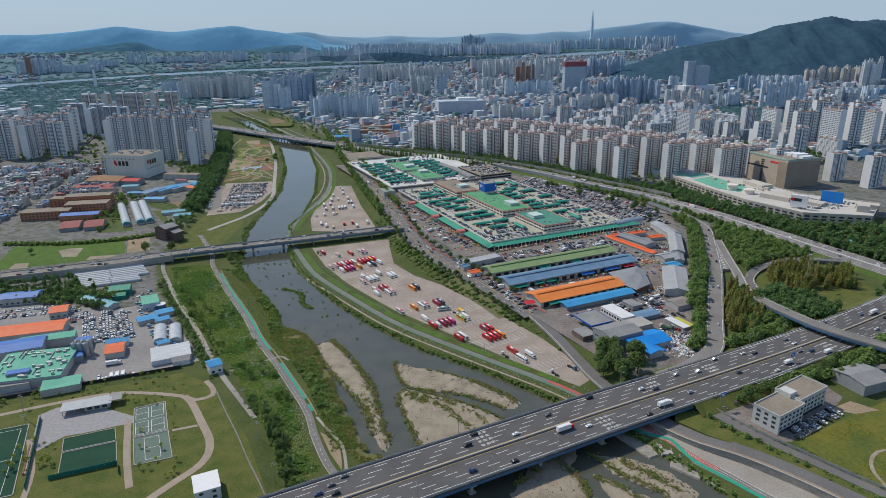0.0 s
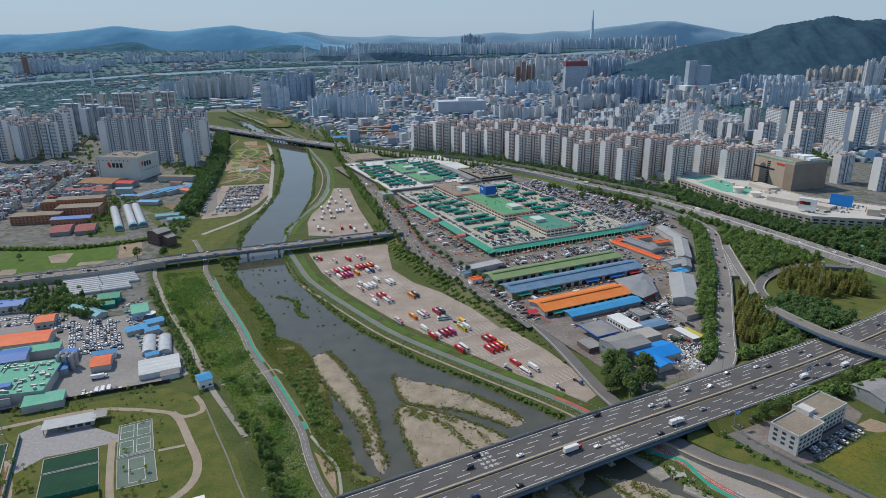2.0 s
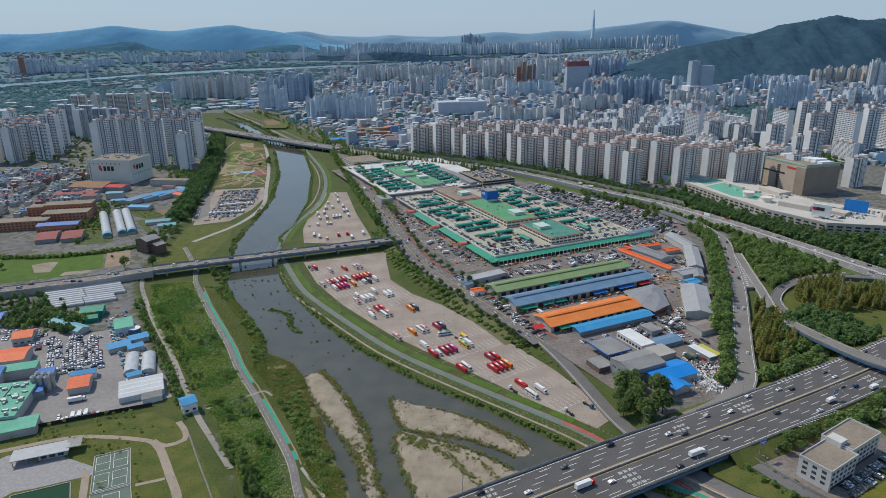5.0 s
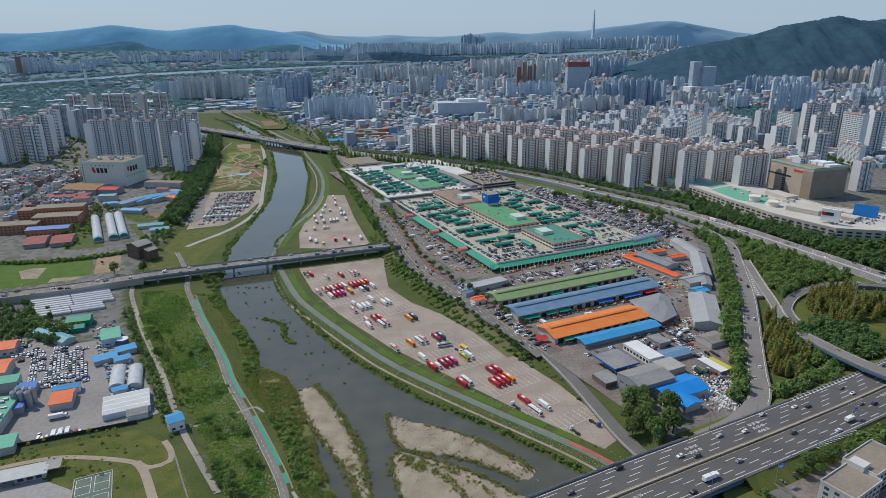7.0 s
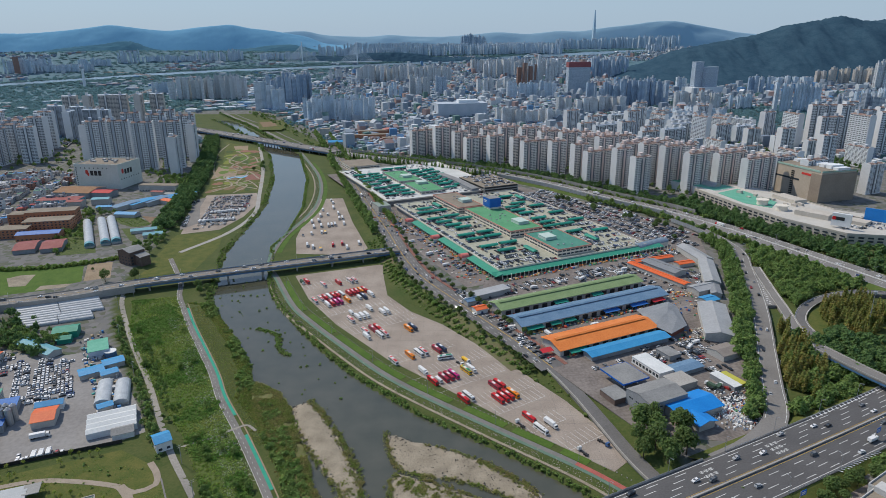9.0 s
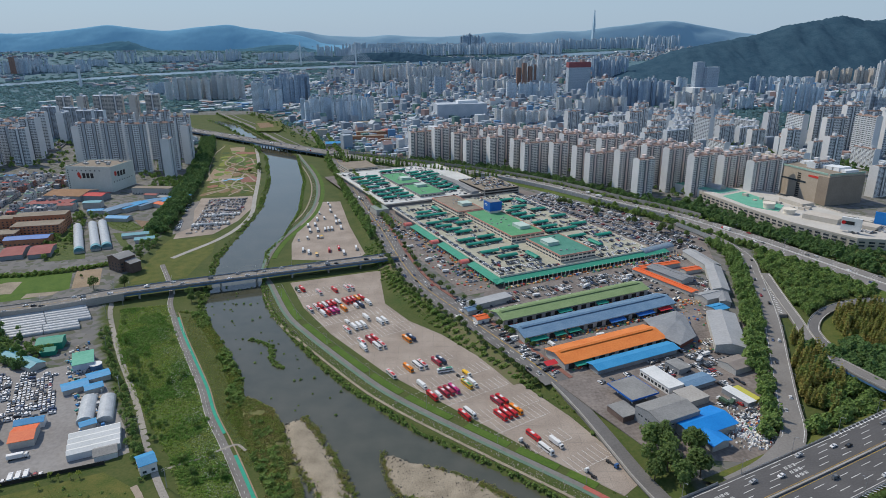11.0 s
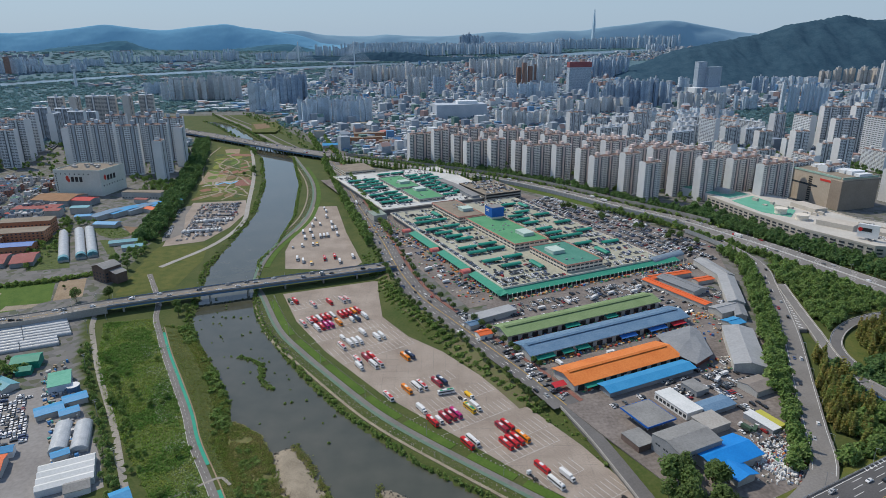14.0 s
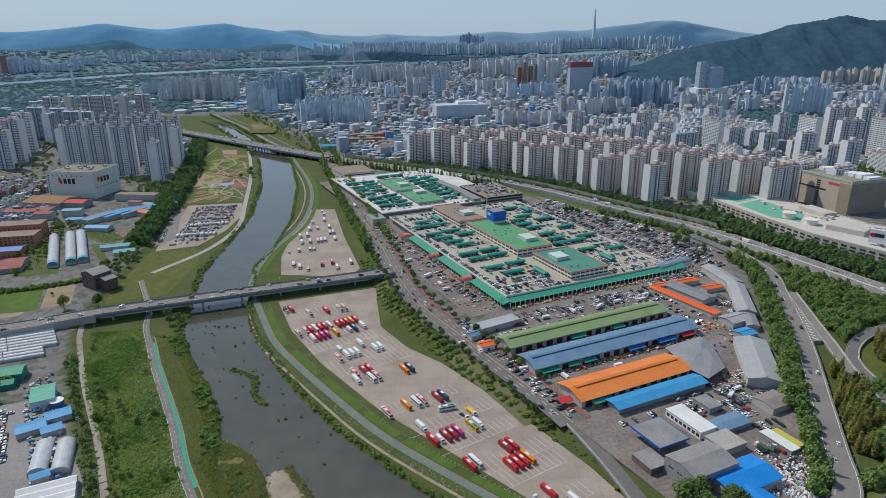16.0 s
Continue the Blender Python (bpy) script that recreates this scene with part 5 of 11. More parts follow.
CANOPIES2 = [(46, 500, 0), (46, 483, 0), (46, 465, 0), (44, 440, 0), (46, 402, 0), (46, 384, 0), (46, 364, 0), (46, 345, 0), (119, 498, 0), (119, 481, 0), (119, 461, 0), (121, 438, 0), (120, 417, 0), (121, 398, 0), (122, 380, 0), (120, 354, 0)]
CANOPIES3 = [(22, 500, 0), (22, 470, 0), (22, 452, 0), (22, 424, 0), (22, 396, 0), (22, 372, 0), (22, 350, 0), (143, 490, 0), (143, 470, 0), (143, 450, 0), (143, 430, 0), (143, 408, 0), (143, 388, 0), (143, 366, 0), (82, 528, 0), (106, 528, 0), (176, 200, 0), (160, 222, 0), (164, 262, 0), (180, 250, 1), (32, 252, 0), (55, 262, 1), (24, 234, 0), (46, 235, 0), (24, 201, 0), (49, 205, 0), (28, 183, 0), (33, 166, 0), (180, 70, 0), (182, 120, 0), (180, 160, 0)]


def canopy():
    t = tagged(new("parking_canopy"), "teal barrel-roofed canopy over parked cars", "canopy", "canopies on the parking deck")
    rf = part("roof", MB().vault(0, 0, 2.6, 21, 6.2, 2.0, 0, 8), M_TEAL, t)
    posts = MB()
    for x in (-9, 0, 9):
        for y in (-2.8, 2.8):
            posts.box(x, y, 0, 2.7, 0.2, 0.2)
    part("post_frame", posts, M_STEEL_GREY, t)["kind"] = "stuff"
    for x in (-6, 6):
        part("rib", MB().vault(x, 0, 2.62, 0.4, 6.3, 2.03, 0, 8), M_TEAL_TRIM, rf)
    return t


can = canopy()
for i, (u, v, r) in enumerate(CANOPIES + CANOPIES2 + CANOPIES3):
    x, y = market(u, v)
    m = pose(x, y, DECK, 0, 0, 25 + 90 * r)
    if i:
        copy_thing(can, m)
    else:
        can.matrix_basis = m

# eaves, arches and shop fronts round the hall
def eave(mb, u0, v0, u1, v1, outw, z, drop, deep):
    (a, b), (c, d) = market(u0, v0), market(u1, v1)
    ox, oy = rot2(outw[0] * deep, outw[1] * deep, 25)
    mb.add([(a, b, z), (c, d, z), (c + ox, d + oy, z - drop), (a + ox, b + oy, z - drop), (a, b, z - 0.3), (c, d, z - 0.3), (c + ox, d + oy, z - drop - 0.3), (a + ox, b + oy, z - drop - 0.3)],
           [(0, 3, 2, 1), (4, 5, 6, 7), (3, 7, 6, 2), (0, 4, 7, 3), (1, 2, 6, 5)])


mb = MB()
eave(mb, -2.8, 7.7, 214, 7.7, (0, -1), CITY_R + 6.1, 2.0, 8.5)
front_eave = tagged(part("eave_front", mb, M_TEAL_TRIM), "sloping teal canopy along the market front", "canopy", "", "structure")
mb = MB()
eave(mb, 5.7, 62, 5.7, -0.8, (-1, 0), CITY_R + 6.1, 2.0, 8.5)
eave(mb, 5.7, 136, 5.7, 73, (-1, 0), CITY_R + 6.1, 2.0, 8.5)
eave(mb, 5.7, 216, 5.7, 148, (-1, 0), CITY_R + 6.1, 2.0, 8.5)
tagged(part("eave_side", mb, M_TEAL_TRIM), "sloping teal canopy along the market side", "canopy", "", "structure")
mb = MB()
for u0, v0, u1, v1 in ((6, 8, 196, 8), (6, 8, 6, 300), (6, 300, 196, 300), (196, 8, 196, 300), (4, 320, 194, 320), (4, 320, 4, 560), (194, 320, 194, 560), (4, 560, 194, 560)):
    (a, b), (c, d) = market(u0, v0), market(u1, v1)
    mb.box((a + c) / 2, (b + d) / 2, DECK - 0.6, DECK + 1.1, math.hypot(c - a, d - b), 0.5, math.degrees(math.atan2(d - b, c - a)))
tagged(part("deck_parapet", mb, M_CREAM), "cream parapet round the parking deck", "parapet", "", "structure")
for v in (67.5, 142, 222):
    x, y = market(-3, v)
    t = thing("entrance_arch", "coral-red barrel arch over a hall entrance", "arch", "entrance arches", pose(x, y, CITY_R))
    part("vault", MB().vault(0, 0, 4.4, 9, 9, 3.4, 25, 10), M_ARCH, t)
    for s in (-1, 1):
        a, b = rot2(0, s * 4.4, 25)
        part("side_wall", MB().box(a, b, -0.3, 4.5, 9, 0.4, 25), M_CREAM, t)
mb = MB()
for i in range(44):
    x, y = market(5 + i * 5.1, -0.9)
    mb.box(x, y, CITY_R, CITY_R + 4.6, 0.6, 0.6, 25)
for i in range(56):
    x, y = market(-0.9, 6 + i * 5.2)
    mb.box(x, y, CITY_R, CITY_R + 4.4, 0.6, 0.6, 25)
stuff("front_columns", mb, M_CREAM, "row of cream columns under the canopies", "columns")

t = thing("glass_arcade", "blue-grey glazed barrel arcade at the market corner", "arcade", "", pose(*market(206, 12), CITY_R, 0, 0, 31))
part("vault", MB().vault(0, 0, 5.0, 46, 12, 3.2, 0, 10), mat("blue_grey_glazing", (0.13, 0.19, 0.25), (0.20, 0.26, 0.32), 0.3, 0.3, spec=0.6), t)
for k in range(9):
    part("rib", MB().vault(-20 + k * 5, 0, 5.02, 0.3, 12.2, 3.26, 0, 10, False), M_STEEL_GREY, t)
for s in (-5.6, 5.6):
    part("side_wall", MB().box(0, s, -0.3, 5.1, 46, 0.4), M_CREAM, t)
# goods stacked before the hall and round the sheds
M_GOODS = palette("crates_and_sacks", [((0.45, 0.06, 0.04), 2), ((0.55, 0.35, 0.15), 3), ((0.5, 0.48, 0.42), 3), ((0.06, 0.15, 0.35), 2), ((0.08, 0.25, 0.12), 2), ((0.6, 0.2, 0.05), 2), ((0.1, 0.1, 0.1), 1)], 0.8)
mb = MB()
gr = random.Random(21)
def pile(u0, u1, v0, v1, n, hmax=1.8):
    for _ in range(n):
        x, y = market(gr.uniform(u0, u1), gr.uniform(v0, v1))
        s = gr.uniform(0.8, 2.2)
        mb.box(x, y, CITY_R, CITY_R + gr.uniform(0.4, hmax), s, s * gr.uniform(0.6, 1.2), 25 + gr.choice((0, 0, 12, 40)))
pile(4, 225, -7, -2, 260)
pile(-38, 112, -55, -51, 120)
pile(-38, 112, -82, -77, 140)
pile(-38, 112, -88, -85, 100)
pile(-36, 110, -118, -113, 150)
pile(-35, 54, -133, -129, 60)
pile(-35, 54, -162, -160, 60)
pile(100, 140, -150, -105, 50)
pile(-7, -2, 10, 290, 200)
stuff("stacked_goods", mb, M_GOODS, "crates, sacks and pallets stacked in the yard", "goods")
# awnings of the sheds
M_AWN = {"teal": M_TEAL, "red": paint("red_awning", (0.5, 0.03, 0.04), 0.7), "blue": paint("blue_awning", (0.03, 0.14, 0.42), 0.7)}
for u, v, L, col in ((-30, -113, 16, "teal"), (-10, -113, 10, "teal"), (4, -113, 12, "teal"), (48, -113, 16, "blue"), (78, -113, 18, "blue"), (100, -113, 14, "red"), (-22, -160, 16, "teal"), (20, -78, 14, "teal"), (60, -78, 12, "teal"), (-44, -150, 10, "red")):
    x, y = market(u, v)
    t = thing("awning", "%s sheet awning over a loading bay" % col, "awning", "awnings", pose(x, y, CITY_R, 0, 0, 25))
    part("sheet", MB().add([(-L / 2, 2.4, 4.6), (L / 2, 2.4, 4.6), (L / 2, -2.6, 3.4), (-L / 2, -2.6, 3.4), (-L / 2, 2.4, 4.5), (L / 2, 2.4, 4.5), (L / 2, -2.6, 3.3), (-L / 2, -2.6, 3.3)], [(0, 3, 2, 1), (4, 5, 6, 7), (3, 7, 6, 2), (0, 4, 7, 3), (1, 2, 6, 5)]), M_AWN[col], t)
    for s in (-1, 1):
        part("post", MB().box(s * (L / 2 - 0.3), -2.4, 0, 3.4, 0.15, 0.15), M_STEEL_GREY, t)
# dark loading doors in the shed walls
for u0, u1, v in ((-38, 112, -76.1), (-39, 110, -111.1), (-36, 55, -158.1), (-38, 112, -55.9), (-39, 110, -88.9)):
    n = int((u1 - u0) / 9)
    for i in range(n):
        x, y = market(u0 + (i + 0.5) * (u1 - u0) / n, v)
        tagged(part("loading_door", MB().box(x, y, CITY_R, CITY_R + 4.2, 5.2, 0.3, 25), PAINT_DARK), "dark open loading door in a market hall", "door", "loading doors", "structure")

# smaller buildings south of the halls
def block(name, label, u0, u1, v0, v1, h, wall, roof, cat_="building", ang=25, flat=True, rise=1.5, eaves=0.5):
    cx, cy = market((u0 + u1) / 2, (v0 + v1) / 2)
    t = thing(name, label, cat_, "", pose(cx, cy, CITY_R, 0, 0, ang))
    L, W = u1 - u0, v1 - v0
    if flat:
        part("wall", MB().box(0, 0, -0.5, h, L, W), wall, t)
        part("roof", MB().box(0, 0, h, h + 0.35, L + eaves, W + eaves), roof, t)
    else:
        part("wall", MB().gable_walls(0, 0, -0.5, h, rise, L, W), wall, t)
        part("roof", MB().gable(0, 0, h + 0.05, rise, L, W, 0, eaves, 0.25), roof, t)
    return t


t = block("warehouse", "tall grey sheet-metal warehouse with low gabled roof", -35, -4, -250, -228, 10.5, M_WALL_GREY, M_ROOF_GREY, "warehouse", flat=False, rise=2.0, eaves=0.2)
for i in range(9):
    part("roof_seam", MB().box(-14 + i * 3.5, 0, 11.4, 12.9, 0.15, 0.3), M_ROOF_GREY, t)
for i in range(3):
    for k in range(2):
        part("window", MB().box(-15.52, -7 + i * 6 + k * 2.0, 5.6, 6.6, 0.1, 1.6), M_GLASS, t)
        part("window", MB().box(-9 + i * 8 + k * 3, -11.02, 6.6, 7.4, 2.4, 0.1), M_GLASS, t)
t = thing("fuel_station", "petrol station canopy with grey roof and blue edge", "petrol station", "", pose(*market(-17.5, -206), CITY_R, 0, 0, 25))
part("canopy_roof", MB().box(0, 0, 5.6, 6.4, 22, 24), M_ROOF_GREY, t)
for a, b, sx, sy in ((0, 12.1, 22.6, 0.25), (0, -12.1, 22.6, 0.25), (11.2, 0, 0.25, 24), (-11.2, 0, 0.25, 24)):
    part("fascia", MB().box(a, b, 5.3, 6.5, sx, sy), M_BLUE_SIGN, t, "blue canopy edge")
for a in (-6, 6):
    for b in (-7, 7):
        part("column", MB().box(a, b, 0, 5.6, 0.8, 0.8), PAINT_WHITE, t)
    part("pump_island", MB().box(a, 0, 0, 0.25, 1.6, 10), M_CONCRETE, t)
block("annex", "low brown-grey annex with dark sheet roof", -44, -31, -228, -213, 4.0, mat("brown_cladding", (0.13, 0.09, 0.075), (0.19, 0.14, 0.12), 0.2, 0.8), M_ROOF_GREY)
t = block("office_shed", "white-roofed long shed with glazed side", 5, 18, -216, -188, 5.0, PAINT_WHITE, M_ROOF_WHITE, "shed")
for i in range(8):
    part("window", MB().box(-6.55, -12 + i * 3.4, 1.4, 3.4, 0.1, 2.2), M_GLASS, t)
block("flat_building", "low concrete building with stained flat roof", 5, 22, -234, -219, 4.6, M_CONCRETE, M_CONCRETE)
block("shed", "dark grey open shed roof", 31, 42, -199, -185, 4.0, M_WALL_GREY, M_ROOF_GREY, "shed")
block("shed", "low shed with grey and blue roof", 19, 44, -219, -207, 3.4, M_WALL_GREY, M_ROOF_BLUE, "shed", flat=False, rise=1.0)
block("shed", "grey gabled store with brown-grey roof", 66, 86, -217, -201, 4.6, M_WALL_PALE, mat("taupe_sheet_roof", (0.20, 0.17, 0.15), (0.27, 0.24, 0.21), 0.1, 0.7), "shed", flat=False, rise=1.6, eaves=0.3)
M_TARP_BLUE = mat("strong_blue_tarpaulin", (0.008, 0.19, 0.56), (0.015, 0.24, 0.64), 0.1, 0.5)
t = block("recycling_shed", "bright blue tarpaulin-roofed recycling shed", -22, 12, -264, -244, 6.0, M_WALL_PALE, M_TARP_BLUE, "shed", flat=False, rise=2.2, eaves=1.0)
part("lean_to", MB().gable(-6, -13, 5.2, 1.8, 14, 14, 90, 0.8, 0.25), M_TARP_BLUE, t)
part("lean_to_wall", MB().gable_walls(-6, -13, -0.5, 5.2, 1.6, 13, 13, 90), M_WALL_PALE, t)
block("tent_shed", "long white tent roof over containers", 39, 46, -250, -229, 3.6, M_WALL_GREY, M_ROOF_WHITE, "shed")
block("container_row", "row of yellow-green skips", 47, 53, -248, -230, 2.4, paint("skip_yellow", (0.38, 0.36, 0.05), 0.8), paint("skip_yellow_top", (0.42, 0.40, 0.07), 0.8), "skips")
def hall(name, label, x, y, L, W, h, ang, wall, roof, category="warehouse", rise=2.0, eaves=0.6, ribs=0, flat=False):
    """Free-standing hall at a place of the yard, with seams on its roof."""
    t = thing(name, label, category, "", pose(x, y, CITY_R, 0, 0, ang))
    if flat:
        part("wall", MB().box(0, 0, -0.5, h, L, W), wall, t)
        part("roof", MB().box(0, 0, h, h + 0.4, L + eaves, W + eaves), roof, t)
        return t
    part("wall", MB().gable_walls(0, 0, -0.5, h, rise, L, W), wall, t)
    rf = part("roof", MB().gable(0, 0, h + 0.05, rise, L, W, 0, eaves, 0.25), roof, t)
    for k in range(ribs):
        px = -L / 2 + L * (k + 0.5) / ribs
        s = MB()
        for sy in (-1, 1):
            s.add([(px - 0.15, sy * 0.1, h + rise + 0.18), (px + 0.15, sy * 0.1, h + rise + 0.18), (px + 0.15, sy * W / 2, h + 0.2), (px - 0.15, sy * W / 2, h + 0.2)], [(0, 1, 2, 3) if sy < 0 else (3, 2, 1, 0)])
        part("roof_seam", s, roof, rf)
    part("ridge_cap", MB().box(0, 0, h + rise - 0.1, h + rise + 0.35, L, 0.8), roof, rf)
    return t


M_ROOF_SLATE = mat("slate_grey_sheet_roof", (0.20, 0.21, 0.22), (0.27, 0.28, 0.29), 0.08, 0.55)
M_ROOF_PALE = mat("pale_grey_sheet_roof", (0.30, 0.31, 0.315), (0.40, 0.405, 0.41), 0.06, 0.5)
FAN = [(166, 588), (199, 605), (203, 595), (198, 557), (180, 542), (171, 557)]
fx, fy = 188, 576
t = thing("fan_hall", "fan-shaped market hall with folded slate-grey sheet roof", "market hall", "", pose(fx, fy, CITY_R))
poly = [(a - fx, b - fy) for a, b in FAN]
part("wall", MB().prism([(a * 0.88, b * 0.88) for a, b in poly], -0.5, 5.6), paint("red_brick_wall", (0.22, 0.08, 0.06), 0.9), t)
part("roof", MB().prism(poly, 5.6, 6.0), M_ROOF_SLATE, t)
apex = [(p[0] * 0.5, p[1] * 0.5) for p in poly]
fold = MB()
for k in range(6):
    p, q = poly[k], poly[(k + 1) % 6]
    a, b = apex[k], apex[(k + 1) % 6]
    h0, h1 = (8.6 if k % 2 else 7.6), (7.6 if k % 2 else 8.6)
    fold.add([(*p, 6.0), (*q, 6.0), (*b, h1), (*a, h0), (0, 0, 9.0)], [(3, 2, 1, 0), (4, 2, 3)])
part("roof_fold", fold, M_ROOF_SLATE, t)
hall("long_store", "long pale grey gabled store beside the wood", 226, 569, 64, 22, 6.5, 74, M_WALL_PALE, M_ROOF_PALE, rise=2.4, ribs=16)
hall("blue_shed", "small shed with bright blue roof", 240, 617, 14, 12, 4, 25, M_WALL_PALE, M_ROOF_SKY, "shed", rise=1.0)
hall("grey_store", "low grey gabled store beside the wood", 244, 642, 24, 15, 5, 25, M_WALL_PALE, M_ROOF_PALE, "shed", rise=1.8, ribs=6)
hall("orange_store", "low store with a long vermilion roof", 215, 682, 72, 9, 4.6, -60, M_WALL_PALE, M_ROOF_VERMILION, "shed", rise=0.8)
hall("orange_store", "low store wing with vermilion roof", 224, 724, 46, 8, 4.6, 20, M_WALL_PALE, M_ROOF_VERMILION, "shed", rise=0.8)
hall("grey_hall", "grey sheet-roofed hall beside a vermilion roof", 227, 701, 44, 17, 5, -60, M_WALL_PALE, M_ROOF_SLATE, "hall", rise=1.6, ribs=10)
hall("red_shed", "small shed with dull red roof", 253, 713, 19, 9, 4, 20, M_WALL_PALE, M_ROOF_VERMILION, "shed", rise=0.8)
hall("bent_hall", "upper wing of a bent hall with pale grey roof", 273, 738, 48, 15, 6.5, 99, M_WALL_PALE, M_ROOF_PALE, rise=2.2, ribs=12)
hall("bent_hall", "long bent hall with pale grey gabled roof", 266, 682, 66, 14, 6.3, 74, M_WALL_PALE, M_ROOF_PALE, rise=2.2, ribs=16)
hall("bent_hall", "low end of the bent hall", 254, 638, 26, 9, 5.0, 74, M_WALL_PALE, M_ROOF_SLATE, rise=1.2)
hall("low_shed", "low grey flat shed beside the green-roofed hall", 43, 637, 42, 12, 4.6, 30, M_WALL_PALE, M_ROOF_PALE, "shed", flat=True)
hall("kiosk", "white kiosk with a small orange roof", 33, 600, 11, 9, 4.2, 25, PAINT_WHITE, M_ROOF_VERMILION, "kiosk", rise=1.0)
hall("kiosk", "small kiosk with a blue roof", 26, 618, 12, 8, 4.2, 30, M_WALL_PALE, M_ROOF_BLUE, "kiosk", rise=1.2)
t = block("parking_house", "open-deck concrete parking house", 158, 218, 316, 400, 12, M_CONCRETE, M_ROOF_DUST, "parking house")
for k in range(3):
    part("open_deck", MB().box(0, -42.1, 1.5 + k * 4, 3.7 + k * 4, 57, 0.3).box(-30.1, 0, 1.5 + k * 4, 3.7 + k * 4, 0.3, 80), PAINT_DARK, t)
block("long_shed", "long grey sheet-roofed shed on the deck", 140, 152, 322, 450, 11, M_WALL_GREY, M_ROOF_GREY, "shed", flat=False, rise=2.0)
t = block("beige_block", "three-storey beige market annex", 30, 84, 575, 640, 9.5, M_CREAM, M_ROOF_DUST)
facade_windows(t, 54, 65, 2.0, 9, 10, 1.6, 0)
facade_windows(t, 54, 65, 5.6, 9, 10, 1.6, 0)
block("corner_block", "small grey two-storey block beside the street", -18, 0, 296, 322, 7.5, M_WALL_PALE, mat("grey_green_roof", (0.2, 0.25, 0.22), (0.27, 0.32, 0.28), 0.2, 0.85))
# scrap heaps
mb = MB()
for _ in range(1100):
    u, v = gr.gauss(24, 9), gr.gauss(-268, 9)
    x, y = market(u, v)
    s = gr.uniform(0.5, 1.7)
    mb.box(x, y, CITY_R - 0.2, CITY_R + gr.uniform(0.2, 1.9), s, s, gr.uniform(0, 90), taper=gr.uniform(0.3, 0.9))
stuff("scrap_heap", mb, palette("waste_bales", [((0.72, 0.72, 0.71), 9), ((0.4, 0.36, 0.3), 2), ((0.3, 0.1, 0.08), 1), ((0.1, 0.15, 0.25), 1)], 0.8), "heaps of white and mixed waste bales", "waste")
mb = MB()
for _ in range(420):
    u, v = gr.uniform(36, 66), gr.uniform(-268, -250)
    x, y = market(u, v)
    s = gr.uniform(0.5, 1.8)
    mb.box(x, y, CITY_R - 0.2, CITY_R + gr.uniform(0.2, 1.6), s, s, gr.uniform(0, 90), taper=gr.uniform(0.4, 0.95))
stuff("scrap_heap", mb, palette("scrap_mix", [((0.4, 0.33, 0.27), 4), ((0.5, 0.5, 0.48), 3), ((0.2, 0.07, 0.05), 2), ((0.12, 0.13, 0.14), 2)], 0.8), "heaps of mixed brown scrap", "waste")

struct("pavement_front_yard", MB().prism([market(u, v) for u, v in ((-36, -4), (-2, -4), (-2, 300), (-30, 300), (-36, 160))], CITY_R - 0.5, CITY_R + 0.05), M_YARD, "oily grey paving before the market entrances", "yard")
# small roof plant on the offices
for u, v, n_ in ((104, 50, 7), (92, 150, 9), (84, 262, 8), (84, 372, 6), (80, 460, 6)):
    for i in range(n_):
        x, y = market(u + gr.uniform(-15, 15), v + gr.uniform(-24, 24))
        t = thing("roof_plant", "small grey air-conditioning unit on a roof", "roof unit", "roof units", pose(x, y, DECK + (7.3 if v < 310 else 3.7), 0, 0, 25))
        part("casing", MB().box(0, 0, 0, gr.uniform(0.7, 1.6), gr.uniform(1.0, 2.6), gr.uniform(0.9, 1.6), taper=0.93), M_STEEL_GREY, t)

# ---- parked cars, lot by lot ----
def rows_in(poly, ang, z, seed, fill=0.8, aisle=6.0, skip=()):
    """Parking rows inside a polygon: cars side by side, two rows back to back, then an aisle."""
    g = random.Random(seed)
    P = [rot2(x, y, -ang) for x, y in poly]
    x0, x1, y0, y1 = min(p[0] for p in P), max(p[0] for p in P), min(p[1] for p in P), max(p[1] for p in P)
    out, y, k = [], y0 + 2.6, 0
    while y < y1:
        x = x0 + 1.5
        while x < x1:
            a, b = rot2(x, y, ang)
            if g.random() < fill and inside(poly, a, b):
                out.append((a, b, z, ang + 90 + g.choice((0, 180)) + g.uniform(-3, 3), 1, 1))
            x += 2.55
        y += 5.2 if k % 2 == 0 else 5.2 + aisle
        k += 1
    return out


def park(spots, name, label, coat=None):
    g = random.Random(len(spots))
    sets = {0: [], 1: [], 2: []}
    for s in spots:
        sets[g.choices((0, 1, 2), (6, 3, 1.2))[0]].append(s)
    for k, t in ((0, T_SEDAN), (1, T_SUV), (2, T_VAN)):
        if sets[k]:
            tagged(new(name, stamp(name, t, sets[k], [coat or PAINT_CARS, M_GLASS, M_RUBBER])), label, "parked cars", "", "stuff")


def mk_poly(u0, u1, v0, v1):
    return [market(u0, v0), market(u1, v0), market(u1, v1), market(u0, v1)]


deck = []
g = random.Random(8)
for u, v, r in CANOPIES + CANOPIES2 + CANOPIES3:
    for i in range(8):
        for d in (-2.4, 2.4, 7.6):
            if g.random() < 0.85:
                a, b = (-9.6 + 2.6 * i, d)
                if r:
                    a, b = -b, a
                x, y = market(u + a, v + b)
                deck.append((x, y, DECK + 0.02, 25 + 90 + 90 * r, 1, 1))
deck += rows_in(mk_poly(7, 13, 12, 296), 115, DECK + 0.02, 31, 0.9)
deck += rows_in(mk_poly(14, 78, 10, 17), 25, DECK + 0.02, 32, 0.75)
deck += rows_in(mk_poly(14, 64, 18, 42), 25, DECK + 0.02, 37, 0.8, 5)
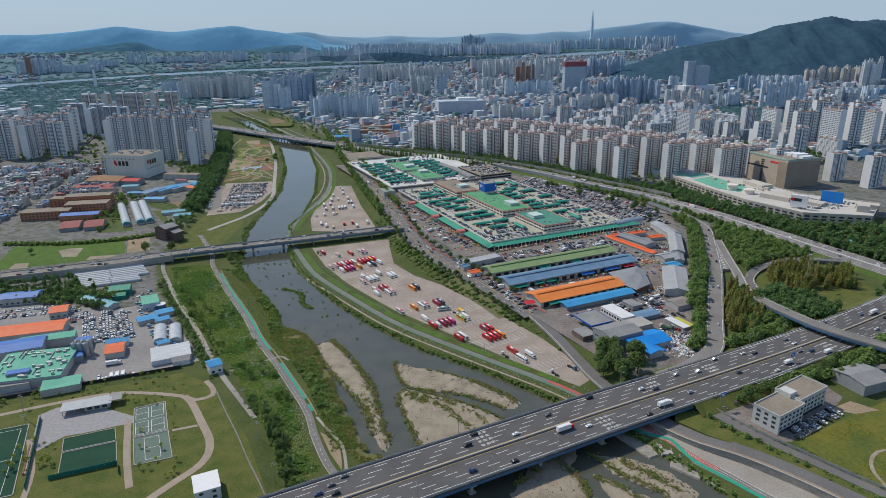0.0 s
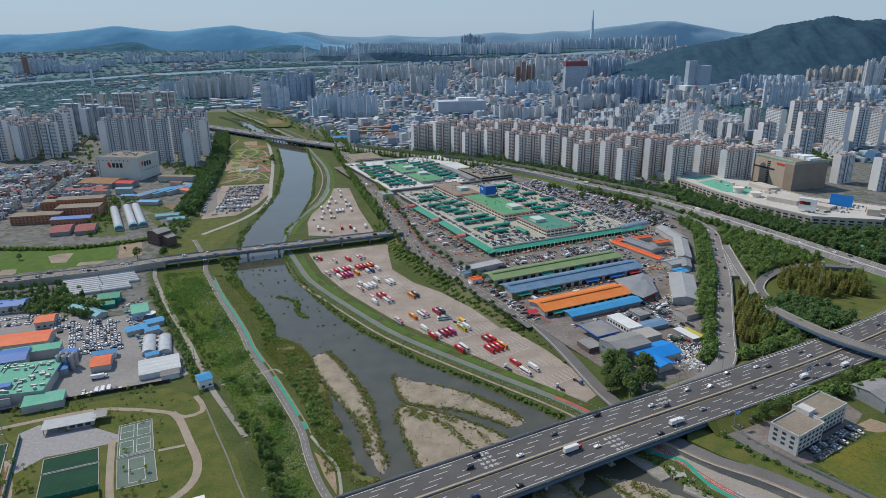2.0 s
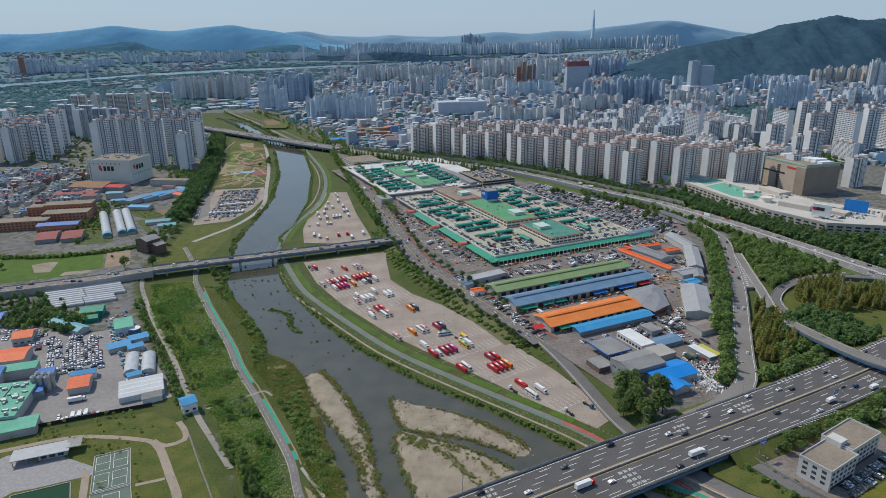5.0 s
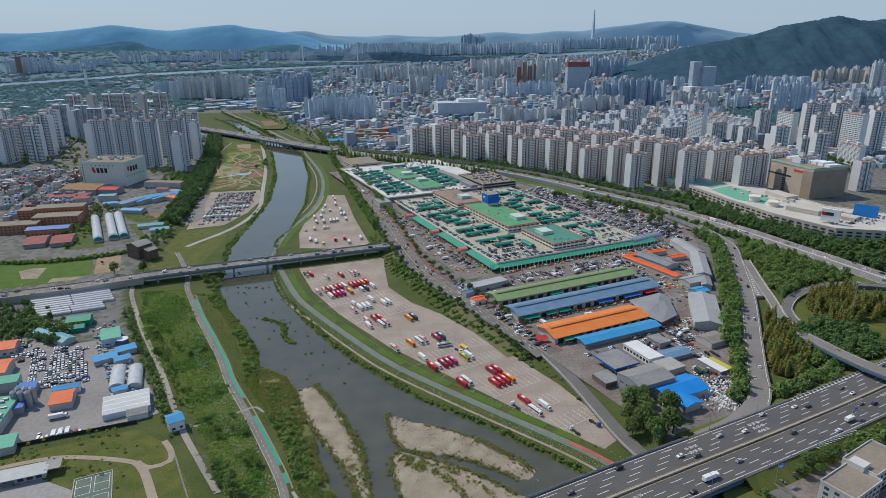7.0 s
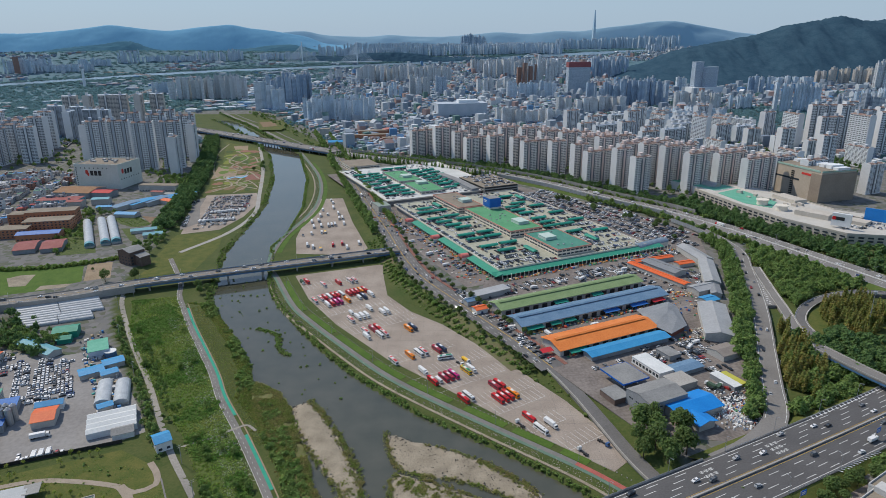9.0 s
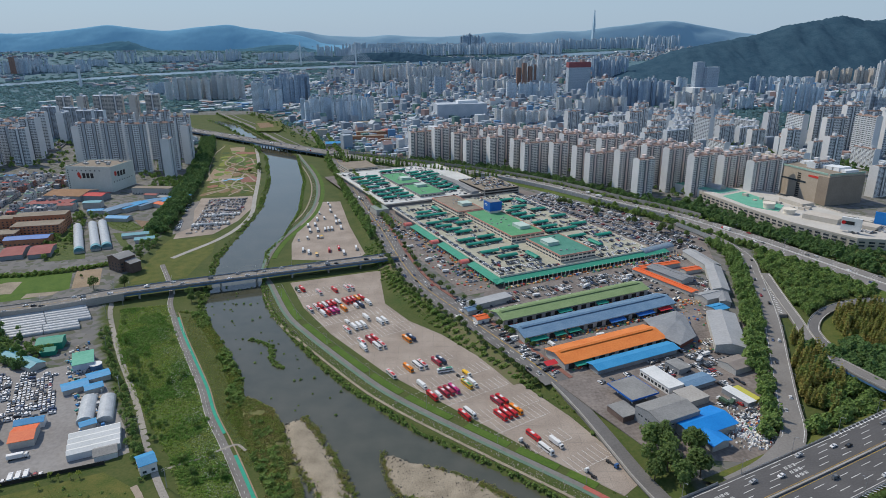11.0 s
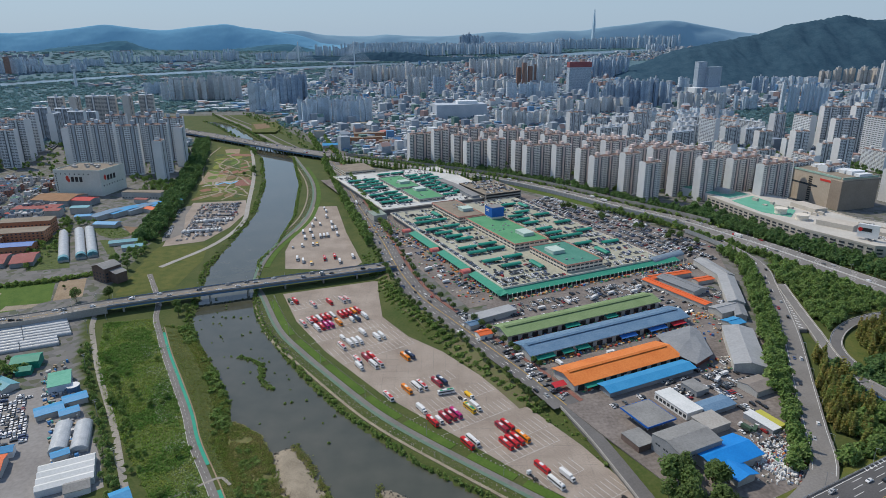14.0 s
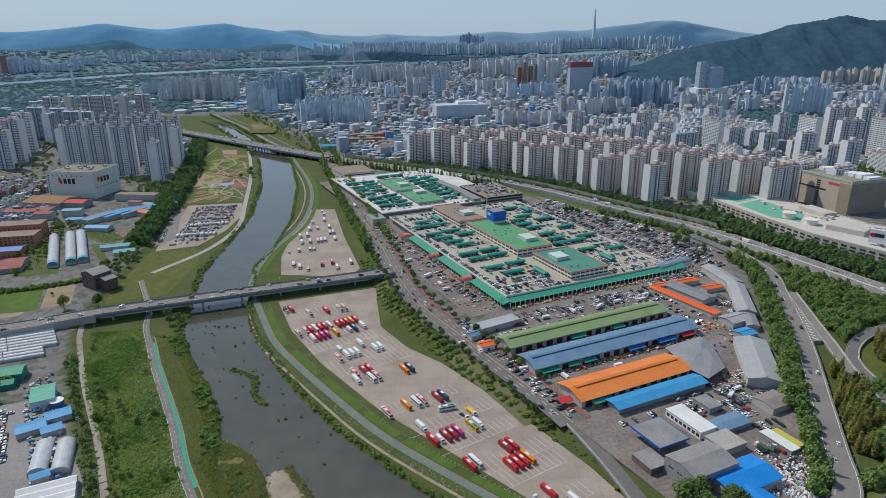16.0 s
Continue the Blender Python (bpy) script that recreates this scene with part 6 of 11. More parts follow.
deck += rows_in(mk_poly(168, 194, 12, 140), 25, DECK + 0.02, 33, 0.62, 7)
deck += rows_in(mk_poly(178, 194, 150, 290), 115, DECK + 0.02, 38, 0.55, 7)
deck += rows_in(mk_poly(162, 214, 320, 396), 25, CITY_R + 12.4, 39, 0.6, 6)
deck += rows_in(mk_poly(130, 166, 10, 40), 25, DECK + 0.02, 34, 0.6)
deck += rows_in(mk_poly(8, 26, 330, 550), 115, DECK + 0.02, 35, 0.3)
taken = {(round(q[0] / 3), round(q[1] / 3)) for q in deck}
more = rows_in(mk_poly(18, 70, 44, 292), 25, DECK + 0.02, 131, 0.42, 7) + rows_in(mk_poly(130, 176, 14, 296), 25, DECK + 0.02, 132, 0.42, 7) + rows_in(mk_poly(8, 58, 330, 552), 25, DECK + 0.02, 133, 0.3, 8) + rows_in(mk_poly(110, 160, 326, 552), 25, DECK + 0.02, 134, 0.3, 8)
for q in more:
    c_ = (round(q[0] / 3), round(q[1] / 3))
    if not any((c_[0] + i, c_[1] + j) in taken for i in (-1, 0, 1) for j in (-1, 0, 1)):
        deck.append(q)
park(deck, "parked_cars", "rows of parked cars on the market roof deck")
yard = rows_in(mk_poly(-10, 190, -26, -14), 25, CITY_R + 0.08, 41, 0.55)
yard += rows_in(mk_poly(-38, 140, -48, -42), 25, CITY_R + 0.08, 42, 0.5)
yard += rows_in(mk_poly(-50, -42, -160, -70), 115, CITY_R + 0.08, 43, 0.4)
yard += rows_in(mk_poly(48, 76, -200, -180), 30, CITY_R + 0.08, 44, 0.5)
yard += rows_in(mk_poly(44, 62, -228, -204), 20, CITY_R + 0.08, 45, 0.55)
yard += rows_in(mk_poly(-30, 2, -186, -179), 25, CITY_R + 0.08, 46, 0.5)
yard += rows_in(mk_poly(204, 290, 20, 210), 115, CITY_R + 0.08, 47, 0.6, 5)
yard += rows_in(mk_poly(202, 262, 210, 300), 115, CITY_R + 0.08, 48, 0.8, 4)
yard += rows_in(mk_poly(150, 236, -20, -8), 25, CITY_R + 0.08, 49, 0.6)
yard += rows_in(mk_poly(-20, -10, 20, 280), 115, CITY_R + 0.08, 50, 0.3)
for v_ in (225, 240, 255, 270, 285, 300, 150, 165, 180, 195, 120, 135):
    put(COACH["s"], *market(290 - v_ * 0.13 if v_ > 140 else 276, v_), CITY_R + 0.08, 25)
park(yard, "parked_cars", "cars and vans parked in the market yard")
for i, (u, v, k) in enumerate([(20, -34, "s"), (48, -33, "s"), (75, -36, "t"), (96, -34, "s"), (130, -33, "s"), (-24, -122, "s"), (76, -130, "t"), (88, -100, "s"), (20, -126, "s"), (6, -160, "s"), (60, -190, "s"), (70, -186, "s"), (-44, -100, "s"), (30, -238, "d"), (34, -242, "d"), (118, -40, "s"), (-28, 60, "s"), (-28, 75, "s"), (-29, 100, "t"), (-30, 150, "s")]):
    put(COACH[k], *market(u, v), CITY_R + 0.08, 25 + (0, 90, 25, 180)[i % 4])
p3 = rows_in([(-318, 870), (-350, 1050), (-296, 1062), (-280, 990), (-284, 890)], 8, 0.15, 51, 0.75, 5)
park(p3, "parked_cars", "rows of cars in the gravel car park")

# ---- trees, bushes and meadow ----
def leaves(mb, lobes, n, size, seed, mi=0):
    """Leaf clumps: small bent faces spread over the lobes of a crown."""
    g = random.Random(seed)
    tot = sum(r * r for *_, r in lobes)
    for x, y, z, r in lobes:
        for _ in range(max(3, int(n * r * r / tot))):
            d = Vector((g.gauss(0, 1), g.gauss(0, 1), g.gauss(0.25, 1))).normalized()
            p = Vector((x, y, z)) + d * r * g.uniform(0.65, 1.08)
            a = d.cross(Vector((g.uniform(-1, 1), g.uniform(-1, 1), g.uniform(-1, 1)))).normalized()
            nrm = (d + Vector((g.uniform(-0.6, 0.6), g.uniform(-0.6, 0.6), g.uniform(0.1, 1.0)))).normalized()
            a = (a - nrm * a.dot(nrm)).normalized()
            b = nrm.cross(a)
            s = size * g.uniform(0.6, 1.25)
            q = [p + a * s - nrm * s * 0.25, p + b * s * 0.8 + nrm * s * 0.1, p - a * s - nrm * s * 0.25, p - b * s * 0.8 + nrm * s * 0.1]
            mb.add([tuple(v) for v in q], [(0, 1, 2, 3)], mi)
    return mb


def crown_lobes(h, w, seed, kind):
    g = random.Random(seed)
    if kind == "column":
        return [(g.uniform(-.2, .2), g.uniform(-.2, .2), h * (0.22 + 0.72 * i / 5), w * (0.62, 0.6, 0.5, 0.4, 0.28, 0.15)[i]) for i in range(6)]
    out = [(0, 0, h * 0.66, w * 0.62)]
    for i in range(6):
        a = i * 1.05 + g.uniform(-0.3, 0.3)
        d = w * g.uniform(0.4, 0.62)
        out.append((math.cos(a) * d, math.sin(a) * d, h * g.uniform(0.42, 0.78), w * g.uniform(0.32, 0.48)))
    out.append((g.uniform(-.5, .5), g.uniform(-.5, .5), h * 0.88, w * 0.36))
    return out


def trunk(mb, h, r, seed, mi=0):
    g = random.Random(seed)
    mb.tube((0, 0, -0.4), (0.1, 0, h * 0.45), r, r * 0.6, 6, mi)
    for i in range(4):
        a = i * 1.6 + g.uniform(0, 0.5)
        mb.tube((0.1, 0, h * (0.3 + 0.05 * i)), (math.cos(a) * h * 0.2, math.sin(a) * h * 0.2, h * (0.6 + 0.05 * i)), r * 0.45, r * 0.15, 5, mi)
    mb.tube((0.1, 0, h * 0.45), (0, 0.1, h * 0.85), r * 0.6, r * 0.15, 5, mi)
    return mb


def tree_thing(label, h, w, n, size, seed, kind, leaf):
    t = tagged(new("tree"), label, "tree", "trees")
    part("trunk", trunk(MB(), h, 0.06 * w, seed), M_BARK, t)
    part("crown", leaves(MB(), crown_lobes(h, w, seed, kind), n, size, seed), leaf, t)
    return t


def tree_stamp(h, w, n, size, seed, kind):
    mb = MB()
    leaves(mb, crown_lobes(h, w, seed, kind), n, size, seed)
    mb.tube((0, 0, -0.4), (0, 0, h * 0.6), 0.05 * w, 0.02 * w, 5, 1)
    return mb


TREES = [tree_thing("broad leafy green tree with open crown", 11, 5.2, 330, 0.75, 1, "broad", M_LEAF), tree_thing("young light-green park tree with a thin crown", 7, 2.4, 110, 0.42, 2, "broad", M_LEAF_YOUNG), tree_thing("narrow conical dark green tree", 14, 3.6, 300, 0.7, 3, "column", M_LEAF), tree_thing("broad old tree with uneven crown", 13, 6.4, 420, 0.8, 4, "broad", M_LEAF)]
used_tree = set()
tr = random.Random(77)


def put_tree(k, x, y, s=1.0, z=None):
    b = TREES[k]
    m = pose(x, y, g1(x, y) if z is None else z, 0, 0, tr.uniform(0, 360))
    if id(b) in used_tree:
        ob = copy_thing(b, m)
    else:
        used_tree.add(id(b))
        ob = b
        ob.matrix_basis = m
    ob.scale = (s, s, s * tr.uniform(0.9, 1.1))
    return ob


def along(line, lo, hi, gap, seed, a=None, b=None, ax=0, z=None):
    """Places along a line between two offsets."""
    g = random.Random(seed)
    nn = normals(line)
    out = []
    s = np.concatenate([[0], np.cumsum(np.linalg.norm(np.diff(line[:, :2], axis=0), axis=1))])
    q = 0.0
    while q < s[-1]:
        i = max(0, int(np.searchsorted(s, q)) - 1)
        o = g.uniform(lo, hi)
        x, y = line[i, 0] + nn[i, 0] * o + g.uniform(-1.5, 1.5), line[i, 1] + nn[i, 1] * o + g.uniform(-1.5, 1.5)
        c = line[i, ax]
        if (a is None or c >= a) and (b is None or c <= b):
            out.append((x, y))
        q += gap * g.uniform(0.7, 1.3)
    return out


S_MID = [tree_stamp(10, 4.8, 84, 1.42, 11, "broad"), tree_stamp(12, 5.4, 92, 1.52, 12, "broad"), tree_stamp(8, 4.4, 76, 1.38, 13, "broad")]
S_BROAD = [tree_stamp(10, 4.8, 150, 1.0, 11, "broad"), tree_stamp(12, 5.4, 170, 1.06, 12, "broad"), tree_stamp(8, 4.4, 140, 0.95, 13, "broad")]
S_CONE = [tree_stamp(14, 3.4, 150, 0.86, 14, "column"), tree_stamp(17, 3.8, 165, 0.92, 15, "column")]
S_BUSH = [leaves(MB(), [(0, 0, 0.6, 1.0), (0.8, 0.4, 0.5, 0.7), (-0.7, 0.5, 0.5, 0.8)], 24, 0.6, 16), leaves(MB(), [(0, 0, 0.8, 1.1), (0.9, -0.4, 0.6, 0.8), (-0.6, -0.7, 0.6, 0.7)], 27, 0.64, 17)]
for b_ in S_BUSH:
    b_.tube((0, 0, -0.3), (0, 0, 0.6), 0.06, 0.03, 4, 1)


def wood(name, label, places, kinds, seed, smin=0.75, smax=1.2, mats=None, zf=None, category="trees"):
    g = random.Random(seed)
    sets = [[] for _ in kinds]
    for x, y in places:
        s = g.uniform(smin, smax)
        sets[g.randrange(len(kinds))].append((x, y, (g1(x, y) if zf is None else zf) - 0.2, g.uniform(0, 360), s, s * g.uniform(0.85, 1.2)))
    for k, sp in zip(kinds, sets):
        if sp:
            tagged(new(name, stamp(name, k, sp, mats or [M_SHRUB if category != "trees" else M_LEAF_STUFF, M_BARK])), label, category, "", "stuff")


# single trees near the camera's way
for x, y in along(R2, 11.5, 14, 13, 1, -75, 60):
    put_tree(0, x, y, tr.uniform(0.55, 0.75))
for x, y in along(R2, -15, -12, 8, 2, -66, 90):
    put_tree(tr.choice((0, 3)), x, y, tr.uniform(0.38, 0.58))
for x, y in scatter([(112, 402), (128, 386), (146, 404), (150, 428), (128, 444), (114, 425)], 16, 3):
    put_tree(3, x, y, tr.uniform(1.0, 1.35))
for x, y, s in ((-337, 684, 0.95), (-312, 694, 0.95), (-468, 684, 0.6), (-366, 716, 0.3), (-238, 668, 0.8), (-232, 655, 0.7), (-228, 663, 0.6), (-330, 770, 0.8), (-322, 745, 0.9)):
    put_tree(3, x, y, s)
for x, y in scatter([(-300, 376), (-190, 414), (-192, 404), (-296, 360)], 26, 5):
    put_tree(1, x, y, tr.uniform(0.5, 0.85))
for x, y in scatter([(-232, 378), (-176, 374), (-160, 330), (-135, 300), (-150, 290), (-178, 300), (-198, 366)], 22, 6):
    put_tree(1, x, y, tr.uniform(0.45, 0.75))
for x, y in scatter([(-262, 345), (-236, 330), (-215, 300), (-245, 296)], 16, 7):
    put_tree(1, x, y, tr.uniform(0.5, 0.85))
for x, y in along(LEVEE, 3, 9, 5.5, 8, 285, 345, 1):
    put_tree(tr.choice((0, 2)), x, y, tr.uniform(0.5, 0.85))
for x, y in along(R4, -32, -24, 3.6, 9, 180, 300):
    put_tree(tr.choice((0, 3)), x, y, tr.uniform(0.6, 0.8))

for u, v, s in ((246, 165, 0.9), (250, 172, 0.8), (262, 110, 0.8), (258, 116, 0.7), (270, 70, 0.9), (262, 66, 0.8), (276, 62, 0.8), (280, 40, 0.7), (240, 230, 0.9), (236, 236, 0.8), (244, 222, 0.8), (250, 20, 0.6)):
    put_tree(3, *market(u, v), s)
# woods and hedges
wood("street_trees", "row of leafy trees beside the market street", along(R2, -19, -11, 3.2, 21, -330, -66) + along(R2, 12, 15, 8, 22, -300, -75), S_MID, 1, 0.7, 1.05)
wood("wood", "dense wood between market and ramp", along(R5, 9, 15, 1.6, 22, 425, 505, 1) + along(R5, 9, 22, 1.1, 23, 500, 800, 1) + along(R5, 9, 20, 2.0, 24, 520, 640, 1), S_BROAD[:2] + S_CONE[:1], 2, 0.7, 1.05)
BRANCH_GAP = smooth_line([(420, 622), (382, 630), (348, 621), (322, 604), (304, 582), (297, 563), (292, 540)], 5)
BRANCH_GAP2 = smooth_line([(321, 700), (310, 655), (302, 620), (297, 596), (289, 568), (284, 545)], 5)


RAMP_GAPS = ((BRANCH_GAP, 7.5), (BRANCH_GAP2, 7.5), (R5, 9.5), (R3, 23), (R4, 27))
wood("wood", "dense green wood between ramp and motorway", clear_of(scatter([(326, 752), (372, 752), (396, 640), (345, 634), (312, 600), (312, 670)], 520, 25).tolist(), *RAMP_GAPS), S_BROAD, 3, 0.55, 0.95)
wood("wood", "rust-tinged conical trees beside the ramp", clear_of(scatter([(262, 566), (290, 552), (272, 488), (246, 450), (230, 455), (240, 495)], 150, 26).tolist(), *RAMP_GAPS), S_CONE, 4, 0.7, 1.0, [M_LEAF_RUST, M_BARK])
wood("wood", "dark broad trees at the end of the flyover", clear_of(scatter([(276, 560), (300, 552), (335, 530), (342, 500), (322, 484), (293, 476), (268, 488)], 190, 27).tolist(), *RAMP_GAPS), S_BROAD, 5, 0.75, 1.1, [M_LEAF_DARK, M_BARK])
wood("wood", "round green trees beside the expressway", clear_of(scatter([(262, 490), (300, 488), (290, 466), (236, 448)], 70, 28).tolist(), *RAMP_GAPS), S_BROAD, 6, 0.55, 0.9)
wood("wood", "rust-tinged conical trees inside the loop", clear_of(scatter([(333, 610), (396, 636), (358, 560), (330, 533), (308, 545)], 210, 29).tolist(), *RAMP_GAPS), S_CONE, 16, 0.7, 1.0, [M_LEAF_RUST, M_BARK])
wood("wood", "rust-tinged conical trees beside the motorway", clear_of(scatter([(372, 592), (415, 604), (390, 552), (362, 554)], 100, 30).tolist(), *RAMP_GAPS), S_CONE, 17, 0.65, 0.95, [M_LEAF_RUST, M_BARK])
wood("wood", "spreading pines on the loop lawn", [(404, 540), (410, 532), (414, 546), (398, 532), (420, 540)], S_BROAD, 18, 0.8, 1.1, [M_LEAF_DARK, M_BARK])
wood("motorway_trees", "thick belt of dark trees beyond the motorway", along(R3, 22, 44, 1.4, 27, 300, 620), S_MID + S_CONE[:1], 7, 0.75, 1.1, [M_LEAF_DARK, M_BARK])
wood("motorway_trees", "tall trees before the shopping mall", scatter([(322, 962), (360, 1012), (384, 930), (412, 845), (455, 772), (440, 715), (405, 762), (368, 850)], 230, 92), S_MID, 93, 0.7, 1.05, [M_LEAF_DARK, M_BARK])
wood("motorway_trees", "trees before the apartment blocks", along(R3, 30, 56, 2.2, 28, -80, 340), S_MID, 8, 0.8, 1.1, [M_LEAF_DARK, M_BARK])
wood("poplar_row", "row of dark conical trees beside the motorway", along(R3, -25, -21, 6.0, 29, -215, 110), S_CONE, 9, 0.9, 1.2)
wood("motorway_bushes", "bushes on the motorway slope", along(R3, -30, -19, 3.0, 30, 230, 420), S_BROAD, 10, 0.5, 0.9)
wood("poplar_row", "sparse tall poplars beside the motorway", along(R3, 20, 24, 9.0, 39, -230, 120), S_CONE, 19, 0.7, 1.0)
wood("expressway_trees", "thick roadside trees along the expressway", along(R4, -40, -24, 1.3, 31, 225, 420) + along(R4, 24, 34, 3.0, 32, 230, 290), S_BROAD, 11, 0.6, 1.0)
wood("expressway_trees", "dense trees beyond the flyover", scatter([(330, 400), (370, 470), (520, 560), (620, 560), (560, 430), (420, 380)], 260, 33), S_BROAD + S_CONE[:1], 12, 0.7, 1.1)
BELT = smooth_line([(-345, 870), (-372, 1000), (-405, 1150), (-470, 1400), (-545, 1640)], 8)
wood("riverside_trees", "dark tree belt between park and apartments", along(BELT, -4, 24, 0.9, 34), S_MID, 13, 0.75, 1.2, [M_LEAF_DARK, M_BARK])
wood("levee_bushes", "dark bushes along the levee lane", along(LEVEE, 3.5, 12, 4.0, 35, 440, 580, 1), S_BROAD, 14, 0.2, 0.42)
wood("levee_bushes", "dark bushes on the town side of the levee", along(LEVEE, -8, -3.5, 6.0, 36, 400, 600, 1), S_BROAD, 15, 0.25, 0.5)
wood("levee_trees", "band of dark trees beside the levee lane", along(LEVEE, 3, 11, 1.6, 37, 279, 372, 1), S_BROAD, 16, 0.35, 0.62)
wood("town_trees", "green trees between the workshops", scatter([(-440, 575), (-330, 575), (-295, 550), (-330, 520), (-430, 555)], 120, 38) , S_BROAD, 17, 0.4, 0.75)
hedge = smooth_line([(-520, 720), (-440, 722), (-385, 738), (-345, 765)], 6)
wood("hedge", "long dark green hedge above the sports ground", along(hedge, -3, 3, 0.6, 40), S_BUSH, 20, 1.3, 2.2, category="hedge")
# river fringes
fr = []
g = random.Random(5)
for y in np.arange(240, 1430, 1.0):
    xl, xr = float(np.interp(y, RY, RL)), float(np.interp(y, QY, QR))
    if y > 480:
        if g.random() < 0.75 + 0.6 * math.sin(y * 0.05):
            fr.append((xl - g.uniform(-1, 7), y))
    fr.append((xr + g.uniform(0, 4.5), y))
wood("river_shrubs", "reeds and willow shrubs along the river banks", fr, S_BUSH, 21, 0.5, 1.25, category="shrubs")
isl = smooth_line([(-156, 581), (-147, 576), (-136, 566), (-132, 551), (-126, 540), (-119, 531)], 2)
wood("river_islet", "low green islet of reeds in the river", along(isl, -1.6, 1.6, 0.45, 41), S_BUSH, 22, 0.5, 1.1, zf=WATER, category="reeds")
tufts = []
g = random.Random(6)
for _ in range(46):
    y = g.uniform(470, 700)
    xl, xr = float(np.interp(y, RY, RL)), float(np.interp(y, QY, QR))
    tufts.append((g.uniform(xl + 6, xr - 6), y))
wood("river_tufts", "single tufts of reed standing in the water", tufts, S_BUSH, 23, 0.4, 1.0, zf=WATER, category="reeds")
T_WEED = leaves(MB(), [(0, 0, 0.2, 0.7), (0.6, 0.35, 0.15, 0.55), (-0.5, 0.4, 0.15, 0.5)], 15, 0.3, 24)
M_WEED = leafy(mat("bar_weeds", (0.17, 0.26, 0.05), (0.33, 0.28, 0.12), 0.09, 0.95, fine=7, island=0.4))


def weeds(name, label, strokes, seed, dens=1.1, lo=0.5, hi=1.3, mats=None, zf=None):
    """Mats of low weeds along strokes (points, half width), thinning out towards the edges."""
    g = random.Random(seed)
    spots = []
    for pts, half in strokes:
        ln = smooth_line(pts, 1.0)
        nn = normals(ln)
        for i in range(len(ln)):
            for _ in range(max(1, int(half * 2 * dens))):
                o = g.gauss(0, half * 0.55)
                x, y = ln[i, 0] + nn[i, 0] * o + g.uniform(-0.7, 0.7), ln[i, 1] + nn[i, 1] * o + g.uniform(-0.7, 0.7)
                if noise.noise((x * 0.22, y * 0.22, seed)) > -0.28:
                    spots.append((x, y))
    wood(name, label, spots, [T_WEED], seed, lo, hi, mats or [M_WEED, M_BARK], zf, "weeds")


weeds("bar_weeds", "green and brown weeds round the upper gravel bar", [([(-36, 431), (-33, 414), (-27, 398), (-17, 391), (0, 387), (15, 382), (30, 374), (44, 365)], 1.6), ([(-10, 418), (7, 411), (27, 398), (46, 381), (52, 370)], 1.2), ([(20, 402), (34, 391), (44, 382), (50, 372)], 2.6)], 71, zf=WATER + 0.45)
weeds("bar_weeds", "veins of green weeds across the gravel island", [([(-30, 386), (-29, 372), (-25, 358), (-17, 336), (-12, 322)], 1.7), ([(-28, 390), (-18, 384), (-8, 374), (2, 366), (12, 352), (22, 336), (30, 322)], 2.6), ([(-18, 389), (-5, 383), (7, 377), (26, 365), (39, 353)], 1.4), ([(-20, 383), (0, 375), (14, 366), (26, 352), (34, 340)], 1.8), ([(-26, 382), (-14, 376), (-4, 372)], 3.2)], 72, zf=WATER + 0.65)
weeds("bar_weeds", "weeds along the gravel of the meadow shore", [([(-90, 468), (-68, 433), (-49, 392), (-43, 369), (-32, 328)], 2.6), ([(-103, 458), (-92, 434), (-80, 412), (-68, 393), (-54, 370), (-43, 338)], 1.8), ([(-60, 400), (-52, 378), (-44, 350)], 2.2)], 73, zf=WATER + 0.7)
weeds("bar_weeds", "weeds on the gravel below the bridge", [([(88, 316), (96, 305), (108, 292), (122, 280)], 2.2), ([(104, 310), (116, 298), (130, 284)], 3.4), ([(66, 312), (75, 298), (80, 278)], 2.4), ([(86, 296), (98, 287), (110, 272)], 2.0), ([(40, 290), (56, 302)], 2.0)], 74, zf=WATER + 0.45)
SHELF = [(-134, 492), (-114, 478), (-101, 457), (-92, 432), (-80, 408), (-72, 382), (-64, 366), (-46, 322), (-33, 312), (-46, 305), (-62, 323), (-84, 367), (-113, 429), (-132, 462)]
wood("shelf_weeds", "tall weeds and brown grasses of the river shelf", [q for q in scatter(SHELF, 4200, 75).tolist() if noise.noise((q[0] * 0.09, q[1] * 0.09, 2.0)) > -0.2], [T_WEED], 75, 0.7, 1.7, [M_WEED, M_BARK], WATER + 1.3, "weeds")
wood("shelf_bushes", "lush green bushes along the river path", [q for q in scatter([(-124, 464), (-112, 462), (-92, 420), (-74, 378), (-56, 335), (-50, 318), (-62, 326), (-84, 370), (-108, 425)], 330, 76).tolist() if noise.noise((q[0] * 0.06, q[1] * 0.06, 5.0)) > -0.12], S_BUSH, 76, 0.7, 1.5, zf=WATER + 1.3, category="bushes")
mb = MB()
sr = random.Random(78)
for b_, n in ((BAR_N, 260), (BAR_C, 520), (BAR_W, 520), (BAR_E, 220), (BAR_S, 200)):
    for x, y in scatter(b_, n, n):
        s = sr.uniform(0.25, 0.7) * (1.5 if sr.random() < 0.1 else 1)
        mb.box(x, y, WATER + 0.1, WATER + 0.75 + s * 0.4, s, s * sr.uniform(0.6, 1.0), sr.uniform(0, 90), taper=0.6)
stuff("bar_stones", mb, mat("bar_stone", (0.10, 0.09, 0.075), (0.24, 0.215, 0.18), 0.5, 0.95, island=0.4), "dark cobbles and driftwood strewn over the gravel", "stones")
